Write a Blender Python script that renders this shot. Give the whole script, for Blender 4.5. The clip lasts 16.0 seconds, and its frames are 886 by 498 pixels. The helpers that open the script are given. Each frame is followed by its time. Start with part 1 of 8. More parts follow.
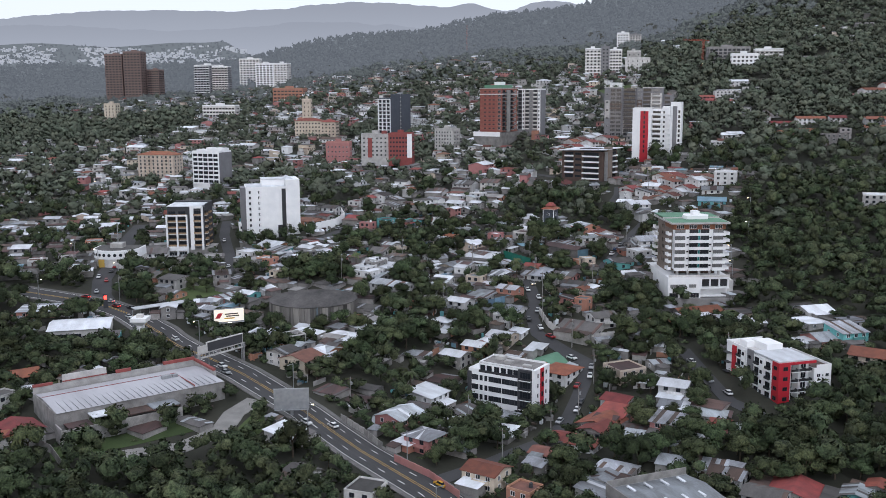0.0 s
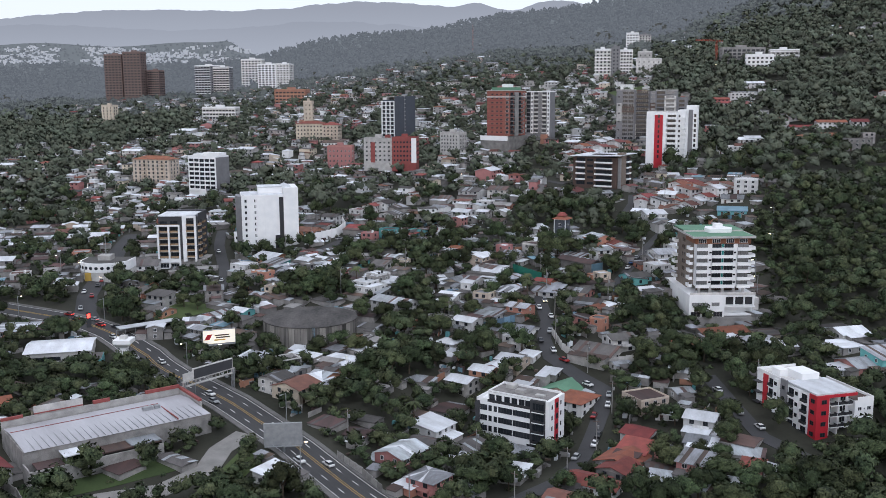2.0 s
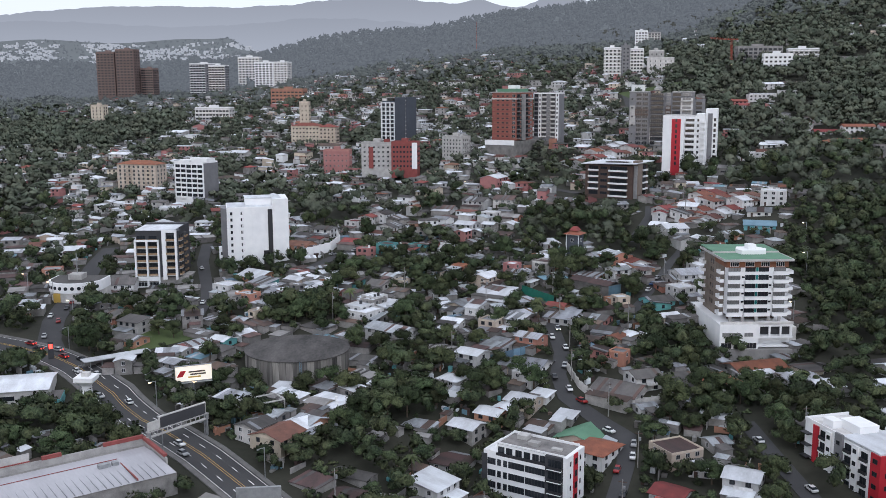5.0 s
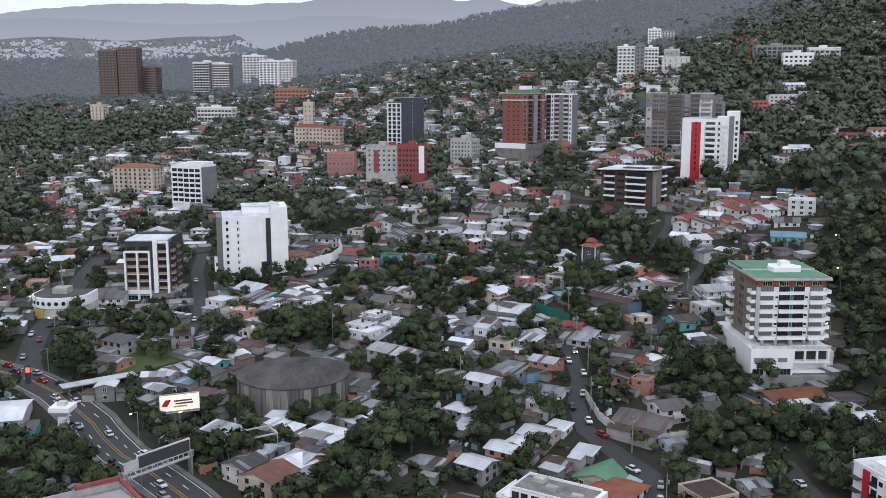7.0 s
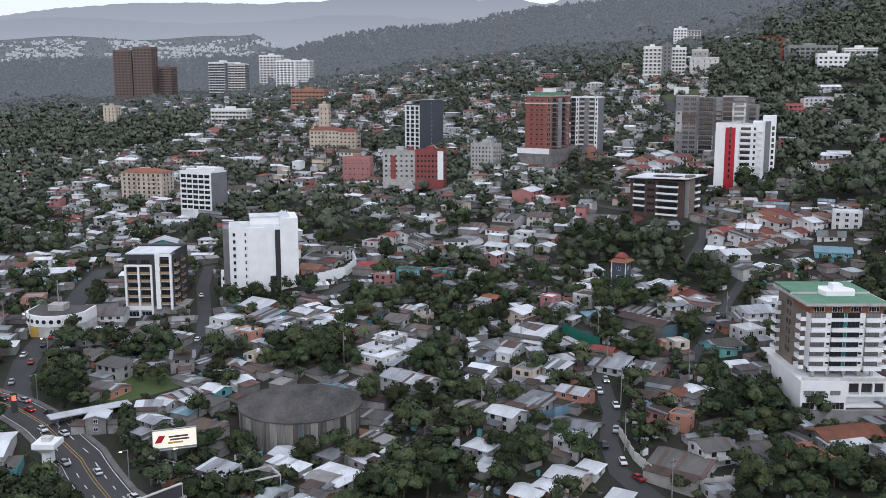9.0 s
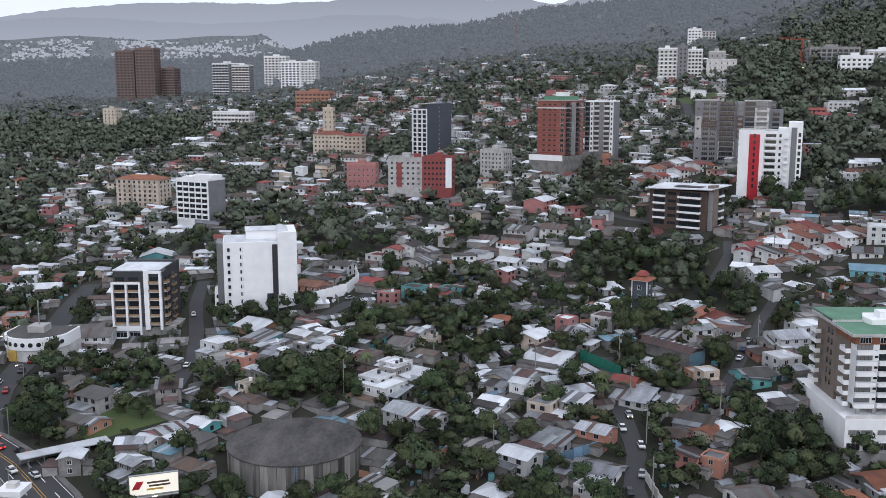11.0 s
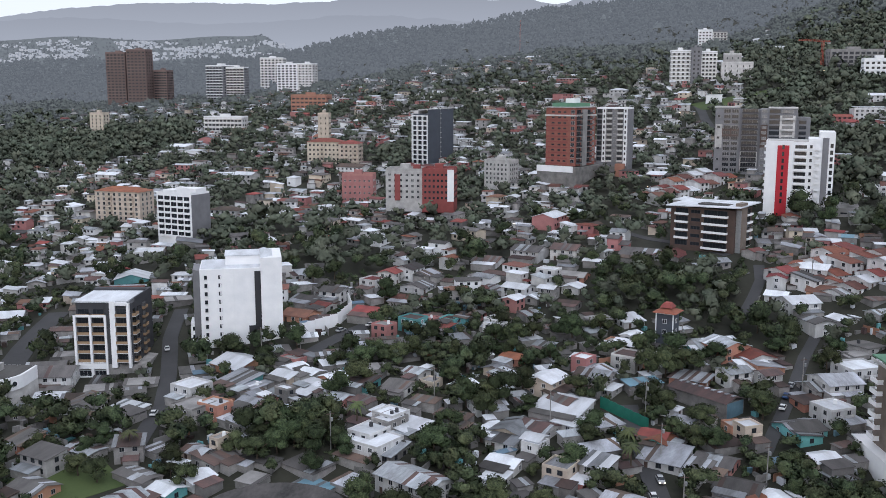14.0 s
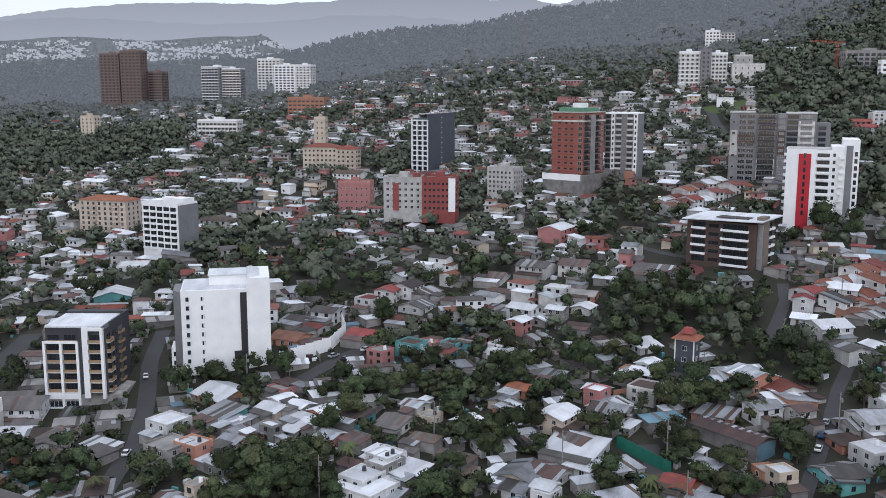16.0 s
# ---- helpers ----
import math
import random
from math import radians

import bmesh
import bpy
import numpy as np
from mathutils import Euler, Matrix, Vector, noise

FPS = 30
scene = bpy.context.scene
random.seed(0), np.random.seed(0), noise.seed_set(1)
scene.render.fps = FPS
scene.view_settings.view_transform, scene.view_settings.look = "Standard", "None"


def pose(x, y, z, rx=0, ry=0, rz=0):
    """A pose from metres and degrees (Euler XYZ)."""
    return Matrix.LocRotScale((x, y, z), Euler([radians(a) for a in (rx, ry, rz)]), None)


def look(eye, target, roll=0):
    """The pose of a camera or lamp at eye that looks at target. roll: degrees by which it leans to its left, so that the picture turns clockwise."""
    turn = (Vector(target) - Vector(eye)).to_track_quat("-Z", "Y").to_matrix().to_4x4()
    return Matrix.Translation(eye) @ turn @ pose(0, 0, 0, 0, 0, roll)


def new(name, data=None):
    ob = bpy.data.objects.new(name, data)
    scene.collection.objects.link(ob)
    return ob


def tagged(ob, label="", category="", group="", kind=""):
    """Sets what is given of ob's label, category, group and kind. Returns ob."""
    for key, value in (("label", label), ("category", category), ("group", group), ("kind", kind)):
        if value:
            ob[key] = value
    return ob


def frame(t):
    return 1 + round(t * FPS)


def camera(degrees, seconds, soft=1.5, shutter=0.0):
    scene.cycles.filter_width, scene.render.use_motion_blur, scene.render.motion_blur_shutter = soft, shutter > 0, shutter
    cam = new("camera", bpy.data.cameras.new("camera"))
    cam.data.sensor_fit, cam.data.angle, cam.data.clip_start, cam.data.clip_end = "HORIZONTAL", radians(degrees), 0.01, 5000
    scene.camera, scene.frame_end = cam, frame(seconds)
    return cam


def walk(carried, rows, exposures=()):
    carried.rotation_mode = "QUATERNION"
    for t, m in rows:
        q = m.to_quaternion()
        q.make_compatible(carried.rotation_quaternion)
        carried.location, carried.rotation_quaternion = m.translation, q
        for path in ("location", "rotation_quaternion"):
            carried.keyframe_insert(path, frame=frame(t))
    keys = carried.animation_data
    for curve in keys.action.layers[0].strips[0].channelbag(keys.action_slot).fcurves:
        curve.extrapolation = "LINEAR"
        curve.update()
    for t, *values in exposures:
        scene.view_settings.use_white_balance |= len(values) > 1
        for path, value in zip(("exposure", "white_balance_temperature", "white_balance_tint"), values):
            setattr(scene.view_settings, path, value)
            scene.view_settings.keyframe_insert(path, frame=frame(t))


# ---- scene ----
cam = camera(49.2, 16.0, soft=0.6)
METRES, EYE, TILT, LEAN, TURN = 215.0, 100.0, 0.0, 0.0, 0.0
ROWS = [
    (0.0, 0.0, 0.0, 0.0, -0.05, -9.24, 0.29),
    (0.5, -0.0008, 0.031, 0.0022, 0.13, -9.25, 0.25),
    (1.0, -0.0008, 0.0622, 0.0046, 0.23, -9.25, 0.26),
    (1.5, -0.001, 0.0933, 0.007, 0.26, -9.26, 0.25),
    (2.0, -0.0012, 0.1244, 0.0093, 0.26, -9.26, 0.26),
    (2.5, -0.0014, 0.1555, 0.0117, 0.28, -9.27, 0.26),
    (3.0, -0.0013, 0.1872, 0.0139, 0.31, -9.3, 0.27),
    (3.5, -0.002, 0.2179, 0.0162, 0.34, -9.34, 0.23),
    (4.0, -0.0022, 0.2491, 0.0187, 0.36, -9.38, 0.2),
    (6.5, -0.0035, 0.4051, 0.0304, 0.67, -9.53, 0.1),
    (7.0, -0.0042, 0.4364, 0.0327, 0.88, -9.57, 0.08),
    (7.5, -0.0047, 0.4676, 0.035, 1.18, -9.58, 0.07),
    (8.0, -0.0057, 0.4987, 0.0375, 1.47, -9.6, 0.05),
    (8.5, -0.0069, 0.5297, 0.04, 1.73, -9.61, 0.04),
    (9.0, -0.0081, 0.5608, 0.0422, 2.02, -9.62, 0.02),
    (11.5, -0.0146, 0.7162, 0.0546, 2.52, -9.62, -0.03),
    (12.0, -0.016, 0.7475, 0.057, 2.54, -9.6, -0.03),
    (12.5, -0.0173, 0.7788, 0.0593, 2.55, -9.6, -0.03),
    (13.0, -0.0188, 0.8099, 0.0617, 2.56, -9.6, -0.03),
    (13.5, -0.02, 0.8391, 0.0638, 2.58, -9.6, -0.03),
    (14.0, -0.0215, 0.8723, 0.0663, 2.59, -9.61, -0.03),
    (14.5, -0.0227, 0.9014, 0.0686, 2.6, -9.61, -0.03),
    (15.0, -0.024, 0.9346, 0.071, 2.62, -9.62, -0.02),
    (15.5, -0.0253, 0.9636, 0.0733, 2.64, -9.62, -0.02),
    (16.0, -0.0268, 0.9966, 0.0758, 2.65, -9.61, -0.03),
]
walk(cam, [(t, pose(0, 0, EYE, TILT, LEAN, TURN) @ pose(METRES * x, METRES * y, METRES * z, 90 + pitch, roll, yaw)) for t, x, y, z, yaw, pitch, roll in ROWS],
     exposures=((0.0, 0.12, 5720, 13), (16.0, 0.12, 5720, 13)))

# ---- sky and light ----
world = bpy.data.worlds.new("dusk_sky")
scene.world = world
world.use_nodes = True
wn = world.node_tree.nodes
sky = wn.new("ShaderNodeTexSky")
sky.sky_type = "NISHITA"
sky.sun_disc = False
sky.sun_elevation, sky.sun_rotation = radians(12), radians(195)
sky.air_density, sky.dust_density, sky.ozone_density = 1.0, 1.5, 3.0
wn["Background"].inputs[1].default_value = 0.145
cloud = wn.new("ShaderNodeMix")  # thin even overcast over the clear sky
cloud.data_type = "RGBA"
cloud.inputs[0].default_value = 0.8
cloud.inputs[7].default_value = (6.95, 6.75, 6.5, 1)
world.node_tree.links.new(sky.outputs[0], cloud.inputs[6])
world.node_tree.links.new(cloud.outputs[2], wn["Background"].inputs[0])
sun = new("sun", bpy.data.lights.new("sun", "SUN"))
sun.data.energy, sun.data.angle, sun.data.color = 0.9, radians(25), (1.0, 0.98, 0.95)
sun.matrix_world = look((60, -200, 260), (0, 0, 0))


# ---- materials ----
def material(name, base, dark=None, scale=0.5, fine=6.0, rough=0.8, metal=0.0, bump=0.15, per=0.0, island=False, stretch=(1, 1, 1), spec=0.4, patches=0.0, deep=0.1, grain=0.35):
    """A surface with stains at one scale, grain at another, and a shade of its own for each object."""
    m = bpy.data.materials.new(name)
    m.use_nodes = True
    n, l = m.node_tree.nodes, m.node_tree.links
    b = n["Principled BSDF"]
    b.inputs["Roughness"].default_value, b.inputs["Metallic"].default_value = rough, metal
    b.inputs["Specular IOR Level"].default_value = spec
    co = n.new("ShaderNodeTexCoord")
    mp = n.new("ShaderNodeMapping")
    mp.inputs["Scale"].default_value = stretch
    l.new(co.outputs["Object"], mp.inputs[0])
    big, small = n.new("ShaderNodeTexNoise"), n.new("ShaderNodeTexNoise")
    big.inputs["Scale"].default_value, big.inputs["Detail"].default_value = scale, 5
    small.inputs["Scale"].default_value, small.inputs["Detail"].default_value = fine, 3
    l.new(mp.outputs[0], big.inputs[0]), l.new(mp.outputs[0], small.inputs[0])
    add = n.new("ShaderNodeMath")
    add.operation = "MULTIPLY_ADD"
    add.inputs[1].default_value = grain
    l.new(small.outputs[0], add.inputs[0]), l.new(big.outputs[0], add.inputs[2])
    ramp = n.new("ShaderNodeMapRange")
    half = 0.5 * (1 + grain)
    ramp.inputs[1].default_value, ramp.inputs[2].default_value = half - 0.25, half + 0.25
    l.new(add.outputs[0], ramp.inputs[0])
    mix = n.new("ShaderNodeMix")
    mix.data_type = "RGBA"
    l.new(ramp.outputs[0], mix.inputs[0])
    d = dark or tuple(c * 0.6 for c in base)
    mix.inputs[6].default_value, mix.inputs[7].default_value = (*d, 1), (*base, 1)
    out = mix.outputs[2]
    if per:
        source = n.new("ShaderNodeObjectInfo").outputs["Random"]
        if island:
            both, wrap = n.new("ShaderNodeMath"), n.new("ShaderNodeMath")
            both.operation, wrap.operation = "ADD", "FRACT"
            l.new(source, both.inputs[0]), l.new(n.new("ShaderNodeNewGeometry").outputs["Random Per Island"], both.inputs[1])
            l.new(both.outputs[0], wrap.inputs[0])
            source = wrap.outputs[0]
        rng = n.new("ShaderNodeMapRange")
        rng.inputs[3].default_value, rng.inputs[4].default_value = 1 - per, 1 + per
        l.new(source, rng.inputs[0])
        hsv = n.new("ShaderNodeHueSaturation")
        l.new(rng.outputs[0], hsv.inputs["Value"]), l.new(out, hsv.inputs["Color"])
        hue = n.new("ShaderNodeMapRange")
        hue.inputs[3].default_value, hue.inputs[4].default_value = 0.5 - per * 0.06, 0.5 + per * 0.06
        mul = n.new("ShaderNodeMath")
        mul.operation, mul.inputs[1].default_value = "MULTIPLY", 7.31
        frac = n.new("ShaderNodeMath")
        frac.operation = "FRACT"
        l.new(source, mul.inputs[0]), l.new(mul.outputs[0], frac.inputs[0]), l.new(frac.outputs[0], hue.inputs[0])
        l.new(hue.outputs[0], hsv.inputs["Hue"])
        out = hsv.outputs[0]
    if patches:
        spot_noise = n.new("ShaderNodeTexNoise")
        spot_noise.inputs["Scale"].default_value, spot_noise.inputs["Detail"].default_value = patches, 1
        l.new(co.outputs["Object"], spot_noise.inputs[0])
        pr = n.new("ShaderNodeMapRange")
        pr.inputs[1].default_value, pr.inputs[2].default_value = 0.3, 0.7
        pr.inputs[3].default_value, pr.inputs[4].default_value = 0.6, 1.45
        hs = n.new("ShaderNodeHueSaturation")
        l.new(spot_noise.outputs[0], pr.inputs[0]), l.new(pr.outputs[0], hs.inputs["Value"])
        sep = n.new("ShaderNodeSeparateColor")
        hr2 = n.new("ShaderNodeMapRange")
        hr2.inputs[1].default_value, hr2.inputs[2].default_value = 0.35, 0.65
        hr2.inputs[3].default_value, hr2.inputs[4].default_value = 0.47, 0.525
        l.new(spot_noise.outputs["Color"], sep.inputs[0]), l.new(sep.outputs[1], hr2.inputs[0]), l.new(hr2.outputs[0], hs.inputs["Hue"])
        l.new(out, hs.inputs["Color"])
        out = hs.outputs[0]
    l.new(out, b.inputs["Base Color"])
    if bump:
        bp = n.new("ShaderNodeBump")
        bp.inputs["Strength"].default_value, bp.inputs["Distance"].default_value = bump, deep
        l.new(small.outputs[0], bp.inputs["Height"]), l.new(bp.outputs[0], b.inputs["Normal"])
    return m


def plain(name, colour, rough=0.5, metal=0.0, glow=0.0):
    m = bpy.data.materials.new(name)
    m.use_nodes = True
    b = m.node_tree.nodes["Principled BSDF"]
    b.inputs["Base Color"].default_value = (*colour, 1)
    b.inputs["Roughness"].default_value, b.inputs["Metallic"].default_value = rough, metal
    if glow:
        b.inputs["Emission Color"].default_value, b.inputs["Emission Strength"].default_value = (*colour, 1), glow
    return m


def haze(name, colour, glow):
    """Distance as through evening air: dull leaf colour, with scattered skylight painted on as a faint emission."""
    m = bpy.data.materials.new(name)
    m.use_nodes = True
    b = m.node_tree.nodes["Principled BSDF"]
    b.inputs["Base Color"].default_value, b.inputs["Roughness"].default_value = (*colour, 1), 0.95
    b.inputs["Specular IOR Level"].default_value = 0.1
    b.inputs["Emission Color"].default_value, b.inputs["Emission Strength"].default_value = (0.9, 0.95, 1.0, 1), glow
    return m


WHITE = material("white_render", (0.86, 0.86, 0.86), (0.74, 0.75, 0.76), 0.25, 3, 0.75, bump=0.05)
WHITEWASH = material("whitewash", (0.66, 0.66, 0.66), (0.42, 0.415, 0.41), 0.5, 3, 0.85, per=0.22, island=True, stretch=(1, 1, 0.35))
OFFWHITE = material("offwhite_render", (0.6, 0.59, 0.57), (0.34, 0.33, 0.32), 0.3, 3, 0.8, per=0.28, island=True)
CREAM = material("cream_render", (0.6, 0.52, 0.42), (0.4, 0.34, 0.28), 0.3, 3, 0.8, per=0.2, island=True)
PALE = material("pale_block", (0.34, 0.325, 0.31), (0.15, 0.145, 0.14), 0.35, 4, 0.9, per=0.35, island=True)
PEACH = material("peach_render", (0.48, 0.25, 0.165), (0.33, 0.17, 0.12), 0.3, 3, 0.8, per=0.2)
PINK = material("pink_render", (0.44, 0.21, 0.19), (0.32, 0.15, 0.14), 0.3, 3, 0.8, per=0.1)
TURQ = material("turquoise_render", (0.16, 0.42, 0.42), (0.1, 0.26, 0.27), 0.3, 3, 0.8, per=0.3)
CONCRETE = material("concrete", (0.33, 0.32, 0.31), (0.17, 0.165, 0.16), 0.2, 4, 0.9)
STAINED = material("stained_concrete", (0.37, 0.35, 0.32), (0.12, 0.112, 0.1), 1.6, 6, 0.92, stretch=(1, 1, 0.03), per=0.3)
STREAKED = material("black_streaked_concrete", (0.2, 0.19, 0.175), (0.022, 0.021, 0.02), 2.2, 6, 0.94, stretch=(1, 1, 0.02), per=0.5)
TANKTOP = material("tank_top_bitumen", (0.13, 0.12, 0.115), (0.016, 0.016, 0.016), 0.11, 1.2, 0.95, stretch=(1, 0.4, 1))
GREY = material("grey_render", (0.22, 0.22, 0.23), (0.16, 0.16, 0.17), 0.25, 4, 0.8)
CHARCOAL = material("charcoal_render", (0.055, 0.056, 0.062), (0.04, 0.041, 0.046), 0.25, 4, 0.75)
SLATE = material("slate_blue_render", (0.075, 0.085, 0.105), (0.058, 0.066, 0.082), 0.2, 4, 0.75)
RED = material("red_render", (0.45, 0.02, 0.034), (0.36, 0.016, 0.027), 0.3, 4, 0.6)
DULLRED = material("dull_red_render", (0.28, 0.075, 0.068), (0.2, 0.055, 0.05), 0.3, 4, 0.8)
BRICK = material("red_brick", (0.3, 0.118, 0.09), (0.2, 0.078, 0.06), 0.4, 8, 0.9, bump=0.3)
BROWN = material("brown_stone", (0.1, 0.066, 0.054), (0.065, 0.045, 0.038), 0.4, 6, 0.85)
FLANK = material("grey_brown_cladding", (0.215, 0.178, 0.148), (0.15, 0.122, 0.1), 0.4, 6, 0.85)
TAN = material("tan_stone", (0.36, 0.25, 0.15), (0.25, 0.17, 0.1), 0.4, 6, 0.85)
GREENROOF = material("green_roof", (0.135, 0.27, 0.175), (0.085, 0.18, 0.115), 0.15, 5, 0.8)
ZINC = material("zinc_sheet", (0.42, 0.45, 0.49), (0.15, 0.152, 0.155), 0.3, 2.5, 0.55, 0.2, per=0.55, island=True, stretch=(1, 0.25, 1))
WHITEROOF = material("white_roof_sheet", (0.72, 0.75, 0.79), (0.44, 0.45, 0.47), 0.25, 2.5, 0.5, per=0.22, island=True, stretch=(1, 0.3, 1))
RUST = material("rusted_sheet", (0.12, 0.076, 0.062), (0.05, 0.04, 0.038), 0.3, 3, 0.85, per=0.5, island=True, stretch=(1, 0.25, 1))
DARKROOF = material("weathered_roof", (0.12, 0.112, 0.108), (0.06, 0.057, 0.055), 0.3, 3, 0.85, per=0.5, island=True, stretch=(1, 0.3, 1))
TILE = material("clay_tiles", (0.25, 0.075, 0.05), (0.13, 0.045, 0.035), 0.35, 5, 0.85, per=0.35, island=True, bump=0.4)
BROWNTILE = material("brown_tiles", (0.19, 0.08, 0.06), (0.1, 0.05, 0.04), 0.35, 5, 0.85, per=0.35, island=True, bump=0.4)
BLUESHEET = material("blue_sheet", (0.16, 0.26, 0.34), (0.1, 0.17, 0.23), 0.3, 3, 0.6, per=0.3)
RUSTWALL = material("rust_brown_wall", (0.165, 0.118, 0.106), (0.115, 0.083, 0.075), 0.4, 6, 0.85)
TREAD = material("asphalt", (0.062, 0.062, 0.064), (0.04, 0.04, 0.042), 0.08, 3, 0.9)
PAVING = material("paving", (0.28, 0.27, 0.255), (0.17, 0.165, 0.155), 0.2, 3, 0.9)
KERBSTONE = material("worn_pavement", (0.17, 0.165, 0.16), (0.09, 0.088, 0.085), 0.3, 3, 0.9)
PAINT = plain("road_paint", (0.7, 0.7, 0.68), 0.7)
YELLOW = plain("yellow_paint", (0.5, 0.33, 0.07), 0.7)
STEEL = material("galvanised_steel", (0.4, 0.41, 0.42), (0.28, 0.29, 0.3), 0.8, 6, 0.5, 0.6)
DARKSTEEL = plain("dark_steel", (0.04, 0.04, 0.045), 0.5, 0.4)
GLASS = plain("window_glass", (0.022, 0.026, 0.032), 0.08)
TEAL = plain("teal_glass", (0.03, 0.2, 0.19), 0.12)
CURTAIN = plain("curtained_glass", (0.2, 0.2, 0.2), 0.2)
LIT = plain("lit_bulb", (1.0, 0.75, 0.42), 0.5, 0.0, 6.0)
LITWHITE = plain("lit_panel", (1.0, 0.9, 0.72), 0.5, 0.0, 0.3)
TAIL = plain("tail_light", (1.0, 0.05, 0.03), 0.5, 0.0, 4.0)
BARK = material("bark", (0.12, 0.09, 0.065), (0.06, 0.048, 0.036), 2, 12, 0.95)
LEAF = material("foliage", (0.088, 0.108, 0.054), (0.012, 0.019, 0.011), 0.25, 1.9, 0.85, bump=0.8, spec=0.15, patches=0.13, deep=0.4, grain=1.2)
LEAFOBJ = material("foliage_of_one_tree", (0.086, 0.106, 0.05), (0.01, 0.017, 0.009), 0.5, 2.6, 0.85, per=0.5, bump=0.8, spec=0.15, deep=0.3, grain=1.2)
# the same foliage paled and greyed, distance haze put into the colour
HAZYLEAF = material("haze_paled_foliage", (0.124, 0.14, 0.1), (0.06, 0.07, 0.053), 0.15, 0.9, 0.9, bump=0.25, spec=0.1, patches=0.08, deep=0.5, grain=0.5)
PALM = material("palm_frond", (0.085, 0.1, 0.03), (0.04, 0.055, 0.018), 1, 4, 0.7, per=0.3, bump=0)
GRASS = material("rough_grass", (0.06, 0.09, 0.026), (0.035, 0.055, 0.018), 0.06, 1.5, 0.95)
LAWN = material("lawn", (0.085, 0.115, 0.036), (0.05, 0.075, 0.026), 0.06, 1.5, 0.95)
EARTH = material("wooded_ground", (0.04, 0.039, 0.028), (0.016, 0.018, 0.011), 0.04, 0.6, 0.97)


# ---- building kit ----
def part(name, bm, mat, parent=None, label=""):
    """Links a bmesh as one mesh object under a thing."""
    me = bpy.data.meshes.new(name)
    bm.to_mesh(me)
    bm.free()
    for m in mat if isinstance(mat, (list, tuple)) else (mat,):
        me.materials.append(m)
    ob = new(name, me)
    ob.parent = parent
    if label:
        ob["label"] = label
    return ob


def thing(name, x, y, z, yaw, label, category, group="", kind=""):
    ob = new(name)
    ob.empty_display_size = 0.5
    ob.matrix_world = pose(x, y, z, 0, 0, yaw)
    return tagged(ob, label, category, group, kind)


def add_box(bm, x0, x1, y0, y1, z0, z1, index=0):
    v = [bm.verts.new(p) for p in ((x0, y0, z0), (x1, y0, z0), (x1, y1, z0), (x0, y1, z0), (x0, y0, z1), (x1, y0, z1), (x1, y1, z1), (x0, y1, z1))]
    for f in ((0, 3, 2, 1), (4, 5, 6, 7), (0, 1, 5, 4), (1, 2, 6, 5), (2, 3, 7, 6), (3, 0, 4, 7)):
        bm.faces.new([v[i] for i in f]).material_index = index


APART = {"wall", "pale_panel", "brown_panel", "white_pier", "red_coping", "cornice", "shed_roof", "roof", "terrace", "column", "roof_unit", "deck_column", "deck_slab", "divider", "side_wall", "blind_wall", "white_strip", "grey_wall", "roof_house", "podium", "post", "sign", "balcony_end", "yard_wall", "roof_slab"}


def boxes(name, parent, mat, *sizes, label=""):
    """Box shapes as one part; pieces that stand apart become parts of their own."""
    if name in APART and len(sizes) > 1:
        return [boxes(name, parent, mat, s, label=label) for s in sizes][-1]
    bm = bmesh.new()
    for s in sizes:
        add_box(bm, *s)
    return part(name, bm, mat, parent, label)


def add_prism(bm, outline, z0, z1, index=0):
    n = len(outline)
    lo, hi = [bm.verts.new((*p, z0)) for p in outline], [bm.verts.new((*p, z1)) for p in outline]
    bm.faces.new(lo[::-1]).material_index = index
    bm.faces.new(hi).material_index = index
    for i in range(n):
        bm.faces.new((lo[i], lo[(i + 1) % n], hi[(i + 1) % n], hi[i])).material_index = index


def prism(name, parent, mat, outline, z0, z1, label=""):
    bm = bmesh.new()
    add_prism(bm, outline, z0, z1)
    return part(name, bm, mat, parent, label)


WINDOWS = {}


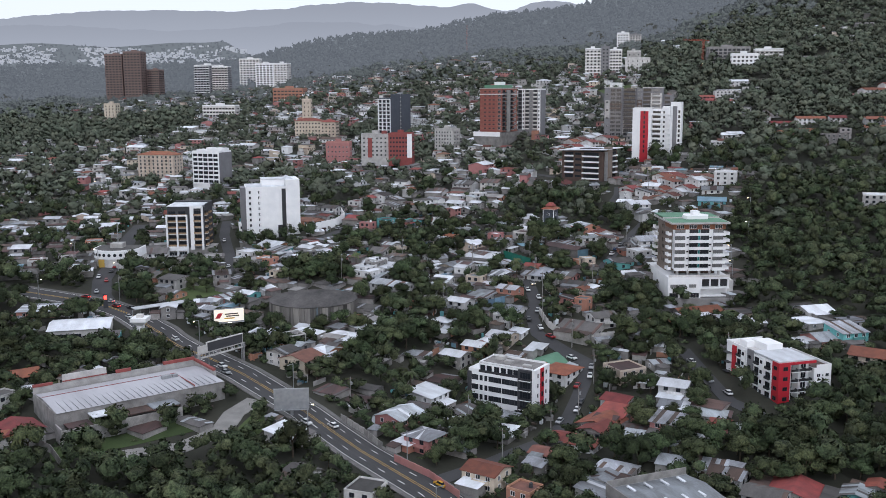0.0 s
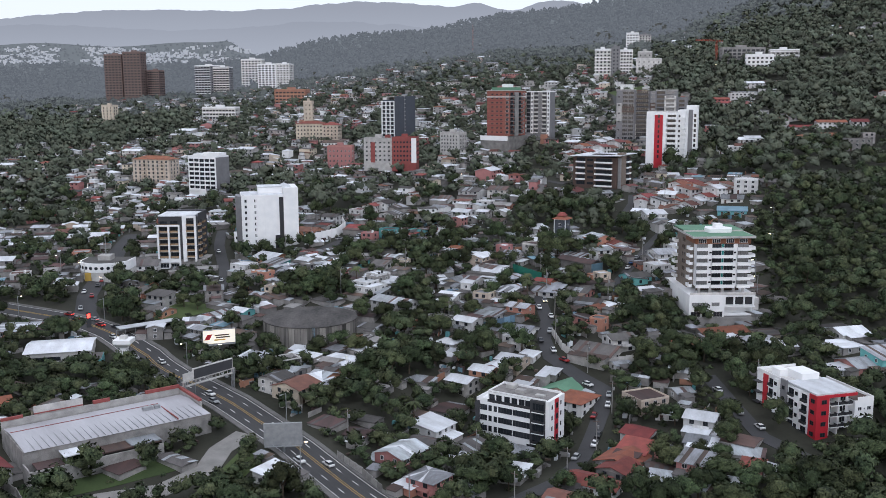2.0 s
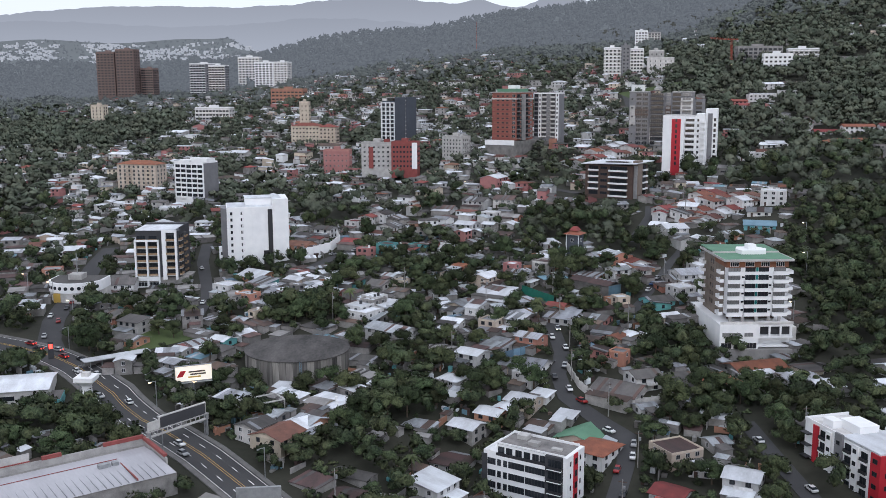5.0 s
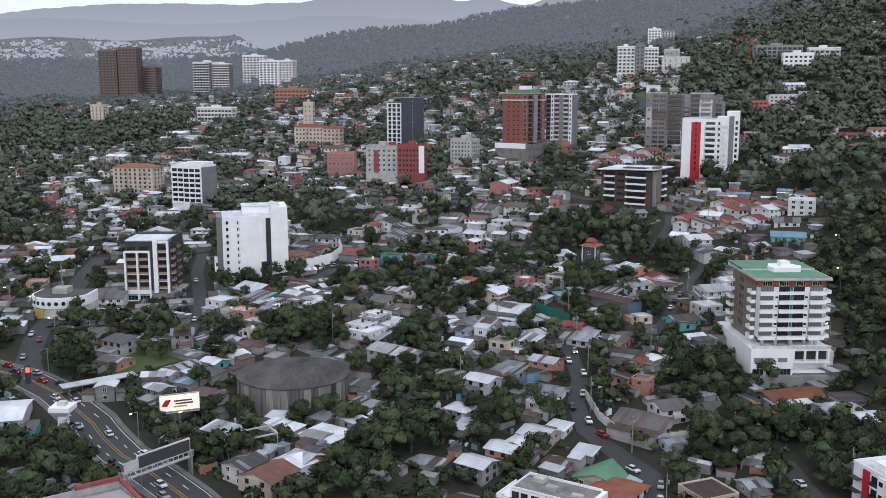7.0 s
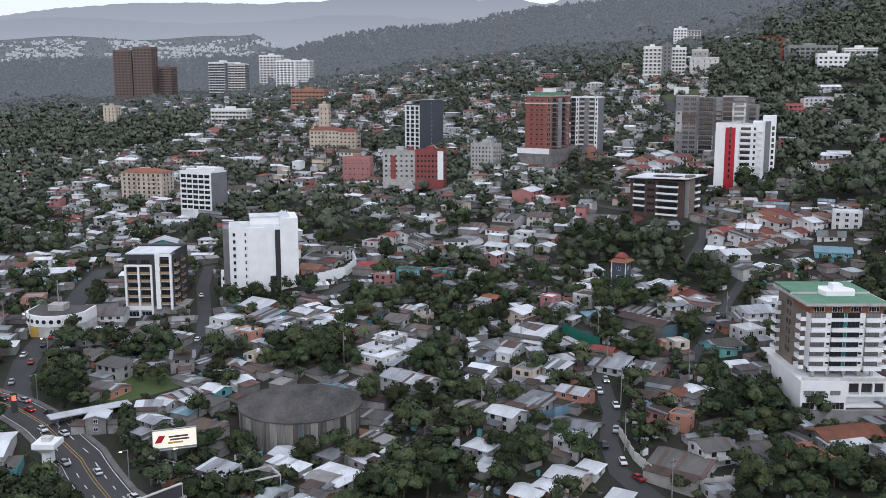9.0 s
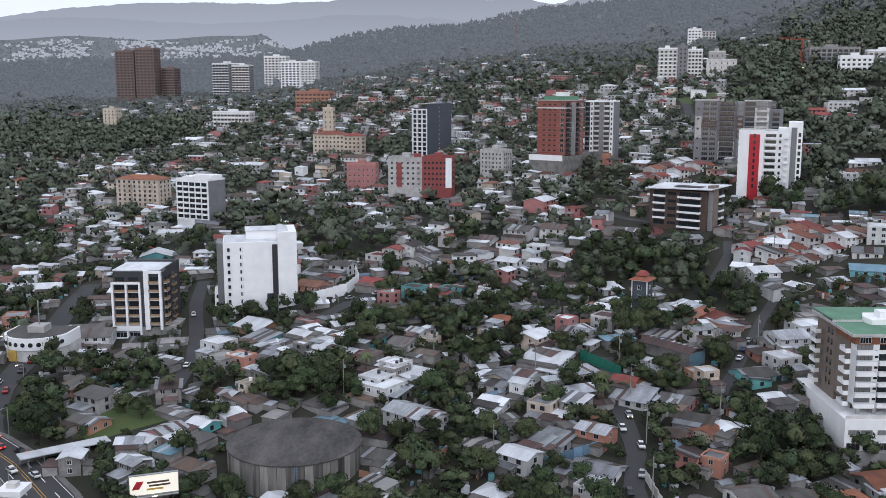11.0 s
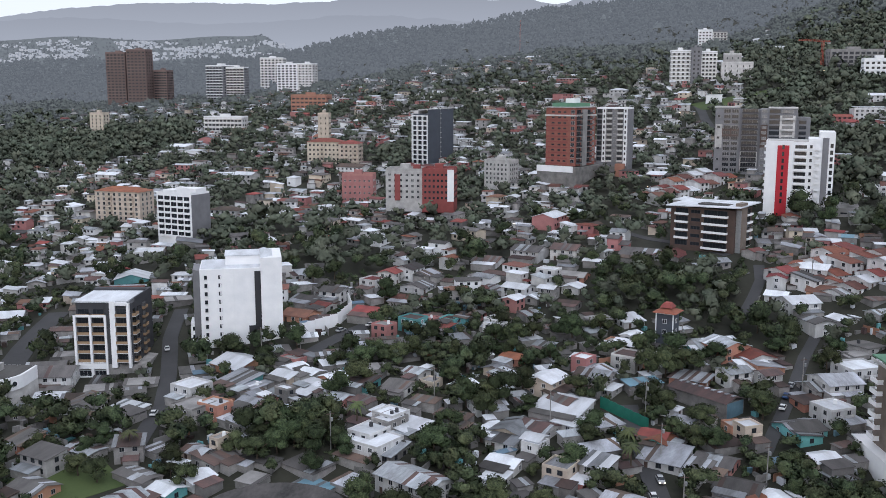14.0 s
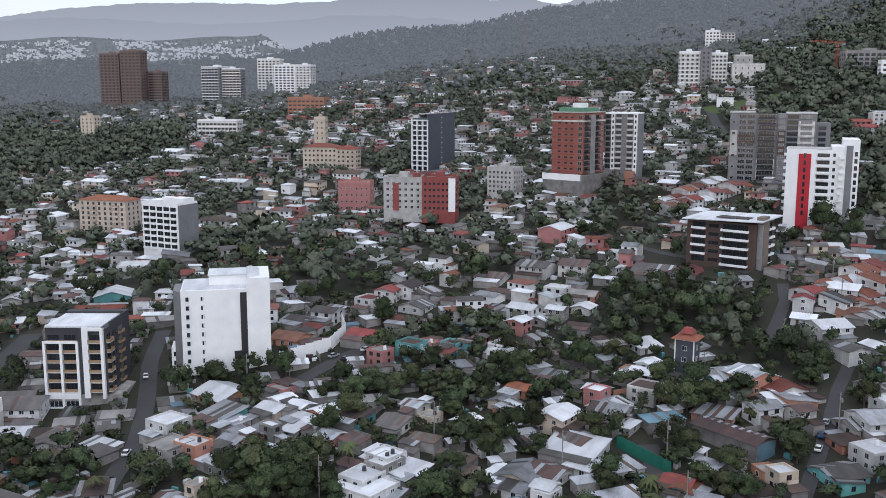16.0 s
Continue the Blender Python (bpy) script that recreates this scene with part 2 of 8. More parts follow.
def window_mesh(w, h, frame_mat, glass, bars=1):
    """A framed pane: x along the wall, outside towards -y, origin at the sill's middle."""
    key = (round(w, 2), round(h, 2), frame_mat.name, glass.name, bars)
    if key not in WINDOWS:
        bm = bmesh.new()
        t = 0.07
        xs = [-w / 2 - t]
        for k in range(bars + 1):
            a, b = -w / 2 + w * k / (bars + 1), -w / 2 + w * (k + 1) / (bars + 1)
            xs += [a + (0.03 if k else 0), b - (0.03 if k < bars else 0)]
        xs.append(w / 2 + t)
        zs = [-t, 0, h, h + t]
        front = [[bm.verts.new((x, -0.08, z)) for z in zs] for x in xs]
        for i in range(len(xs) - 1):
            for k in range(3):
                q = (front[i][k], front[i + 1][k], front[i + 1][k + 1], front[i][k + 1])
                if k == 1 and i % 2:
                    r = [bm.verts.new((v.co.x, -0.02, v.co.z)) for v in q]
                    bm.faces.new(r).material_index = 1
                    for m in range(4):
                        bm.faces.new((q[m], q[(m + 1) % 4], r[(m + 1) % 4], r[m]))
                else:
                    bm.faces.new(q)
        c = [front[0][0], front[-1][0], front[-1][3], front[0][3]]
        back = [bm.verts.new((v.co.x, 0.02, v.co.z)) for v in c]
        rims = ([f[0] for f in front], [f for f in front[-1]], [f[3] for f in front][::-1], front[0][::-1])
        for m, rim in enumerate(rims):
            bm.faces.new([*rim[::-1], back[m], back[(m + 1) % 4]])
        me = bpy.data.meshes.new("window")
        bm.to_mesh(me)
        bm.free()
        me.materials.append(frame_mat), me.materials.append(glass)
        WINDOWS[key] = me
    return WINDOWS[key]


def on_face(face, w, d, u, z, out=0.0):
    """The pose on a wall: S front, E and W sides, N back of a block w wide and d deep; u runs along the wall as seen from outside."""
    return {"S": pose(u, -out, z), "E": pose(w + out, u, z, 0, 0, 90), "W": pose(-out, d - u, z, 0, 0, -90), "N": pose(w - u, d + out, z, 0, 0, 180)}[face]


def place(name, me, parent, m):
    ob = new(name, me)
    ob.parent = parent
    ob.matrix_local = m
    return ob


def windows(parent, face, w, d, us, zs, ww, wh, frame_mat=None, glass=None, bars=1, out=0.0, skip=()):
    me = window_mesh(ww, wh, frame_mat or CHARCOAL, glass or GLASS, bars)
    for i, u in enumerate(us):
        for k, z in enumerate(zs):
            if (i, k) not in skip:
                place("window", me, parent, on_face(face, w, d, u, z, out))


BALCONIES = {}


def balconies(parent, face, w, d, us, zs, width, depth, mat, rail=None, high=1.0, name="balcony", out=0.0):
    """Slabs with a parapet or a railing in front and at both ends."""
    key = (width, depth, mat.name, rail.name if rail else "", high)
    if key not in BALCONIES:
        bm = bmesh.new()
        h, r = width / 2, 1 if rail else 0
        add_box(bm, -h, h, -depth, 0.05, -0.15, 0.12)
        add_box(bm, -h, h, -depth, -depth + 0.1, 0.124, high, r)
        add_box(bm, -h, -h + 0.1, -depth + 0.104, 0.0, 0.124, high, r)
        add_box(bm, h - 0.1, h, -depth + 0.104, 0.0, 0.124, high, r)
        me = bpy.data.meshes.new("balcony")
        bm.to_mesh(me)
        bm.free()
        me.materials.append(mat), me.materials.append(rail or mat)
        BALCONIES[key] = me
    for u in us:
        for z in zs:
            place(name, BALCONIES[key], parent, on_face(face, w, d, u, z, out))


def steps(a, b, n):
    return [a + (b - a) * (i + 0.5) / n for i in range(n)]


# ---- the lie of the land ----
KNOLLS = ((165, 545, 50, 10), (25, 321, 45, -12), (107, 400, 32, -7), (-261, 657, 90, -11), (-83, 773, 60, -9), (-423, 1353, 150, 6),
          (-238, 1368, 120, -9), (93, 593, 40, 5), (50, 745, 40, 5), (-43, 885, 60, -6), (240, 1290, 150, -34), (-142, 494, 32, -6), (-92, 510, 20, -3), (-55, 396, 26, -6), (-117, 362, 22, -4))


def ground(x, y):
    """Height of the land: a valley side that climbs away and to the east, then a long wooded ridge."""
    x, y = np.asarray(x, float), np.asarray(y, float)
    yn = np.minimum(y, 1250.0)
    xn = np.where(y > 1250, x * 1250 / np.maximum(y, 1250), x)
    z = -27.4 - 0.0483 * xn + 0.0841 * yn + 9.3e-5 * xn * xn + 1.703e-4 * xn * yn + 3.52e-5 * yn * yn
    for bx, by, r, h in KNOLLS:
        z = z + h * np.exp(-((xn - bx) ** 2 + (yn - by) ** 2) / (r * r))
    far = np.maximum(y, 1250.0)
    u = x / far
    e0, s, end = (z - 100) / 1250, np.maximum(u + 0.166, 0), np.clip((u + 0.25) / 0.11, 0, 1)
    ridge = 0.024 + 0.02 * end * end * (3 - 2 * end) + 0.1 * s + 0.12 * s * s
    e = e0 + (ridge - e0) * ((np.minimum(far, 3000) - 1250) / 1750) ** 0.8
    e = e + np.where(far > 3000, (0.015 - 0.045 * np.clip((u + 0.22) / 0.08, 0, 1)) * (far - 3000) / 1000, 0)
    e = e + np.where(far > 1400, 0.002 * np.sin(u * 41 + far * 0.004) * np.minimum((far - 1400) / 800, 1), 0)
    return np.where(y > 1250, 100 + far * e, z)


def gz(x, y):
    return float(ground(x, y))


ys = list(np.arange(-700, 160, 40)) + list(np.arange(160, 620, 5)) + list(np.arange(620, 1250, 12)) + list(np.arange(1250, 3000, 35)) + list(np.arange(3000, 4700, 90))
COLS = 200
bm = bmesh.new()
lines = []
for y in ys:
    span = 420 + 0.62 * max(y, 0)
    xs = np.linspace(-span, span, COLS)
    lines.append([bm.verts.new((x, y, z)) for x, z in zip(xs, ground(xs, np.full(COLS, y)))])
for a, b in zip(lines, lines[1:]):
    for i in range(COLS - 1):
        bm.faces.new((a[i], a[i + 1], b[i + 1], b[i]))
# land past 1900 m gets a faint glow, haze put into its surface
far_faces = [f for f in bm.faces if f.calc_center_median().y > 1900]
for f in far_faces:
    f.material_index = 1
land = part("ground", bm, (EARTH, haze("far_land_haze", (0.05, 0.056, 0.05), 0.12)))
tagged(land, "dark wooded earth between houses, rising towards a ridge", "ground", kind="structure")
for p in land.data.polygons:
    p.use_smooth = True

# keeps house plots, roads and trees apart
CELL, X0, Y0 = 2.0, -520, 180
TAKEN = np.zeros((620, 720), bool)


def take(x, y, r):
    i0, i1 = int((x - r - X0) / CELL), int((x + r - X0) / CELL) + 1
    j0, j1 = int((y - r - Y0) / CELL), int((y + r - Y0) / CELL) + 1
    TAKEN[max(i0, 0):max(i1, 0), max(j0, 0):max(j1, 0)] = True


def free(x, y, r):
    i0, i1 = int((x - r - X0) / CELL), int((x + r - X0) / CELL) + 1
    j0, j1 = int((y - r - Y0) / CELL), int((y + r - Y0) / CELL) + 1
    return not TAKEN[max(i0, 0):max(i1, 0), max(j0, 0):max(j1, 0)].any()


def take_block(x, y, yaw, w, d, margin=1.0):
    c, s = math.cos(radians(yaw)), math.sin(radians(yaw))
    for a in np.arange(-margin, w + margin + 0.1, 1.5):
        for b in np.arange(-margin, d + margin + 0.1, 1.5):
            take(x + a * c - b * s, y + a * s + b * c, 0.5)


def spot(x, y, yaw, a, b):
    c, s = math.cos(radians(yaw)), math.sin(radians(yaw))
    return x + a * c - b * s, y + a * s + b * c


def strip(name, points, width, mat, lift, label, category, offset=0.0, taken=True, ends=None, z_extra=0.0):
    """A band that follows the land along a line of points."""
    line = []
    for (xa, ya), (xb, yb) in zip(points, points[1:]):
        n = max(2, int(math.hypot(xb - xa, yb - ya) / 3))
        line += [(xa + (xb - xa) * i / n, ya + (yb - ya) * i / n) for i in range(n)]
    line.append(points[-1])
    bm = bmesh.new()
    rows = []
    for i, (x, y) in enumerate(line):
        a, b = line[max(i - 1, 0)], line[min(i + 1, len(line) - 1)]
        dx, dy = b[0] - a[0], b[1] - a[1]
        n = math.hypot(dx, dy)
        nx, ny = -dy / n, dx / n
        row = []
        for k in range(5):
            o = offset + width * (k / 4 - 0.5)
            px, py = x + nx * o, y + ny * o
            row.append(bm.verts.new((px, py, gz(px, py) + lift)))
        row.insert(0, bm.verts.new((row[0].co.x, row[0].co.y, row[0].co.z - lift - 0.5)))
        row.append(bm.verts.new((row[-1].co.x, row[-1].co.y, row[-1].co.z - lift - 0.5)))
        rows.append(row)
        if taken:
            take(x + nx * offset, y + ny * offset, width / 2 + 1)
    for a, b in zip(rows, rows[1:]):
        for i in range(6):
            bm.faces.new((a[i + 1], a[i], b[i], b[i + 1]))
    ob = part(name, bm, mat)
    return tagged(ob, label, category, kind="structure")

# ---- roads ----
AVENUE = [(-190, 423), (-162, 411), (-143, 401), (-130, 391), (-112, 374), (-95, 350), (-70, 325), (-44, 295), (-24, 268), (-4, 244), (16, 215), (36, 180)]
SIDE_ROAD = [(-176, 560), (-172, 522), (-167, 488), (-163, 465), (-158, 440), (-150, 416), (-144, 405)]
strip("road", SIDE_ROAD, 8.5, TREAD, 0.18, "asphalt side road curving up past the corner building", "road")
strip("road", AVENUE, 11.4, TREAD, 0.2, "dark asphalt avenue with painted lanes", "road")
for off, w in ((-5.3, 0.14), (5.3, 0.14)):
    strip("lane_line", AVENUE, w, PAINT, 0.25, "white painted edge line on the avenue", "road marking", off, False)
for off in (-0.35, 0.35):
    strip("lane_line", AVENUE, 0.12, YELLOW, 0.25, "double yellow centre line on the avenue", "road marking", off, False)
strip("pavement", AVENUE, 1.5, KERBSTONE, 0.36, "worn concrete pavement beside the avenue", "pavement", 6.5)
strip("pavement", AVENUE, 1.5, KERBSTONE, 0.36, "worn concrete pavement beside the avenue", "pavement", -6.5)
strip("road", [(-61, 303), (-66, 292), (-67, 280), (-76, 268), (-92, 262)], 7, PAVING, 0.16, "pale concrete slip road that leaves the avenue", "road")
LANE = [(38, 465), (38, 425), (39, 400), (36, 384), (37, 370), (46, 356), (53, 346), (50, 333), (46, 322), (40, 305), (30, 285), (12, 262), (-2, 250)]
strip("road", LANE, 5.4, TREAD, 0.18, "narrow asphalt street climbing between houses", "road")
strip("road", [(-102, 440), (-104, 470), (-112, 500), (-121, 530), (-126, 560)], 5.6, TREAD, 0.18, "steep asphalt street beside the white block", "road")
strip("road", [(86, 526), (91, 537), (95, 545), (101, 558), (104, 572)], 4.2, TREAD, 0.18, "curving asphalt street among trees", "road")
strip("road", [(95, 585), (84, 604), (70, 625), (62, 640)], 3.8, TREAD, 0.18, "sloping asphalt street between roofs", "road")
strip("road", [(-66, 512), (-55, 529), (-45, 541.5), (-34.5, 553)], 6.0, TREAD, 0.18, "asphalt street lined with parked cars", "road")
strip("road", [(106, 508), (98, 494), (86, 468), (77.5, 451), (70, 436)], 3.8, TREAD, 0.18, "asphalt lane between garden walls", "road")
strip("road", [(88, 345), (90, 322), (92, 300), (100, 285)], 5, TREAD, 0.18, "asphalt lane beside the red and white flats", "road")
strip("road", [(146, 850), (148, 880), (151, 905), (152, 925)], 6, TREAD, 0.2, "straight asphalt street climbing the hill", "road")


def dashes(points, offset, start, length, gap):
    run = start
    k = 0
    for (xa, ya), (xb, yb) in zip(points, points[1:]):
        n = math.hypot(xb - xa, yb - ya)
        dx, dy = (xb - xa) / n, (yb - ya) / n
        while run < n - length:
            x, y = xa + dx * run - dy * offset, ya + dy * run + dx * offset
            strip("lane_dash", [(x, y), (x + dx * length, y + dy * length)], 0.22, PAINT, 0.25, "white painted dash between lanes", "road marking", 0, False)
            run += length + gap
            k += 1
        run -= n


dashes(AVENUE[3:-1], 2.8, 2, 3, 6)
dashes(AVENUE[3:-1], -2.8, 4, 3, 6)


# ---- towers and large buildings ----
def root(name, A, yaw, w, d, z, label, category="apartment building"):
    take_block(A[0], A[1], yaw, w, d, 2)
    return thing(name, A[0], A[1], z, yaw, label, category)


def parapet(b, mat, w, d, z, high=1.0, t=0.25, x0=0.0, y0=0.0):
    boxes("parapet", b, mat, (x0, w, y0, y0 + t, z, z + high), (x0, w, d - t, d, z, z + high), (x0, x0 + t, y0 + t, d - t, z, z + high), (w - t, w, y0 + t, d - t, z, z + high))


def white_block():
    b = root("office_block", (-106.4, 521), 14, 29, 20, 21, "tall white rendered block with few small windows", "office block")
    b.matrix_world = pose(-106.4, 521, 21, 0, 0, 14)
    H = 28.5
    prism("wall", b, WHITE, [(0, 0.5), (3, 0), (12, -0.6), (21.4, 0.4), (21.4, 20), (0, 20)], -4, H)
    prism("wall", b, WHITE, [(21.4, -0.4), (29, 0), (29, 21), (21.4, 21)], -4, H + 3.6)
    prism("side_wall", b, GREY, [(-2.6, 4.5), (-0.05, 0.55), (-0.05, 16), (-2.6, 16)], -4, H - 0.6, "grey rendered side wall")
    bm = bmesh.new()
    a = [bm.verts.new(p) for p in ((21.4, -0.4, H + 3.6), (29, 0, H + 2.2), (29, 21, H + 2.2), (21.4, 21, H + 3.6), (23, 8, H + 4.9), (23, 16, H + 4.9))]
    for f in ((0, 1, 4), (1, 2, 5, 4), (2, 3, 5), (3, 0, 4, 5)):
        bm.faces.new([a[i] for i in f])
    part("roof", bm, WHITEROOF, b)
    boxes("roof_slab", b, WHITEROOF, (0.4, 21.2, 1.0, 19.6, H + 0.004, H + 0.2), label="pale flat roof")
    boxes("stair_house", b, WHITE, (9, 21.38, 7, 19, H + 0.2, H + 3.4), label="white raised roof storey")
    boxes("stair_house_roof", b, WHITEROOF, (8.7, 21.36, 6.7, 19.3, H + 3.404, H + 3.7))
    boxes("slot", b, DARKSTEEL, (19.2, 21.38, -0.2, 0.35, 7.4, H - 1.2), (16.8, 21.38, -0.35, 0.3, 4.6, 7.4), label="black vertical slot in the wall")
    boxes("vent_panel", b, DARKSTEEL, (16.8, 21.3, -0.32, 0.2, 0.4, 3.6), label="black louvred panel")
    windows(b, "S", 29, 20, (2.1, 7.0), [1.0 + 3.0 * i for i in range(9)], 0.9, 1.3, GREY, GLASS, 0, out=0.25)
    boxes("annexe", b, WHITE, (-4, -1, 5, 15, -4, 8), label="low white annexe with openings")
    windows(b, "S", 29, 20, (-2.5,), (-1, 2.2, 5.2), 1.6, 1.5, WHITE, GLASS, 0, out=-4.98)


white_block()


def dark_flats():
    w, d, H = 20, 22, 25.5
    b = root("apartment_building", (-145, 503), 2, w, d, 15.5, "dark grey flats with white frames and tan balconies")
    boxes("wall", b, CHARCOAL, (0.3, 11.2, 1.6, d, 4, H), (11.2, w, 0.3, d, 4, H), (0.3, w, d - 3, d, H, H + 1.2), (w - 0.4, w, 4, d - 3, H, H + 1.2))
    boxes("podium", b, PALE, (-1, w + 4, 0.8, d + 1, -5, 4), label="concrete podium with garage openings")
    boxes("roof", b, WHITEROOF, (0.2, 18.2, 1.3, d - 3.1, H + 0.004, H + 0.5), label="white flat roof")
    boxes("white_frame", b, WHITE, (-0.3, 0.5, 0, 1.2, -3, 21.4), (5, 5.8, 0, 1.2, -3, 21.4), (10.2, 11, 0, 1.2, -3, 21.4), (-0.3, 11, 0.02, 1.18, 20.6, 21.4), (-0.3, 11, 0.02, 1.18, 2.4, 4.2), (-0.3, 11, 0.02, 1.18, -1.2, -0.4), (-0.3, 11, 0.02, 1.18, -3.6, -2.4), label="white concrete frame")
    boxes("white_pier", b, WHITE, (12.5, 14.4, -0.5, 0.4, 3, H + 0.6), (18.4, 19.3, -1.0, 0.4, 3, H + 0.3), (14.4, 19.2, -0.5, 0.4, H - 0.7, H + 0.3), label="white pier between balconies")
    zs = [4.6 + 3.2 * i for i in range(6)]
    balconies(b, "S", w, d, (2.75, 8.0), zs, 4.4, 0.7, OFFWHITE, TAN, 1.0, out=-1.2)
    balconies(b, "S", w, d, (16.4,), [z + 0.4 for z in zs], 3.9, 1.0, OFFWHITE, TAN, 1.0)
    balconies(b, "E", w, d, (2.2,), [z + 0.4 for z in zs], 3.8, 1.2, OFFWHITE, TAN, 1.0)
    windows(b, "S", w, d, (2.75, 8.0), [z + 0.4 for z in zs], 3.6, 2.1, CHARCOAL, GLASS, 2, out=-1.57)
    windows(b, "S", w, d, (16.4,), [z + 0.8 for z in zs], 3.2, 2.1, CHARCOAL, GLASS, 2, out=-0.28)
    windows(b, "E", w, d, (2.2,), [z + 0.8 for z in zs], 2.8, 2.1, CHARCOAL, GLASS, 1, out=0.02)
    windows(b, "E", w, d, (6.2, 8.6), [z + 1.2 for z in zs], 1.3, 1.4, CHARCOAL, GLASS, 1, out=0.02)
    balconies(b, "E", w, d, (13,), [z + 0.4 for z in zs], 4.2, 0.9, BROWN, TAN, 1.0)
    windows(b, "E", w, d, (13,), [z + 0.8 for z in zs], 3.4, 2.0, CHARCOAL, CURTAIN, 2, out=0.02)
    windows(b, "S", w, d, (2.75, 8.0), (-0.3, -2.3), 4.0, 1.9, WHITE, GLASS, 2, out=-0.78)
    windows(b, "E", w + 4, d, (6, 9, 12), (0.6,), 1.8, 1.8, PALE, GLASS, 0, out=0.02)


dark_flats()


def green_roof_flats():
    w, d = 23.6, 29
    b = root("apartment_building", (97.6, 407), 2, w, d, 21.5, "white flats with a green roof and brown flanks")
    H = 20.0
    boxes("wall", b, WHITE, (1.5, w - 1.5, 0.8, 14, 2.6, H))
    boxes("side_wall", b, FLANK, (1.2, w - 1.2, 14, d, 0, H + 1.6), (1.25, 6, 5, 14, 2.6, H + 2), label="grey-brown clad flank")
    boxes("attic", b, material("terracotta_attic", (0.26, 0.11, 0.06), (0.17, 0.075, 0.045), 0.4, 5, 0.85), (0.6, w - 0.6, 0.6, 14, H, H + 2.4), label="rust-brown top storey")
    boxes("roof", b, GREENROOF, (-0.6, w + 0.6, -0.8, 13.6, H + 2.7, H + 3.1), label="green flat roof")
    boxes("roof", b, GREENROOF, (-0.4, w + 0.4, 13.9, d + 0.4, H + 3.4, H + 3.8), label="green flat roof")
    boxes("roof_edge", b, OFFWHITE, (-0.8, w + 0.8, -1.0, -0.8, H + 2.4, H + 3.2), (-0.8, -0.6, -0.8, d, H + 2.4, H + 3.2), (w + 0.6, w + 0.8, -0.8, d, H + 2.4, H + 3.2), (-0.6, w + 0.6, 13.6, 13.9, H + 2.4, H + 3.7), label="pale roof edge")
    bm = bmesh.new()
    add_prism(bm, [(9, 10), (18, 10), (19.5, 14), (17, 19), (10, 19), (8, 14)], H + 3.1, H + 4.6)
    add_box(bm, 12, 15, 12, 16, H + 4.6, H + 6.4)
    part("roof_house", bm, WHITE, b, "white lift house on the roof")
    zs = [2.6 + 3.0 * i for i in range(6)]
    balconies(b, "S", w, d, (3.6, w - 3.6), zs, 5.4, 1.3, WHITE, None, 1.1)
    balconies(b, "S", w, d, (w / 2,), zs[:-1], 9.4, 1.2, WHITE, None, 1.0)
    balconies(b, "W", w, d, (d - 3.2, 4.0), zs, 4.4, 1.5, WHITE, None, 1.1)
    balconies(b, "E", w, d, (3.2,), zs, 4.4, 1.5, WHITE, None, 1.1)
    windows(b, "S", w, d, (3.6, w - 3.6), [z + 1.0 for z in zs], 4.2, 1.5, CHARCOAL, CURTAIN, 3, out=-0.78)
    windows(b, "S", w, d, (w / 2 - 2.4, w / 2 + 2.4), [z + 0.9 for z in zs], 3.6, 1.7, CHARCOAL, GLASS, 2, out=-0.78)
    windows(b, "S", w, d, (w / 2,), [z + 0.9 for z in zs], 0.9, 1.7, WHITE, TEAL, 0, out=-0.77)
    windows(b, "S", w, d, (6.9, w - 6.9), [z + 1.6 for z in zs[:-1]], 0.8, 0.5, CHARCOAL, GLASS, 0, out=-0.78)
    windows(b, "S", w, d, (3.5, 9, 14.6, 20), (H + 0.4,), 3.0, 1.5, WHITE, GLASS, 3, out=-0.58)
    windows(b, "W", w, d, (9, 11.5), [z + 0.8 for z in zs], 0.9, 1.5, BROWN, GLASS, 0, out=-1.17)
    boxes("column", b, OFFWHITE, *[(x, x + 0.9, 1, 1.9, 0, 2.6) for x in (2.5, 7, 12, 16.5, 20.4)])
    boxes("soffit_wall", b, BROWN, (3, w - 3, 6, 6.4, 0, 2.6), label="shaded wall behind the open deck")
    boxes("podium", b, WHITE, (-2, 12, -3.2, d + 6, -9.0, -0.05), (12, w + 1, 0.5, d, -9.0, -0.05), label="pale podium block")
    boxes("deck_slab", b, WHITE, (12, w + 1, -2.5, 0.5, -1.0, 0.3), (12, w + 1, -2.5, 0.5, -5.2, -4.6), (12, w + 1, -2.5, 0.5, -8.6, -8.0))
    boxes("deck_column", b, WHITE, *[(x, x + 0.6, -2.4, -1.8, -4.6, -1.0) for x in (12.2, 16, 20, 23.8)])
    # dark sheet over the podium wall paints the deck's inner shade
    boxes("deck_back", b, CHARCOAL, (12.2, w + 0.8, 0.2, 0.45, -4.6, -1.0), label="charcoal sheet standing in for the shade inside the open parking deck")
    boxes("deck_rail", b, OFFWHITE, (-1.8, w + 1, -2.9, -2.7, 0, 0.9))
    windows(b, "S", w, d, (0.5, 4, 8.5), (-4.4,), 3.0, 1.3, OFFWHITE, CURTAIN, 2, out=3.22)
    windows(b, "S", w, d, (0.5, 5.0, 9.5), (-8.8,), 3.6, 2.0, OFFWHITE, GLASS, 2, out=3.22)
    boxes("ramp_wall", b, OFFWHITE, (w + 1, w + 4.5, 3, 14, -12, -2.6), label="pale side building")
    boxes("retaining_wall", b, CONCRETE, (-2.4, w + 2, -4.4, d, -19, -9.05), label="grey concrete retaining wall")


green_roof_flats()


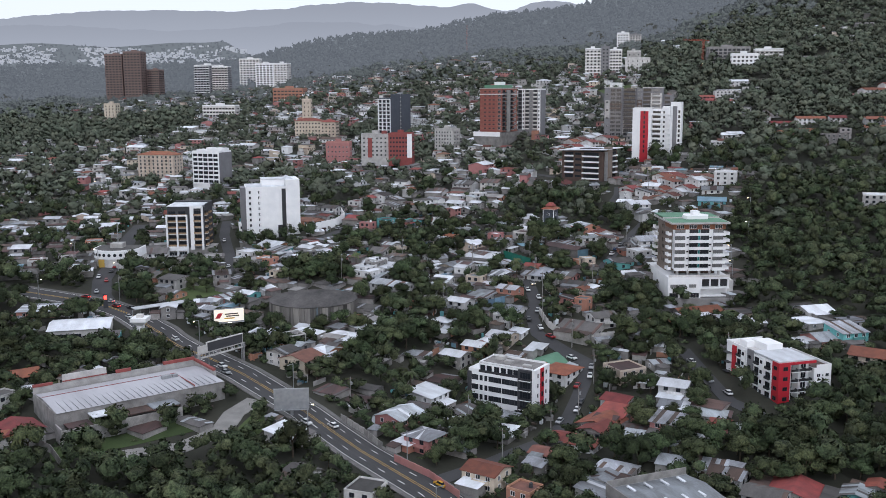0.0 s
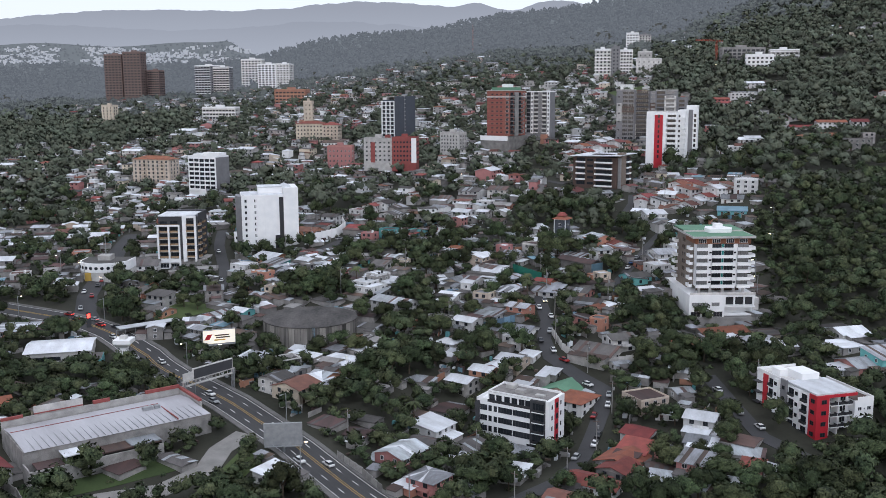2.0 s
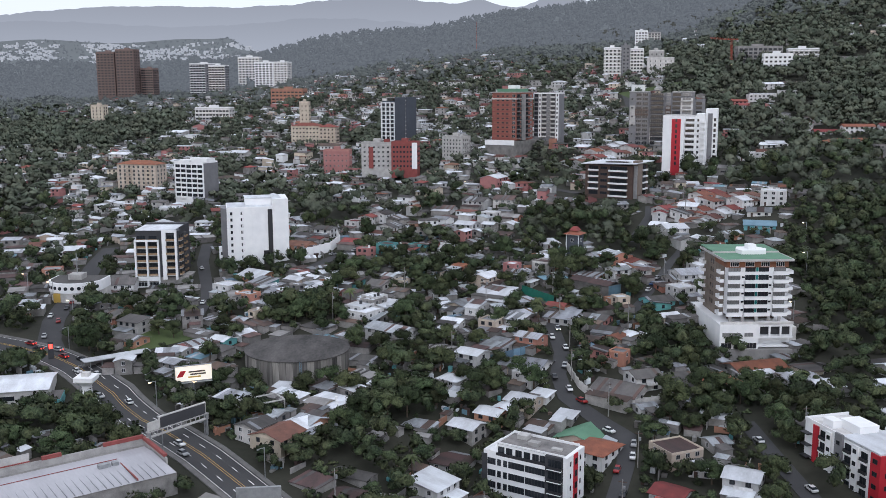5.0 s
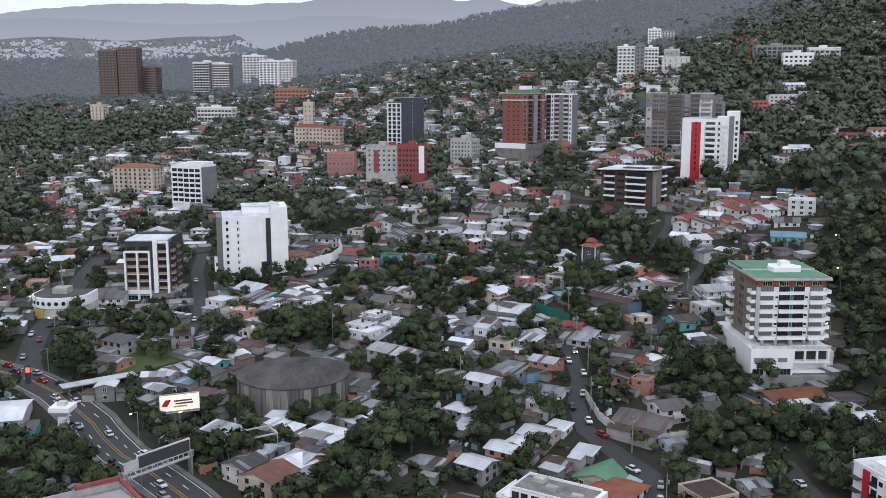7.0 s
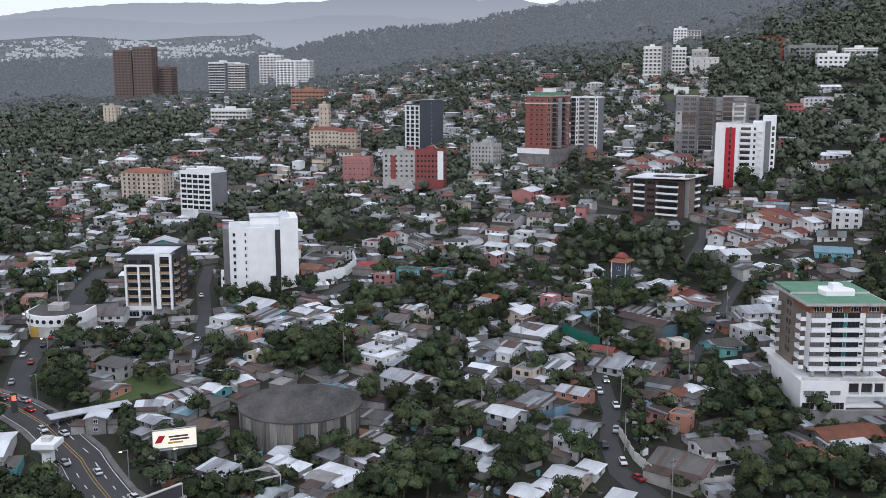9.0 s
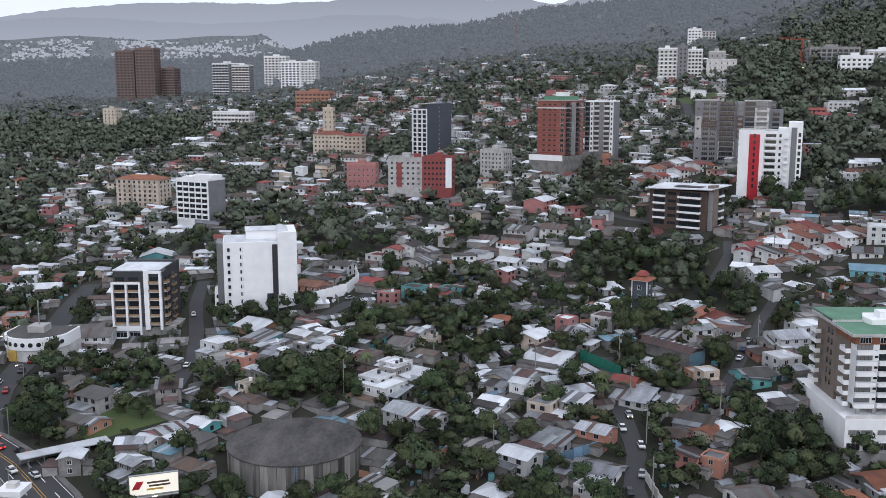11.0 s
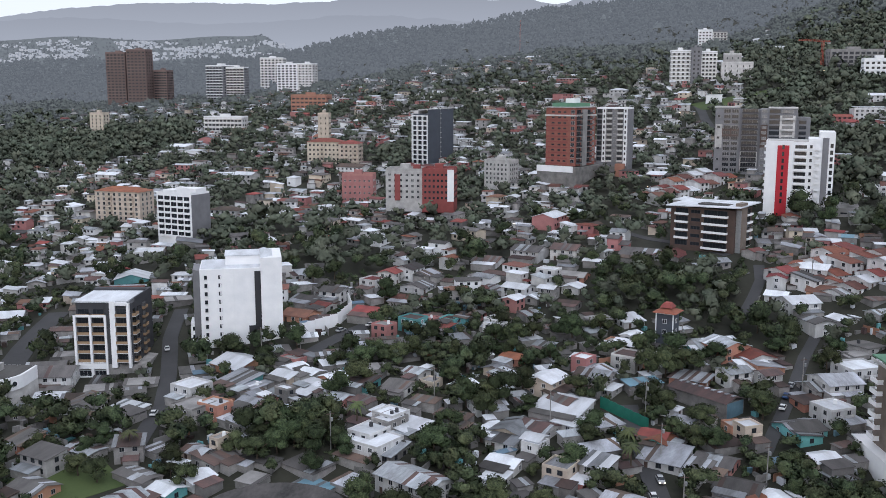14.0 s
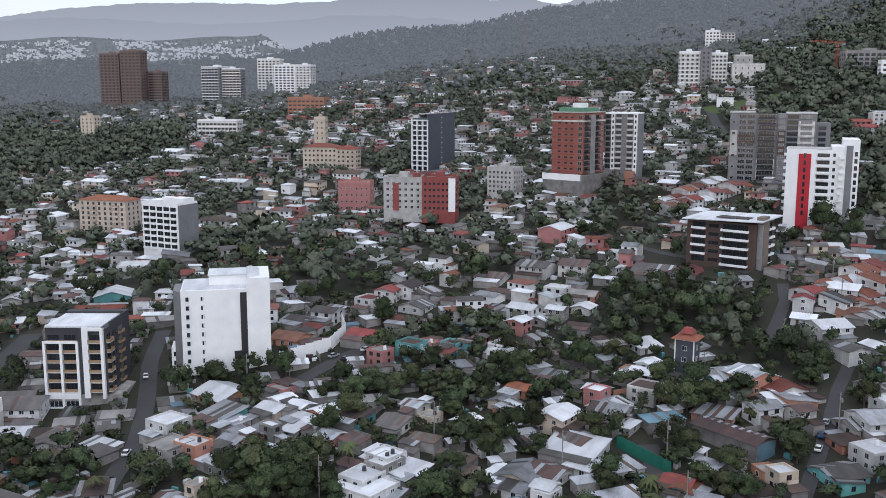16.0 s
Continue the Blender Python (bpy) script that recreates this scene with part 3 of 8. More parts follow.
def red_flats():
    w, d, H = 20, 30, 16.8
    b = root("apartment_building", (106, 295.5), 16, w, d, -2.5, "white flats with a red corner and grey stripes")
    boxes("wall", b, WHITE, (0.2, w - 6.5, 3.6, d, 0, H), (w - 6.5, w, 0.6, d - 8, 0, H - 2.4))
    boxes("red_corner", b, RED, (0, 4.2, 0, 3.6, 0, H + 0.3), label="bright red corner tower")
    boxes("red_strip", b, RED, (-0.35, 0.2, d - 6, d - 4, 0, H), label="bright red strip")
    boxes("red_beam", b, RED, (4.2, w - 6.2, 0.1, 0.5, H - 0.5, H + 0.3), label="bright red beam")
    boxes("grey_strip", b, GREY, (-0.4, 0.2, 14, 17, 0, H + 1.0), label="grey rendered strip")
    boxes("white_strip", b, WHITE, (-0.3, 0.2, 8, 10.4, 0, H), (-0.3, 0.2, 18.5, 20.8, 0, H))
    boxes("roof", b, WHITEROOF, (0.3, w - 6.4, 0.6, 15, H + 0.31, H + 0.75), label="white sheet roof")
    boxes("terrace", b, BROWN, (w - 6.3, w - 0.3, 1.0, d - 8.4, H - 2.396, H - 2.2), label="brown roof terrace")
    boxes("terrace", b, OFFWHITE, (0.6, w - 6, 15.2, d - 0.4, H + 0.004, H + 0.15), label="pale roof terrace")
    boxes("parapet", b, WHITE, (w - 0.25, w, 0.6, d - 8, H - 2.39, H - 1.4), (w - 5.5, w - 0.25, 0.6, 0.85, H - 2.39, H - 1.4), (0, 0.25, 17, d, H + 0.004, H + 0.9), (0.25, w - 6, d - 0.25, d, H + 0.004, H + 0.9))
    boxes("roof_house", b, WHITE, (5, 11, 14, 22, H + 0.15, H + 2.6), (2, 5, 21, 25, H + 0.15, H + 2.2), label="white lift house on the roof")
    boxes("roof_house", b, SLATE, (10.2, 13.5, 18, 24, H - 2.4, H + 1.4), label="grey box on the roof")
    zs = [0.4 + 3.3 * i for i in range(5)]
    balconies(b, "S", w, d, (6.6, 9.0, 11.6), zs, 2.3, 1.4, WHITE, DARKSTEEL, 0.95, out=-2.0)
    boxes("divider", b, WHITE, (5.2, 5.4, 1.2, 3.6, 0, H - 0.6), (7.7, 7.9, 0.6, 3.6, 0, H - 0.6), label="white fin between balconies")
    windows(b, "S", w, d, (6.6, 9.0, 11.6), [z + 0.3 for z in zs], 1.8, 2.1, WHITE, GLASS, 1, out=-3.58)
    windows(b, "S", w, d, (2.4,), [z + 1.1 for z in zs], 1.5, 1.1, DARKSTEEL, GLASS, 1, out=0.02)
    windows(b, "W", w, d, (d - 1.9,), [z + 1.1 for z in zs], 1.5, 1.1, DARKSTEEL, GLASS, 1, out=0.02)
    windows(b, "S", w, d, (w - 4.8, w - 1.6), [z + 1.1 for z in zs[:4]], 1.2, 1.0, WHITE, GLASS, 1, out=-0.58)
    windows(b, "S", w, d, (w - 3.2,), [z + 1.3 for z in zs[:4]], 0.4, 0.5, WHITE, GLASS, 0, out=-0.58)
    for u in (d - 6, d - 12.2, d - 22.2):
        balconies(b, "W", w, d, (u,), zs, 2.6, 0.7, WHITE, DARKSTEEL, 0.95, out=-0.2)
        windows(b, "W", w, d, (u,), [z + 0.3 for z in zs], 2.2, 2.1, DARKSTEEL, GLASS, 1, out=-0.17)
    windows(b, "W", w, d, (d - 9.2, d - 19.6), [z + 1.2 for z in zs], 1.1, 1.0, DARKSTEEL, GLASS, 1, out=0.32)
    windows(b, "W", w, d, (d - 15.5,), [z + 1.2 for z in zs], 1.1, 1.0, DARKSTEEL, GLASS, 1, out=0.42)
    boxes("balcony_end", b, DARKSTEEL, *[(-1.6, 0.2, d - 3.4, d - 0.2, z, z + 0.2) for z in zs], label="dark end balcony")
    boxes("base", b, PALE, (-1.5, w + 7, -2, d, -7, -0.05), label="concrete base and parking deck")
    boxes("street_wall", b, WHITE, (-5, -4.7, -3, 24, -5, 1.2), label="white wall along the ramp")
    boxes("column", b, PALE, *[(x, x + 0.5, -0.2, 0.3, -0.05, 0.2) for x in (1, 6, 11)])


red_flats()


def white_flats():
    w, d, H = 25.7, 11, 17.5
    b = root("apartment_building", (8.5, 324.5), -32, w, d, -9.8, "white and charcoal flats with ribbon windows")
    boxes("wall", b, WHITE, (0, w - 6.5, 0.4, d, 0, H - 3.2), (4, w - 6.5, 0.9, d, H - 3.2, H))
    boxes("grey_wall", b, CHARCOAL, (w - 6.5, w - 1.2, 0.2, d, 0, H), (-0.3, 1.2, 0.1, 3, 0, H - 3.2), label="charcoal rendered end")
    boxes("white_end", b, WHITE, (w - 1.2, w, 0.3, d + 0.3, 0, H + 0.3))
    boxes("red_strip", b, RED, (w, w + 0.25, 4.2, 6.6, 0, H + 0.2), label="bright red strip")
    boxes("roof", b, PALE, (4.2, w - 1.3, 1.1, d - 0.3, H + 0.004, H + 0.12), label="grey flat roof")
    boxes("roof_edge", b, WHITE, (4, w - 1.2, 0.9, 1.15, H + 0.13, H + 0.6), (4, w - 1.2, d - 0.25, d, H + 0.13, H + 0.8), (4, 4.25, 1.15, d - 0.25, H + 0.13, H + 0.6), (0, 0.25, 0.4, d, H - 3.2, H - 2.2), (0, 4, 0.4, 0.6, H - 3.2, H - 2.2))
    boxes("roof_unit", b, OFFWHITE, (12, 15, 4, 6, H + 0.12, H + 1.2), label="pale box on the roof")
    boxes("roof_unit", b, OFFWHITE, (19, 22, 4, 5.5, H + 0.12, H + 0.7))
    boxes("roof_unit", b, OFFWHITE, (7, 10, 7, 10, H + 0.12, H + 1.3))
    zs = [0.4 + 3.4 * i for i in range(5)]
    windows(b, "S", w, d, (2.6,), [z + 0.9 for z in zs[:4]], 2.4, 1.7, CHARCOAL, GLASS, 2, out=-0.38)
    windows(b, "S", w, d, (5.0, 6.9), [z + 0.9 for z in zs[:4]], 1.0, 1.7, CHARCOAL, GLASS, 0, out=-0.38)
    windows(b, "S", w, d, (10.4, 15.6), [z + 0.9 for z in zs[1:4]], 4.8, 1.7, CHARCOAL, GLASS, 4, out=-0.38)
    windows(b, "S", w, d, (18.6,), [z + 0.9 for z in zs[:4]], 0.9, 1.7, CHARCOAL, GLASS, 0, out=-0.38)
    windows(b, "S", w, d, (5.4, 7.9, 10.8, 13.4, 16, 18.2), (H - 2.9,), 1.8, 2.2, CHARCOAL, GLASS, 1, out=-0.88)
    boxes("terrace_rail", b, DARKSTEEL, (4, w - 6.5, 0.42, 0.48, H - 3.2, H - 2.3), label="thin dark railing")
    balconies(b, "S", w, d, (w - 3.6,), zs, 4.2, 0.8, WHITE, DARKSTEEL, 0.9, out=-0.2)
    windows(b, "S", w, d, (w - 3.6,), [z + 0.3 for z in zs], 3.8, 2.4, DARKSTEEL, GLASS, 3, out=-0.17)
    windows(b, "E", w, d, (5.4,), [z + 0.8 for z in zs], 1.2, 1.6, DARKSTEEL, GLASS, 0, out=0.27)
    windows(b, "E", w, d, (2.4, 8.6), [z + 1.0 for z in zs], 0.5, 1.2, DARKSTEEL, GLASS, 0, out=0.02)
    boxes("base", b, PALE, (-2, w, 0.6, d, -6, -0.05), label="grey block base wall")


white_flats()


def red_stripe_tower():
    w, d, H = 31, 34, 34
    b = root("apartment_tower", (127.5, 654), -17, w, d, 55, "white tower with a tall red stripe and balconies", "tower block")
    boxes("wall", b, WHITE, (0, 12.5, 0, 14, -6, H - 0.5), (12.5, 19, 3, 22, 3, H - 1), (19, 24, 6, 26, 3, H + 0.4), (24, w, 14, 34, 3, H + 3.2))
    boxes("red_stripe", b, RED, (5.2, 10.4, -0.25, 0, -6, H - 2.6), label="bright red vertical stripe")
    boxes("grey_stripe", b, GREY, (25.4, 28.2, 13.75, 14, 3, H + 0.5), label="grey vertical stripe")
    boxes("roof_slab", b, OFFWHITE, (0.5, 12.5, 0.5, 13.5, H - 0.49, H - 0.2), (12.5, 18.9, 3.3, 21.7, H - 0.99, H - 0.7))
    boxes("podium", b, CONCRETE, (12.6, w + 12, -1, 34, -9, 2.9), label="bare concrete podium")
    zs = [3.4 + 3.2 * i for i in range(9)]
    windows(b, "S", w, d, (7.8,), [z + 0.6 for z in zs], 1.0, 2.0, DULLRED, GLASS, 0, out=0.26)
    balconies(b, "S", w, d, (15.4,), zs, 5.8, 2.4, WHITE, None, 1.0, out=-3)
    windows(b, "S", w, d, (15.6,), [z + 0.4 for z in zs], 5.0, 2.0, GREY, GLASS, 3, out=-2.98)
    windows(b, "S", w, d, (20.2,), [z + 0.9 for z in zs], 1.0, 1.4, GREY, GLASS, 0, out=-5.98)
    balconies(b, "S", w, d, (23.4,), [z + 0.2 for z in zs], 2.4, 1.6, WHITE, None, 1.0, out=-6)
    windows(b, "S", w, d, (29.6,), [z + 0.8 for z in zs], 1.2, 1.9, GREY, GLASS, 0, out=-13.98)
    balconies(b, "W", w, d, (9,), zs, 4, 1.2, WHITE, None, 0.9)
    windows(b, "S", w, d, (15, 20, 36, 40), (-3, 0.2), 3.0, 0.7, CONCRETE, GLASS, 0, out=1.02)


red_stripe_tower()


def brown_offices():
    w, d, H = 28, 20, 18
    b = root("office_building", (74, 602), -36, w, d, 45.5, "brown office building with white balcony bands and flat roof", "office building")
    boxes("wall", b, BROWN, (0, w, 0.6, d, -4, H))
    bm = bmesh.new()
    a = [bm.verts.new(p) for p in ((-1.5, -1.5, H + 0.2), (w + 3, -1.5, H + 1.2), (w + 3, d + 2, H + 1.6), (-1.5, d + 2, H + 0.8))]
    c = [bm.verts.new((*v.co.xy, v.co.z + 0.4)) for v in a]
    bm.faces.new(a[::-1]), bm.faces.new(c)
    for i in range(4):
        bm.faces.new((a[i], a[(i + 1) % 4], c[(i + 1) % 4], c[i]))
    part("roof", bm, WHITEROOF, b, "pale sheet roof")
    boxes("roof_well", b, DARKROOF, (11, 24, 3, 9, H + 1.4, H + 1.75), label="sunken roof well")
    boxes("stair_tower", b, FLANK, (w - 0.6, w + 2.2, 3, 9, -4, H + 2.8), label="tall stair tower with metal front")
    boxes("metal_front", b, STEEL, (w - 0.5, w + 2.1, 2.7, 3, -2, H), label="pale metal cladding")
    zs = [1.2 + 3.4 * i for i in range(5)]
    balconies(b, "S", w, d, (20,), zs, 11, 1.6, WHITE, None, 0.8, out=-0.6)
    balconies(b, "S", w, d, (5,), zs[1:], 6, 1.0, WHITE, None, 0.8, out=-0.6)
    windows(b, "S", w, d, (20,), [z + 0.6 for z in zs], 10, 2.0, CHARCOAL, GLASS, 6, out=-0.58)
    windows(b, "S", w, d, (5,), [z + 0.6 for z in zs], 5.4, 2.0, CHARCOAL, GLASS, 3, out=-0.58)
    windows(b, "S", w, d, (11.2,), [z + 0.9 for z in zs], 4.0, 1.3, CHARCOAL, GLASS, 2, out=-0.58)
    balconies(b, "E", w, d, (15,), zs, 6, 1.4, WHITE, None, 0.8)
    windows(b, "E", w, d, (15,), [z + 0.6 for z in zs], 5.5, 2.0, CHARCOAL, GLASS, 3, out=0.02)


brown_offices()


def brick_tower():
    w, d, H = 19, 22, 36
    b = root("apartment_tower", (28.5, 736), -35, w, d, 66, "red brick tower with balconies and a green crown", "tower block")
    boxes("wall", b, BRICK, (0, w, 0, d, 4, H))
    boxes("cornice", b, OFFWHITE, (-0.5, w + 0.5, -0.5, d + 0.5, H - 4.6, H - 3.8), (-0.5, w + 0.5, -0.5, d + 0.5, H, H + 0.5), label="pale cornice band")
    boxes("crown", b, GREENROOF, (2, w - 2, 3, d - 3, H + 0.5, H + 2.6), label="green-clad top storey")
    boxes("lift_house", b, WHITE, (7, 13, 9, 15, H + 2.6, H + 5))
    boxes("grey_fin", b, CONCRETE, (w, w + 1.0, 6, 11, 4, H - 1), label="grey concrete fin")
    zs = [5.4 + 3.0 * i for i in range(10)]
    boxes("brick_band", b, DULLRED, *[(-0.12, w - 5, -0.12, 0, z - 0.5, z + 0.1) for z in zs])
    windows(b, "S", w, d, (4.5, 8.5, 12), [z + 0.9 for z in zs], 1.6, 0.7, CHARCOAL, GLASS, 1)
    windows(b, "S", w, d, (17,), [z + 0.5 for z in zs], 2.2, 1.8, OFFWHITE, GLASS, 1)
    balconies(b, "E", w, d, (3, 14), zs, 4.4, 1.4, CONCRETE, DARKSTEEL, 1.0)
    windows(b, "E", w, d, (3, 14), [z + 0.3 for z in zs], 3.6, 2.1, CHARCOAL, GLASS, 2, out=0.02)
    windows(b, "E", w, d, (19.5,), [z + 0.5 for z in zs], 2.0, 1.6, OFFWHITE, CURTAIN, 1, out=0.02)
    boxes("podium", b, PALE, (-3, w + 3, -4, d + 16, -8, 3.6), label="grey parking podium")
    boxes("podium_rail", b, WHITE, (-3.2, w + 1, -4.3, -4, 0.8, 4.2), label="white podium band")
    c = root("apartment_tower", (58, 747), -20, 18, 14, 66, "white and grey apartment tower beside a brick tower", "tower block")
    boxes("wall", c, GREY, (0, 18, 0, 14, 0, H - 1))
    boxes("white_pier", c, WHITE, (3.2, 5.2, -0.4, 0, 5, H - 0.6), (15.4, 17.4, -0.4, 0, 3, H - 0.2), (-0.1, 18.1, -0.5, 14, H - 1, H - 0.2), label="white pier")
    windows(c, "S", 18, 14, (4.2, 16.4), [z + 0.8 for z in zs], 0.7, 1.5, GREY, GLASS, 0, out=0.42)
    balconies(c, "S", 18, 14, (7.2, 13.4), zs, 3.4, 1.1, OFFWHITE, None, 0.9)
    windows(c, "S", 21, 14, (7.2, 13.4, 1.6), [z + 0.4 for z in zs], 2.6, 2.0, CHARCOAL, GLASS, 1, out=0.02)
    windows(c, "S", 18, 14, (10.3,), [z + 0.9 for z in zs], 1.6, 1.3, OFFWHITE, CURTAIN, 0, out=0.02)
    boxes("yellow_wall", c, PEACH, (12, 17, -5, -1, -4, 4.5), label="orange entrance wall")
    boxes("podium", c, PALE, (2, 12, -5, 0, -6, 3))


brick_tower()


def long_grey_flats():
    w, d, H = 50, 17, 36
    b = root("apartment_building", (122, 736), -15, w, d, 66, "long grey apartment slab with mixed bays")
    boxes("wall", b, GREY, (0, 13, 0, d, -4, H), (13, 24, 0.8, d, -4, H - 0.8), (24, 28, -0.4, d, -4, H - 0.4), (28, 43, 0.6, d, -4, H - 0.2), (43, w, 4, d, -4, H - 5))
    boxes("pale_panel", b, OFFWHITE, (0.4, 4, -0.2, 0, 14, 27), (34, 42, 0.3, 0.6, 20, H - 4), (14, 23, 0.5, 0.8, 2, 12), label="pale rendered panel")
    boxes("brown_panel", b, BROWN, (24.2, 27.8, -0.6, -0.4, 14, 27), (4, 12.8, -0.15, 0, 20, 25), label="brown panel")
    boxes("roof", b, OFFWHITE, (-0.3, 12.8, -0.3, d, H + 0.01, H + 0.7), (28, 43.2, 0.4, d, H - 0.19, H + 0.4), label="pale roof edge")
    zs = [0.4 + 2.95 * i for i in range(12)]
    windows(b, "S", w, d, (2,), [z + 0.9 for z in zs[::2]], 1.4, 1.2, OFFWHITE, GLASS, 0, out=0.22)
    windows(b, "S", w, d, (6.4, 10.6), [z + 0.5 for z in zs], 3.4, 1.8, OFFWHITE, GLASS, 2, out=0.16)
    balconies(b, "S", w, d, (18.5,), zs[1:], 8.5, 1.2, GREY, DARKSTEEL, 0.9, out=-0.8)
    windows(b, "S", w, d, (18.5,), [z + 0.5 for z in zs], 8, 2.0, OFFWHITE, GLASS, 5, out=-0.46)
    windows(b, "S", w, d, (26,), [z + 0.9 for z in zs], 2.4, 1.3, OFFWHITE, CURTAIN, 1, out=0.62)
    windows(b, "S", w, d, (31.4,), [z + 0.5 for z in zs], 5.4, 1.9, CHARCOAL, GLASS, 4, out=-0.58)
    windows(b, "S", w, d, (38,), [z + 0.5 for z in zs], 5.6, 1.8, OFFWHITE, CURTAIN, 2, out=-0.28)
    balconies(b, "S", w, d, (38,), zs[::2], 7, 1.0, OFFWHITE, None, 0.8, out=-0.3)
    windows(b, "S", w, d, (46,), [z + 0.6 for z in zs[:10]], 3.6, 1.7, CHARCOAL, GLASS, 2, out=-3.98)


long_grey_flats()


def slate_tower():
    w, d, H = 13.5, 30, 38
    b = root("apartment_tower", (-56.3, 855.5), -33, w, d, 60, "slate grey tower with white framed balconies", "tower block")
    boxes("wall", b, SLATE, (0.6, w, 1.2, d, -4, H - 3))
    boxes("blind_wall", b, SLATE, (w, w + 0.4, 0.4, 14, -4, H), (w, w + 0.4, 15, d, -4, H))
    boxes("light_slot", b, GREY, (w, w + 0.2, 14, 15, -4, H - 1))
    boxes("white_frame", b, WHITE, *[(x, x + 0.7, 0, 1.2, -2, H - 4) for x in (-0.2, 4, 8.4, 12.6)], *[(-0.2, 13.3, 0.05, 1.15, z, z + 0.7) for z in [0.2 + 3.3 * i for i in range(11)]], label="white balcony frame")
    windows(b, "S", w, d, (2.4, 6.6, 10.8), [1.4 + 3.3 * i for i in range(10)], 3.2, 2.0, CHARCOAL, GLASS, 1, out=-1.18)
    boxes("roof", b, OFFWHITE, (3, w + 0.2, 3, d, H - 0.4, H), (0, 4, 2, 12, H - 3, H - 1), label="pale roof canopy")
    balconies(b, "E", w, d, (14.5,), [2 + 3.3 * i for i in range(11)], 0.9, 0.7, OFFWHITE, None, 0.4, out=0.2)


slate_tower()


def tower(A, yaw, w, d, z0, z1, label, mat, bays, floors, side=None, roof=None, ww=2.0, wh=1.6, frame_mat=None, band=None, bal=(), name="apartment_building", category="apartment building", sides="SEW", glass=None, cap=1.2):
    """A plain block of flats: walls, bands, windows by bay and storey, balconies, roof house."""
    H = z1 - z0
    b = root(name, A, yaw, w, d, z0, label, category)
    boxes("wall", b, mat, (0, w, 0, d, -6, H))
    if side:
        boxes("side_wall", b, side, (w, w + 0.3, 0.3, d, -6, H + 0.2))
    step = (H - 1) / floors
    zs = [0.4 + step * i for i in range(floors)]
    if band:
        for z in zs:
            boxes("band", b, band, (-0.25, w + 0.25, -0.25, 0, z + step - 0.6, z + step))
    n = max(2, int(bays * d / w))
    if A[1] > 800:
        bm = bmesh.new()
        q = min(ww, (w - 1.2) / bays - 0.5) / 2
        for z in zs:
            for u in steps(0.6, w - 0.6, bays):
                add_box(bm, u - q, u + q, -0.06, 0.05, z + 0.8, z + 0.8 + wh)
            for u in steps(1, d - 1, n):
                add_box(bm, w - 0.05, w + (0.36 if side else 0.06), u - 0.8, u + 0.8, z + 0.8, z + 0.8 + wh)
                add_box(bm, -0.06, 0.05, u - 0.8, u + 0.8, z + 0.8, z + 0.8 + wh)
        tagged(part("glazing", bm, glass or GLASS, b, "many small dark windows in even storeys"), kind="stuff")
        sides = ""
    else:
        windows(b, "S", w, d, steps(0.6, w - 0.6, bays), [z + 0.8 for z in zs], min(ww, (w - 1.2) / bays - 0.5), wh, frame_mat or OFFWHITE, glass or GLASS, 1)
    if "E" in sides and not side:
        windows(b, "E", w, d, steps(1, d - 1, n), [z + 0.8 for z in zs], min(ww, 1.6), wh, frame_mat or OFFWHITE, glass or GLASS, 1)
    if "W" in sides:
        windows(b, "W", w, d, steps(1, d - 1, n), [z + 0.8 for z in zs], min(ww, 1.6), wh, frame_mat or OFFWHITE, glass or GLASS, 1)
    if bal:
        balconies(b, "S", w, d, [steps(0.6, w - 0.6, bays)[i] for i in bal], zs, round(min(3.6, w / bays), 1), 1.2, band or mat, None, 1.0)
    if roof:
        bm = bmesh.new()
        v = [bm.verts.new(p) for p in ((-0.6, -0.6, H), (w + 0.6, -0.6, H), (w + 0.6, d + 0.6, H), (-0.6, d + 0.6, H), (d / 2, d / 2, H + 2.4), (w - d / 2, d / 2, H + 2.4))]
        for f in ((0, 1, 5, 4), (1, 2, 5), (2, 3, 4, 5), (3, 0, 4), (3, 2, 1, 0)):
            bm.faces.new([v[i] for i in f])
        part("roof", bm, roof, b, "hipped tiled roof")
    else:
        boxes("roof", b, PALE, (0.4, w - 0.4, 0.4, d - 0.4, H + 0.004, H + 0.15), label="flat grey roof")
        parapet(b, band or mat, w, d, H + 0.005, cap)
        boxes("roof_house", b, band or mat, (w * 0.35, w * 0.6, d * 0.4, d * 0.7, H + 0.15, H + 3.2))
    return b


# white tower with a grey flank, and its neighbours
t = tower((-175, 678), -25, 23, 14, 37, 59, "white balconied flats with a grey flank", WHITE, 5, 7, side=GREY, ww=3.4, wh=1.9, frame_mat=GREY, bal=(0, 1, 3, 4))
boxes("roof_terrace", t, WHITE, (2, 9, 3, 10, 22.2, 24), (13, 22, 5, 13, 22.2, 25), label="white stepped roof storey")
tower((-231, 735), -15, 30, 14, 34, 54, "beige apartment building with a red tiled roof", CREAM, 8, 7, roof=TILE, ww=1.3, bal=(2, 6))
tower((-92.7, 772), -4, 19, 12, 44, 60, "salmon pink four-storey flats", PINK, 6, 4, ww=0.9, wh=1.1)
t = tower((-59, 706), -6, 20, 14, 53, 69, "off-white and red flats with stepped roof", OFFWHITE, 6, 5, ww=1.2, wh=1.2)
boxes("red_pier", t, DULLRED, (5, 8, -0.4, 0, 0, 14), label="dull red pier")
boxes("roof_tower", t, DULLRED, (14.6, 18, 3, 8, 14, 19), label="dull red roof tower")
t = tower((-39, 702), -6, 17, 14, 53, 69.5, "dull red five-storey flats", DULLRED, 7, 5, ww=1.0, wh=1.1, frame_mat=CHARCOAL)
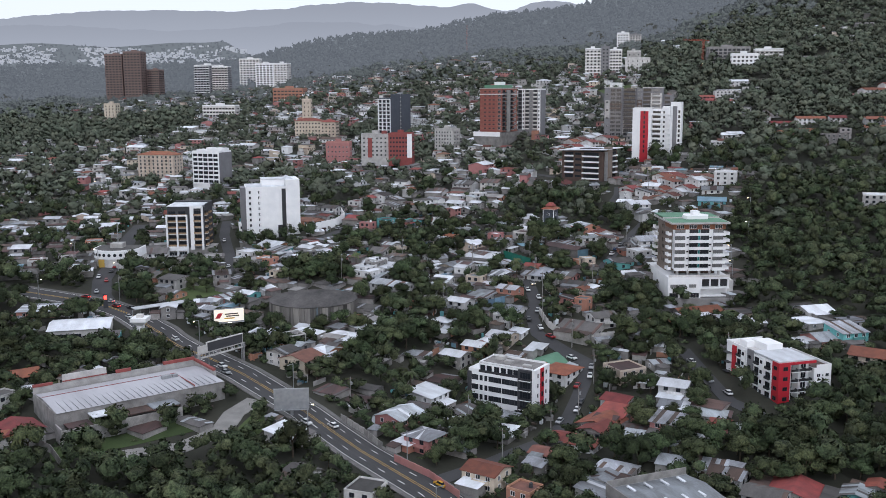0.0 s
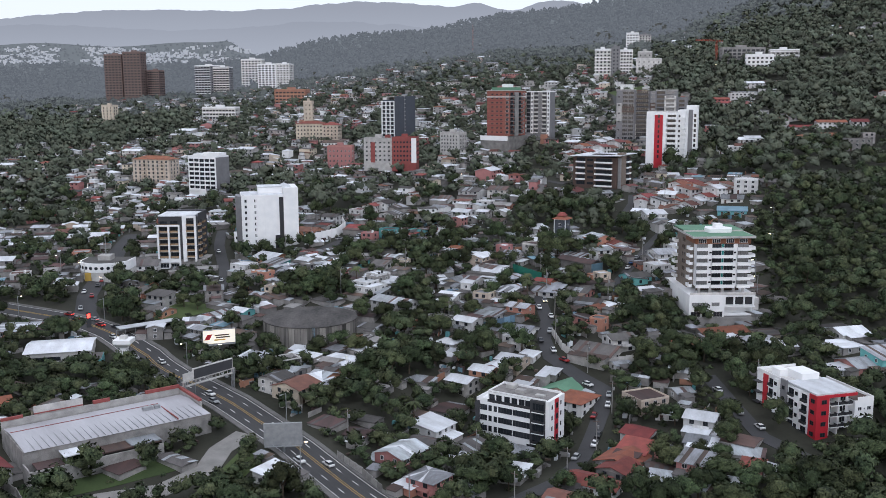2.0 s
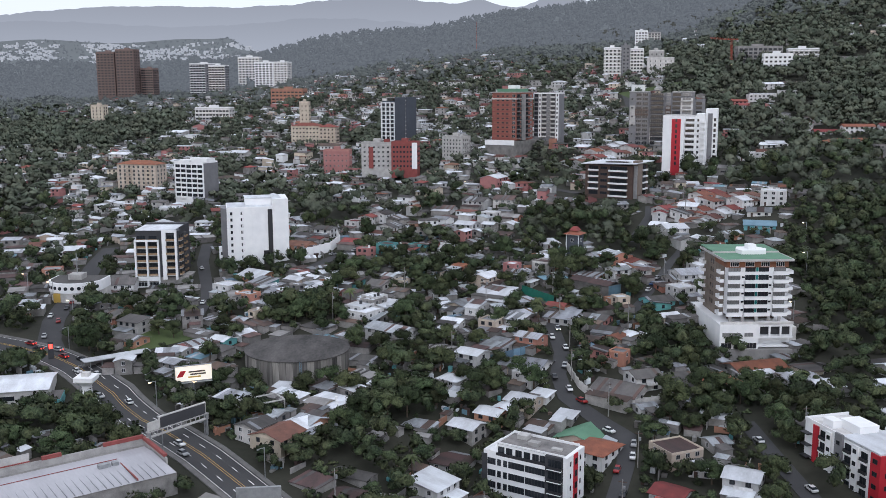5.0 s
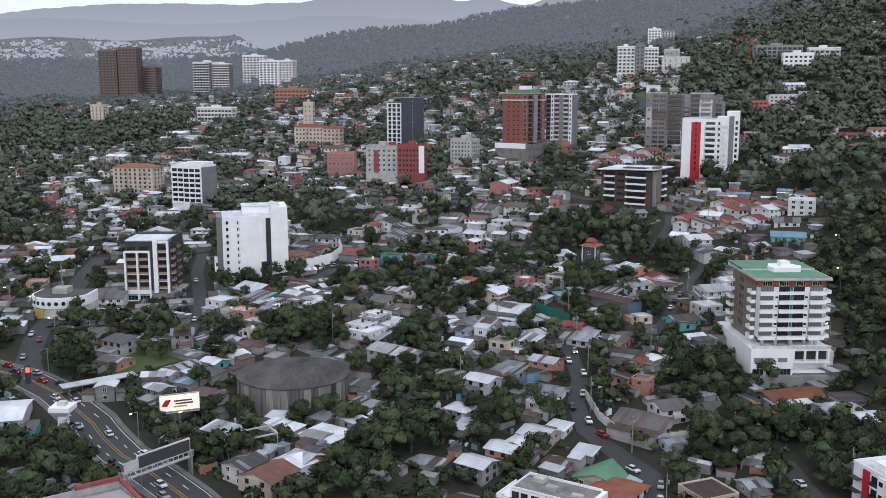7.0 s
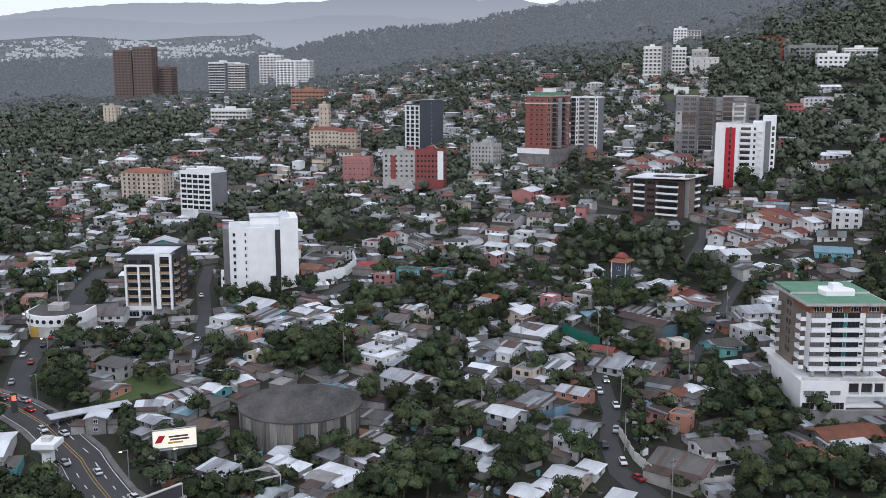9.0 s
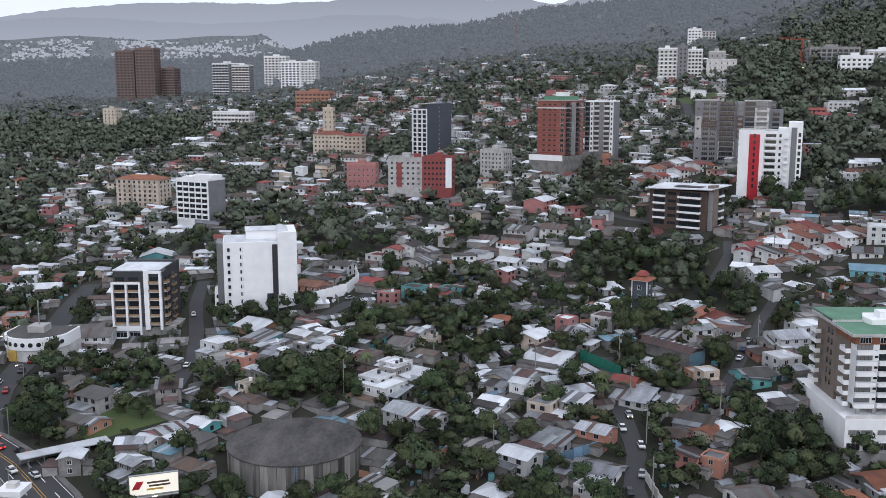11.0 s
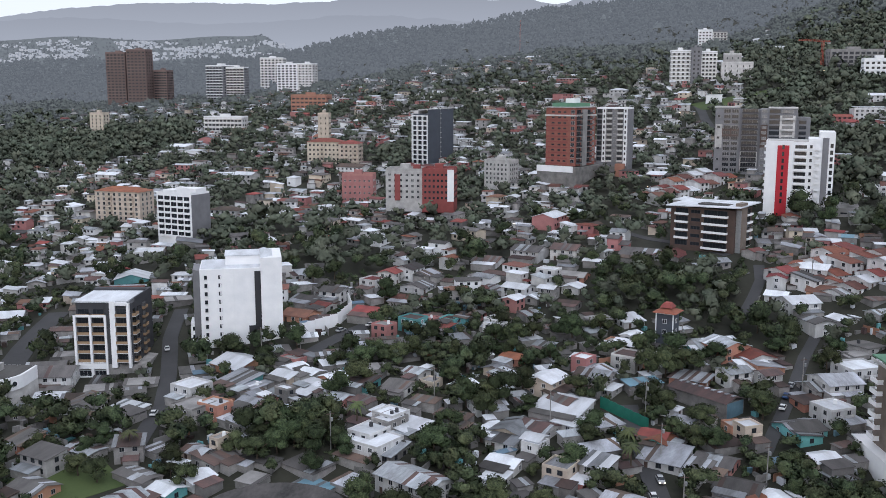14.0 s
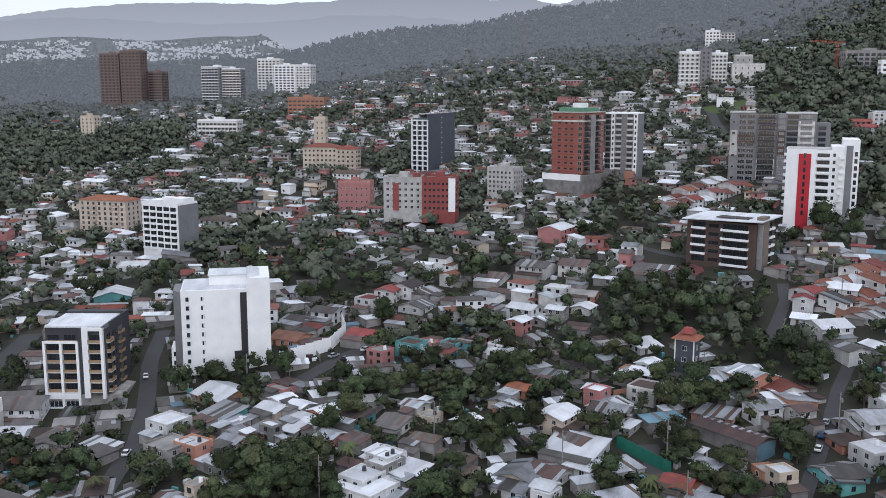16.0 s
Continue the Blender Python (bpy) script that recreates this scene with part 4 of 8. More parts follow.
boxes("white_end", t, WHITE, (13.6, 17.1, -0.3, 0, 0, 17), label="white rendered end")
tower((-6, 748), -30, 16, 12, 57, 71, "cream white corner flats with a stepped roof", OFFWHITE, 6, 5, ww=1.0, wh=1.3)
tower((-131, 866), -6, 24, 14, 58, 75, "cream flats with a red tiled roof", CREAM, 8, 5, roof=TILE, ww=1.2, wh=1.3, bal=(3,))
tower((-108, 862), -10, 14, 12, 58, 74, "cream flats with red gables", CREAM, 4, 5, roof=TILE, ww=1.2, wh=1.3, bal=(1, 3))
tower((-129, 900), -4, 8, 8, 66, 93, "slim cream water tower block", CREAM, 2, 7, ww=0.7, wh=1.4, name="tower", category="tower")
# far towers
for x, y, w, top in ((-463, 1352, 25, 152), (-435, 1344, 25, 155), (-407, 1356, 17, 131)):
    tower((x, y), -8, w, 18, 96, top, "rust-brown high-rise with banded balconies", RUSTWALL, 5, 16 if top > 140 else 11, ww=2.6, wh=1.6, frame_mat=BROWN, band=material("rust_band", (0.225, 0.16, 0.145), (0.17, 0.12, 0.108)), name="high_rise", category="tower block")
tower((-334, 1325), -28, 26, 24, 97, 136, "white and grey banded tower", GREY, 5, 12, ww=3.4, wh=1.8, frame_mat=WHITE, band=WHITE, name="high_rise", category="tower block")
tower((-309, 1318), -2, 22, 20, 97, 134, "white and grey banded tower", GREY, 5, 12, ww=3.0, wh=1.8, frame_mat=WHITE, band=WHITE, name="high_rise", category="tower block")
tower((-297, 1442), -4, 30, 18, 102, 148, "pale grey tower with white balconies", OFFWHITE, 6, 13, ww=2.4, wh=1.8, band=WHITE, name="high_rise", category="tower block")
tower((-259, 1366), -10, 26, 18, 104, 139, "white tower with shaded balconies", WHITE, 5, 11, ww=3.0, wh=1.7, band=WHITE, name="high_rise", category="tower block")
tower((-233, 1362), -10, 19, 18, 104, 139, "beige tower with small windows", OFFWHITE, 4, 11, ww=1.6, wh=1.4, band=WHITE, name="high_rise", category="tower block")
tower((-196, 1135), -8, 36, 18, 88, 104, "orange brick four-storey offices", PEACH, 8, 4, ww=3.0, wh=1.4, band=PEACH)
tower((-372, 1075), -8, 13, 12, 68, 88, "beige narrow apartment building", CREAM, 3, 6, ww=1.0)
tower((-255, 1040), -8, 36, 14, 70, 86, "long white flats with shaded galleries", OFFWHITE, 10, 4, ww=2.6, band=WHITE)
tower((-512, 1160), -6, 24, 14, 52, 71, "grey and white flats at the wood's edge", GREY, 6, 5, ww=2.4, band=OFFWHITE)
tower((-488, 1162), -4, 8, 10, 52, 74, "white stair tower of the flats", OFFWHITE, 2, 5, ww=1.0)
tower((236, 1333), -12, 16, 16, 138, 176, "white high-rise on the hillside", WHITE, 4, 11, ww=2.0, band=WHITE, name="high_rise", category="tower block")
tower((252, 1330), -12, 16, 16, 140, 174, "grey and white high-rise on the hillside", OFFWHITE, 4, 11, ww=2.0, band=GREY, name="high_rise", category="tower block")
tower((147.4, 1012), -6, 16, 14, 115, 142, "white and grey hillside flats", OFFWHITE, 4, 8, ww=1.8, band=WHITE)
tower((163.2, 1008), -6, 8, 14, 115, 144, "grey middle bay of the hillside flats", GREY, 2, 8, ww=1.4)
tower((171.4, 1010), -6, 13, 14, 115, 141, "white and grey hillside flats", OFFWHITE, 4, 8, ww=1.8, band=WHITE)
tower((186, 1000), -10, 25, 14, 117, 132, "cream stepped hillside building", OFFWHITE, 5, 4, ww=0.8)
tower((188, 1002), -10, 14, 12, 130, 139, "cream upper storeys of a stepped building", OFFWHITE, 3, 2, ww=0.8)
tower((262, 968), -4, 40, 16, 124, 141, "unfinished bare concrete frame building", CONCRETE, 9, 5, ww=3.0, wh=2.0, frame_mat=CONCRETE, glass=CHARCOAL)
tower((272, 925), -10, 24, 12, 118, 133, "white hillside house with terraces", WHITE, 6, 4, ww=2.0, band=WHITE)
tower((300, 945), -10, 26, 12, 122, 138, "pale blue-white hillside flats", OFFWHITE, 6, 4, ww=2.4, band=WHITE)

# ---- trees ----
rnd = random.Random(7)
nrs = np.random.RandomState(5)


def ball(sub):
    """A unit octahedron split sub times: points and triangles."""
    pts = [(1, 0, 0), (0, 1, 0), (-1, 0, 0), (0, -1, 0), (0, 0, 1), (0, 0, -1)]
    tri = [(0, 1, 4), (1, 2, 4), (2, 3, 4), (3, 0, 4), (1, 0, 5), (2, 1, 5), (3, 2, 5), (0, 3, 5)]
    for k in range(sub):
        mid, nxt = {}, []

        def half(i, j):
            key = (min(i, j), max(i, j))
            if key not in mid:
                m = Vector(pts[i]) + Vector(pts[j])
                pts.append(tuple(m.normalized()))
                mid[key] = len(pts) - 1
            return mid[key]

        for i, j, m in tri:
            ij, jm, mi = half(i, j), half(j, m), half(m, i)
            nxt += [(i, ij, mi), (ij, j, jm), (mi, jm, m), (ij, jm, mi)]
        tri = nxt
    return np.array(pts, float), tri


def crown_arrays(seed, leaves, radius, high, leaf, cores=9, sub=1):
    """Points, faces and soft normals of a crown: uneven leafy masses with loose sprays over them, and gaps between."""
    r = np.random.RandomState(seed)
    clumps = []
    for i in range(7 + seed % 4):
        a, q = r.uniform(0, 2 * math.pi), r.uniform(0.3, 0.75) * radius
        clumps.append((q * math.cos(a), q * math.sin(a), high * r.uniform(0.42, 0.88), radius * r.uniform(0.3, 0.5)))
    clumps.append((0, 0, high * 0.82, radius * 0.55))
    clumps = clumps[-max(cores, 3):]
    heart = np.array((0, 0, high * 0.45))
    verts, faces, norms = [], [], []

    def soft(p, v):
        out = (p - heart) / radius
        n = v * 0.75 + out * 0.55 + np.array((0, 0, 0.3))
        return n / np.linalg.norm(n)

    pts, tri = ball(sub)
    for cx, cy, cz, cr in clumps[-cores:]:
        base = len(verts)
        for p in pts:
            q = np.array((cx, cy, cz)) + p * cr * r.uniform(0.62, 0.98) * np.array((1, 1, 0.8))
            verts.append(q)
            norms.append(soft(q, p))
        faces += [(i + base, j + base, k + base) for i, j, k in tri]
    for k in range(leaves):
        cx, cy, cz, cr = clumps[k % len(clumps)]
        v = r.normal(size=3)
        v /= np.linalg.norm(v)
        if v[2] < -0.3:
            v[2] *= -1
        p = np.array((cx, cy, cz)) + v * cr * r.uniform(0.85, 1.2) * np.array((1, 1, 0.82))
        n = v + r.normal(size=3) * 0.6
        n /= np.linalg.norm(n)
        a = np.cross(n, r.normal(size=3))
        a /= np.linalg.norm(a)
        b = np.cross(n, a)
        h = leaf * r.uniform(0.6, 1.4)
        i = len(verts)
        verts += [p - a * h, p + a * h * 0.8 - b * h * 0.5, p + b * h * 0.9]
        m = soft(p, v) + r.normal(size=3) * 0.22
        m /= np.linalg.norm(m)
        norms += [m, m, m]
        faces.append((i, i + 1, i + 2))
    return np.array(verts), faces, np.array(norms)


def mesh_of(name, verts, faces, norms, mat):
    me = bpy.data.meshes.new(name)
    me.from_pydata(verts.tolist(), [], faces, shade_flat=False)
    me.normals_split_custom_set_from_vertices(norms.tolist())
    me.materials.append(mat)
    return me


def trunk_mesh(seed, high, r0):
    r = random.Random(seed)
    bm = bmesh.new()

    def limb(a, b, ra, rb):
        d = (b - a).normalized()
        s = d.orthogonal().normalized()
        t2 = d.cross(s)
        lo = [bm.verts.new(a + (s * math.cos(k * 1.2566) + t2 * math.sin(k * 1.2566)) * ra) for k in range(5)]
        hi = [bm.verts.new(b + (s * math.cos(k * 1.2566) + t2 * math.sin(k * 1.2566)) * rb) for k in range(5)]
        for k in range(5):
            bm.faces.new((lo[k], lo[(k + 1) % 5], hi[(k + 1) % 5], hi[k]))

    fork = Vector((r.uniform(-0.3, 0.3), r.uniform(-0.3, 0.3), high * 0.45))
    limb(Vector((0, 0, -1.5)), fork, r0, r0 * 0.7)
    for k in range(4):
        a = k * 1.57 + r.uniform(-0.4, 0.4)
        limb(fork, Vector((math.cos(a) * high * 0.3, math.sin(a) * high * 0.3, high * r.uniform(0.7, 0.85))), r0 * 0.5, r0 * 0.2)
    me = bpy.data.meshes.new("trunk")
    bm.to_mesh(me)
    bm.free()
    me.materials.append(BARK)
    return me


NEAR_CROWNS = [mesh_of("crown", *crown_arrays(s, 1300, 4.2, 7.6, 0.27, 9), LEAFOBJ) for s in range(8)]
TRUNKS = [trunk_mesh(s, 8, 0.28) for s in range(3)]
MID_CROWNS = [crown_arrays(30 + s, 170, 4.0, 7.2, 0.46, 4) for s in range(7)]
FAR_CROWNS = [crown_arrays(20 + s, 34, 4.2, 7.0, 0.85, 8, 0) for s in range(7)]
FOREST_CROWNS = [crown_arrays(40 + s, 14, 5.0, 6.8, 1.5, 4, 0) for s in range(6)]
RIDGE_CROWNS = [crown_arrays(60 + s, 6, 5.0, 6.4, 2.2, 3, 0) for s in range(5)]


def palm_meshes():
    bm = bmesh.new()
    r = random.Random(3)
    for k in range(14):
        a = k * 2.4
        tilt = r.uniform(-0.3, 0.9)
        prev = None
        for j in range(6):
            f = j / 5
            q = 3.4 * f
            z = 8 + tilt * 2.2 * f - 2.6 * f * f
            wd = 0.5 * math.sin(math.pi * min(f + 0.12, 1)) + 0.03
            c = Vector((math.cos(a) * q, math.sin(a) * q, z))
            s = Vector((-math.sin(a), math.cos(a), 0)) * wd
            row = (bm.verts.new(c - s - Vector((0, 0, wd * 0.5))), bm.verts.new(c), bm.verts.new(c + s - Vector((0, 0, wd * 0.5))))
            if prev:
                bm.faces.new((prev[0], prev[1], row[1], row[0])), bm.faces.new((prev[1], prev[2], row[2], row[1]))
            prev = row
    me = bpy.data.meshes.new("crown")
    bm.to_mesh(me)
    bm.free()
    me.materials.append(PALM)
    bm = bmesh.new()
    bmesh.ops.create_cone(bm, cap_ends=True, segments=7, radius1=0.28, radius2=0.17, depth=9.5, matrix=Matrix.Translation((0, 0, 3.25)))
    tr = bpy.data.meshes.new("trunk")
    bm.to_mesh(tr)
    bm.free()
    tr.materials.append(BARK)
    return me, tr


PALM_CROWN, PALM_TRUNK = palm_meshes()
TREE_COUNT = [0]
FAR_TREES, FOREST_TREES, MID_TREES, RIDGE_TREES = [], [], [], []


def tree(x, y, size=1.0, near=True, kind="tree"):
    z = gz(x, y)
    if blocked(x, y):
        return
    if kind == "palm":
        ob = thing("palm_tree", x, y, z, rnd.uniform(0, 360), "slender palm with drooping green fronds", "palm tree", "palms among the houses")
        ob.scale = (size, size, size)
        place("crown", PALM_CROWN, ob, Matrix()), place("trunk", PALM_TRUNK, ob, Matrix())
        return
    if near and TREE_COUNT[0] < 300:
        TREE_COUNT[0] += 1
        ob = thing("tree", x, y, z - 0.3, rnd.uniform(0, 360), "broad dark green leafy tree among houses", "tree", "trees among the houses")
        ob.scale = (size, size, size * rnd.uniform(0.8, 1.15))
        place("crown", rnd.choice(NEAR_CROWNS), ob, Matrix()), place("trunk", rnd.choice(TRUNKS), ob, Matrix())
    else:
        MID_TREES.append((x, y, z, size))


def flush_trees(name, spots, crowns, label, mat):
    vs, fs, ns, base = [], [], [], 0
    for x, y, z, s in spots:
        v, f, m = crowns[rnd.randrange(len(crowns))]
        a = rnd.uniform(0, 6.283)
        c, n = math.cos(a), math.sin(a)
        q = v * np.array((s * rnd.uniform(0.8, 1.25), s * rnd.uniform(0.8, 1.25), s * rnd.uniform(0.7, 1.25)))
        vs.append(np.stack((q[:, 0] * c - q[:, 1] * n + x, q[:, 0] * n + q[:, 1] * c + y, q[:, 2] + z - 0.8), 1))
        ns.append(np.stack((m[:, 0] * c - m[:, 1] * n, m[:, 0] * n + m[:, 1] * c, m[:, 2]), 1))
        fs.append(np.array(f) + base)
        base += len(v)
    me = bpy.data.meshes.new(name)
    me.from_pydata(np.concatenate(vs).tolist(), [], np.concatenate(fs).tolist(), shade_flat=False)
    me.normals_split_custom_set_from_vertices(np.concatenate(ns).tolist())
    me.materials.append(mat)
    return tagged(new(name, me), label, "trees", kind="stuff")


# ---- single buildings and works of the quarter ----
def round_tank():
    x, y, r, top, low = -55, 401, 18.3, 14.0, -2.0
    take_block(x - r - 1, y - r - 1, 0, 2 * r + 2, 2 * r + 2, 0)
    t = thing("water_reservoir", x, y, low, 0, "round concrete reservoir with black-streaked panels and dark top", "water tank")
    H = top - low
    n = 48
    half = math.pi / n
    bm = bmesh.new()
    w = 2 * r * math.sin(half) - 0.14
    add_box(bm, -w / 2, w / 2, -0.14, 0.2, 0, H - 0.3)
    me = bpy.data.meshes.new("panel")
    bm.to_mesh(me)
    bm.free()
    me.materials.append(STAINED)
    dark = me.copy()
    dark.materials[0] = STREAKED
    pr = random.Random(9)
    for i in range(n):
        a = 360 * i / n
        place("panel", dark if pr.random() < 0.38 else me, t, pose(0, 0, 0, 0, 0, a) @ pose(0, -r * math.cos(half), 0))
    bm = bmesh.new()
    add_prism(bm, [((r - 0.25) * math.cos(2 * math.pi * i / 64), (r - 0.25) * math.sin(2 * math.pi * i / 64)) for i in range(64)], 0, H - 0.35)
    part("core", bm, CHARCOAL, t, "dark joint behind the panels")
    bm = bmesh.new()
    rim = [bm.verts.new(((r + 0.35) * math.cos(2 * math.pi * i / 64), (r + 0.35) * math.sin(2 * math.pi * i / 64), H)) for i in range(64)]
    low_rim = [bm.verts.new((v.co.x, v.co.y, H - 0.35)) for v in rim]
    tip = bm.verts.new((0, 0, H + 0.9))
    for i in range(64):
        bm.faces.new((rim[i], rim[(i + 1) % 64], tip))
        bm.faces.new((low_rim[i], low_rim[(i + 1) % 64], rim[(i + 1) % 64], rim[i]))
    part("roof", bm, TANKTOP, t, "stained dark bitumen top")
    boxes("ladder", t, BLUESHEET, (3.5, 3.6, -r - 0.4, -r - 0.3, 0, H), (4.1, 4.2, -r - 0.4, -r - 0.3, 0, H), *[(3.6, 4.1, -r - 0.38, -r - 0.32, z, z + 0.08) for z in steps(0, H, 18)], label="blue steel ladder")


round_tank()


def supermarket():
    w, d, H = 53, 23, 9.0
    b = root("warehouse", (-114.3, 272.6), 37, w, d, -0.6, "long white-roofed store with red trim and grey walls", "warehouse")
    boxes("wall", b, PALE, (0, w, -1.2, d, -4, H - 0.9))
    bm = bmesh.new()
    v = [bm.verts.new(p) for p in ((0.3, -1.6, H - 0.85), (w - 0.3, -1.6, H - 0.85), (w - 0.3, 15, H - 0.2), (0.3, 15, H - 0.2), (w - 0.3, d - 0.3, H - 1.0), (0.3, d - 0.3, H - 1.0))]
    bm.faces.new((v[0], v[1], v[2], v[3])), bm.faces.new((v[3], v[2], v[4], v[5]))
    part("roof", bm, material("white_ribbed_roof", (0.47, 0.465, 0.49), (0.34, 0.335, 0.355), 0.12, 2.0, 0.6, stretch=(1, 0.2, 1)), b, "pale ribbed sheet roof")
    boxes("roof_seam", b, DULLRED, (0.5, w - 10, 14.9, 15.15, H - 0.16, H - 0.06), (w - 10.2, w - 9.9, -1, 15, H - 0.9, H - 0.3), label="red roof seam")
    for x in steps(2, w - 2, 26):
        boxes("rib", b, STEEL, (x, x + 0.06, -1.4, 14.6, H - 0.8, H - 0.42))
    boxes("back_parapet", b, OFFWHITE, (0, w, d, d + 0.4, -4, H + 1.0), (w, w + 0.4, 6, d + 0.4, -4, H + 0.6), label="white parapet")
    for x0, x1, h in ((0, 6, 1.8), (26, 31, 2.0), (42, w, 2.0)):
        boxes("red_coping", b, DULLRED, (x0, x1, d - 0.2, d + 0.6, H + 1.0, H + h), label="red tiled coping")
    boxes("red_coping", b, DULLRED, (w - 0.3, w + 0.7, 7, d + 0.4, H + 0.65, H + 1.4), label="red tiled coping")
    boxes("sign_frame", b, OFFWHITE, (9, 23, d + 0.1, d + 0.35, H + 1.0, H + 3.6), label="back of a long white sign")
    boxes("sign_rail", b, DULLRED, (9, 23, d - 0.2, d + 0.05, H + 1.3, H + 1.6))
    boxes("yard_wall", b, PALE, (-0.4, w - 17, -7.6, -7.2, -5, 4.6), (-0.4, 0, -7.2, -1.3, -5, 5), (w - 17.4, w - 17, -7.2, -1.3, -5, 5.4), label="grey block wall")
    boxes("shed_roof", b, RUST, (18, w - 17.5, -7.1, -1.3, 5.0, 5.4), (2, 9, -7.0, -1.3, 4.4, 4.7), label="rusty sheet roof")
    boxes("shed_roof", b, ZINC, (w - 26, w - 17.5, -7.15, -1.3, 5.45, 5.8), label="zinc sheet roof")
    boxes("canopy", b, WHITEROOF, (9, 17, -7, -1.4, 6.4, 6.7), label="white flat canopy")
    boxes("post", b, STEEL, *[(x, x + 0.2, -6.6, -6.4, 2, 6.4) for x in (9.4, 16.4)])
    boxes("roof_unit", b, STEEL, (w - 16, w - 13, 11, 12.5, H - 0.4, H + 0.7), (w - 12.4, w - 10.8, 11, 12.4, H - 0.4, H + 0.6), label="air handling unit")


supermarket()


def shed():
    b = root("warehouse", (47.9, 217.5), 22, 24, 17, -6, "grey metal-roofed shed with translucent strips", "warehouse")
    boxes("wall", b, OFFWHITE, (0, 24, 0, 17, -3, 6.2))
    bm = bmesh.new()
    v = [bm.verts.new(p) for p in ((0.4, 0.3, 6.25), (23.7, 0.3, 6.25), (23.7, 8.5, 7.2), (0.4, 8.5, 7.2), (23.7, 16.7, 6.25), (0.4, 16.7, 6.25))]
    bm.faces.new((v[0], v[1], v[2], v[3])), bm.faces.new((v[3], v[2], v[4], v[5]))
    part("roof", bm, ZINC, b, "grey metal roof")
    boxes("parapet", b, PALE, (0, 24, 17, 17.3, 6, 8), (-0.3, 0, 0, 17.3, 4, 7.6))
    for x in (4, 9, 14, 19):
        for y0, z in ((2.5, 6.6), (11, 6.95)):
            boxes("skylight", b, WHITEROOF, (x, x + 0.7, y0, y0 + 3.4, z - 0.1, z + 0.25), label="pale translucent strip")


shed()


def funnel_tower():
    t = thing("water_tower", -117.5, 366, 1.5, 0, "white tapered tower with a flared square top", "tower")
    take(-117.5, 366, 7)
    bm = bmesh.new()
    for z0, z1, a, b in ((-3, 9.6, 1.6, 1.2), (9.6, 11.4, 1.2, 3.1), (11.4, 12.8, 3.1, 3.1)):
        lo = [bm.verts.new((x * a, y * a, z0)) for x, y in ((-1, -1), (1, -1), (1, 1), (-1, 1))]
        hi = [bm.verts.new((x * b, y * b, z1)) for x, y in ((-1, -1), (1, -1), (1, 1), (-1, 1))]
        for i in range(4):
            bm.faces.new((lo[i], lo[(i + 1) % 4], hi[(i + 1) % 4], hi[i]))
    bm.faces.new(hi)
    part("shaft", bm, WHITE, t)
    boxes("roof_box", t, OFFWHITE, (-1.2, 1.2, -1.2, 1.2, 12.8, 14))


funnel_tower()


def billboard(x, y, z, yaw, w, h, pole, label, lit=False, face=None):
    b = thing("billboard", x, y, z, yaw, label, "billboard")
    take(x, y, 3)
    boxes("panel", b, face or STEEL, (-w / 2, w / 2, -0.3, 0.1, 0, h), label="lit advertising panel" if lit else "blank grey panel back")
    boxes("frame", b, STEEL, (-w / 2 - 0.15, w / 2 + 0.15, -0.35, 0.4, -0.3, -0.004), (-w / 2 - 0.15, w / 2 + 0.15, -0.35, 0.4, h + 0.004, h + 0.2), (-w / 2 - 0.15, -w / 2 - 0.004, -0.35, 0.4, -0.004, h), (w / 2 + 0.004, w / 2 + 0.15, -0.35, 0.4, -0.004, h))
    boxes("catwalk", b, STEEL, (-w / 2, w / 2, -1.3, -0.4, -0.5, -0.35))
    bm = bmesh.new()
    bmesh.ops.create_cone(bm, cap_ends=True, segments=12, radius1=0.5, radius2=0.45, depth=pole, matrix=Matrix.Translation((0, 0.9, -pole / 2 + h * 0.7)))
    part("pole", bm, STEEL, b)
    if lit:
        bm = bmesh.new()
        add_prism(bm, [(0, 0), (1.8, 0), (3.0, 2.0), (1.2, 2.0)], 0, 0.03)
        p = part("red_shape", bm, RED, b, "plain red shape")
        p.matrix_local = pose(-w / 2 + 0.4, -0.31, h * 0.3, 90)
        for k, (a, c, q) in enumerate(((-1.6, 3.6, 0.55), (-1.2, 3.9, 0.38), (-1.8, 2.2, 0.2))):
            boxes("text_bar", b, BROWN if k < 2 else YELLOW, (a, c, -0.33, -0.304, h * q, h * q + 0.5), label="plain lettering bar")
        boxes("lamp_bar", b, LIT, (-0.6, 0.6, -1.5, -1.35, -0.3, -0.2))
    return b


billboard(-47.6, 291, 2.6, 6, 10.6, 6.0, 12, "blank grey billboard on a tall steel pole")
billboard(-84, 370, 11.6, 22, 11.5, 4.9, 12, "lit pale billboard with red shape beside the avenue", True, LITWHITE)


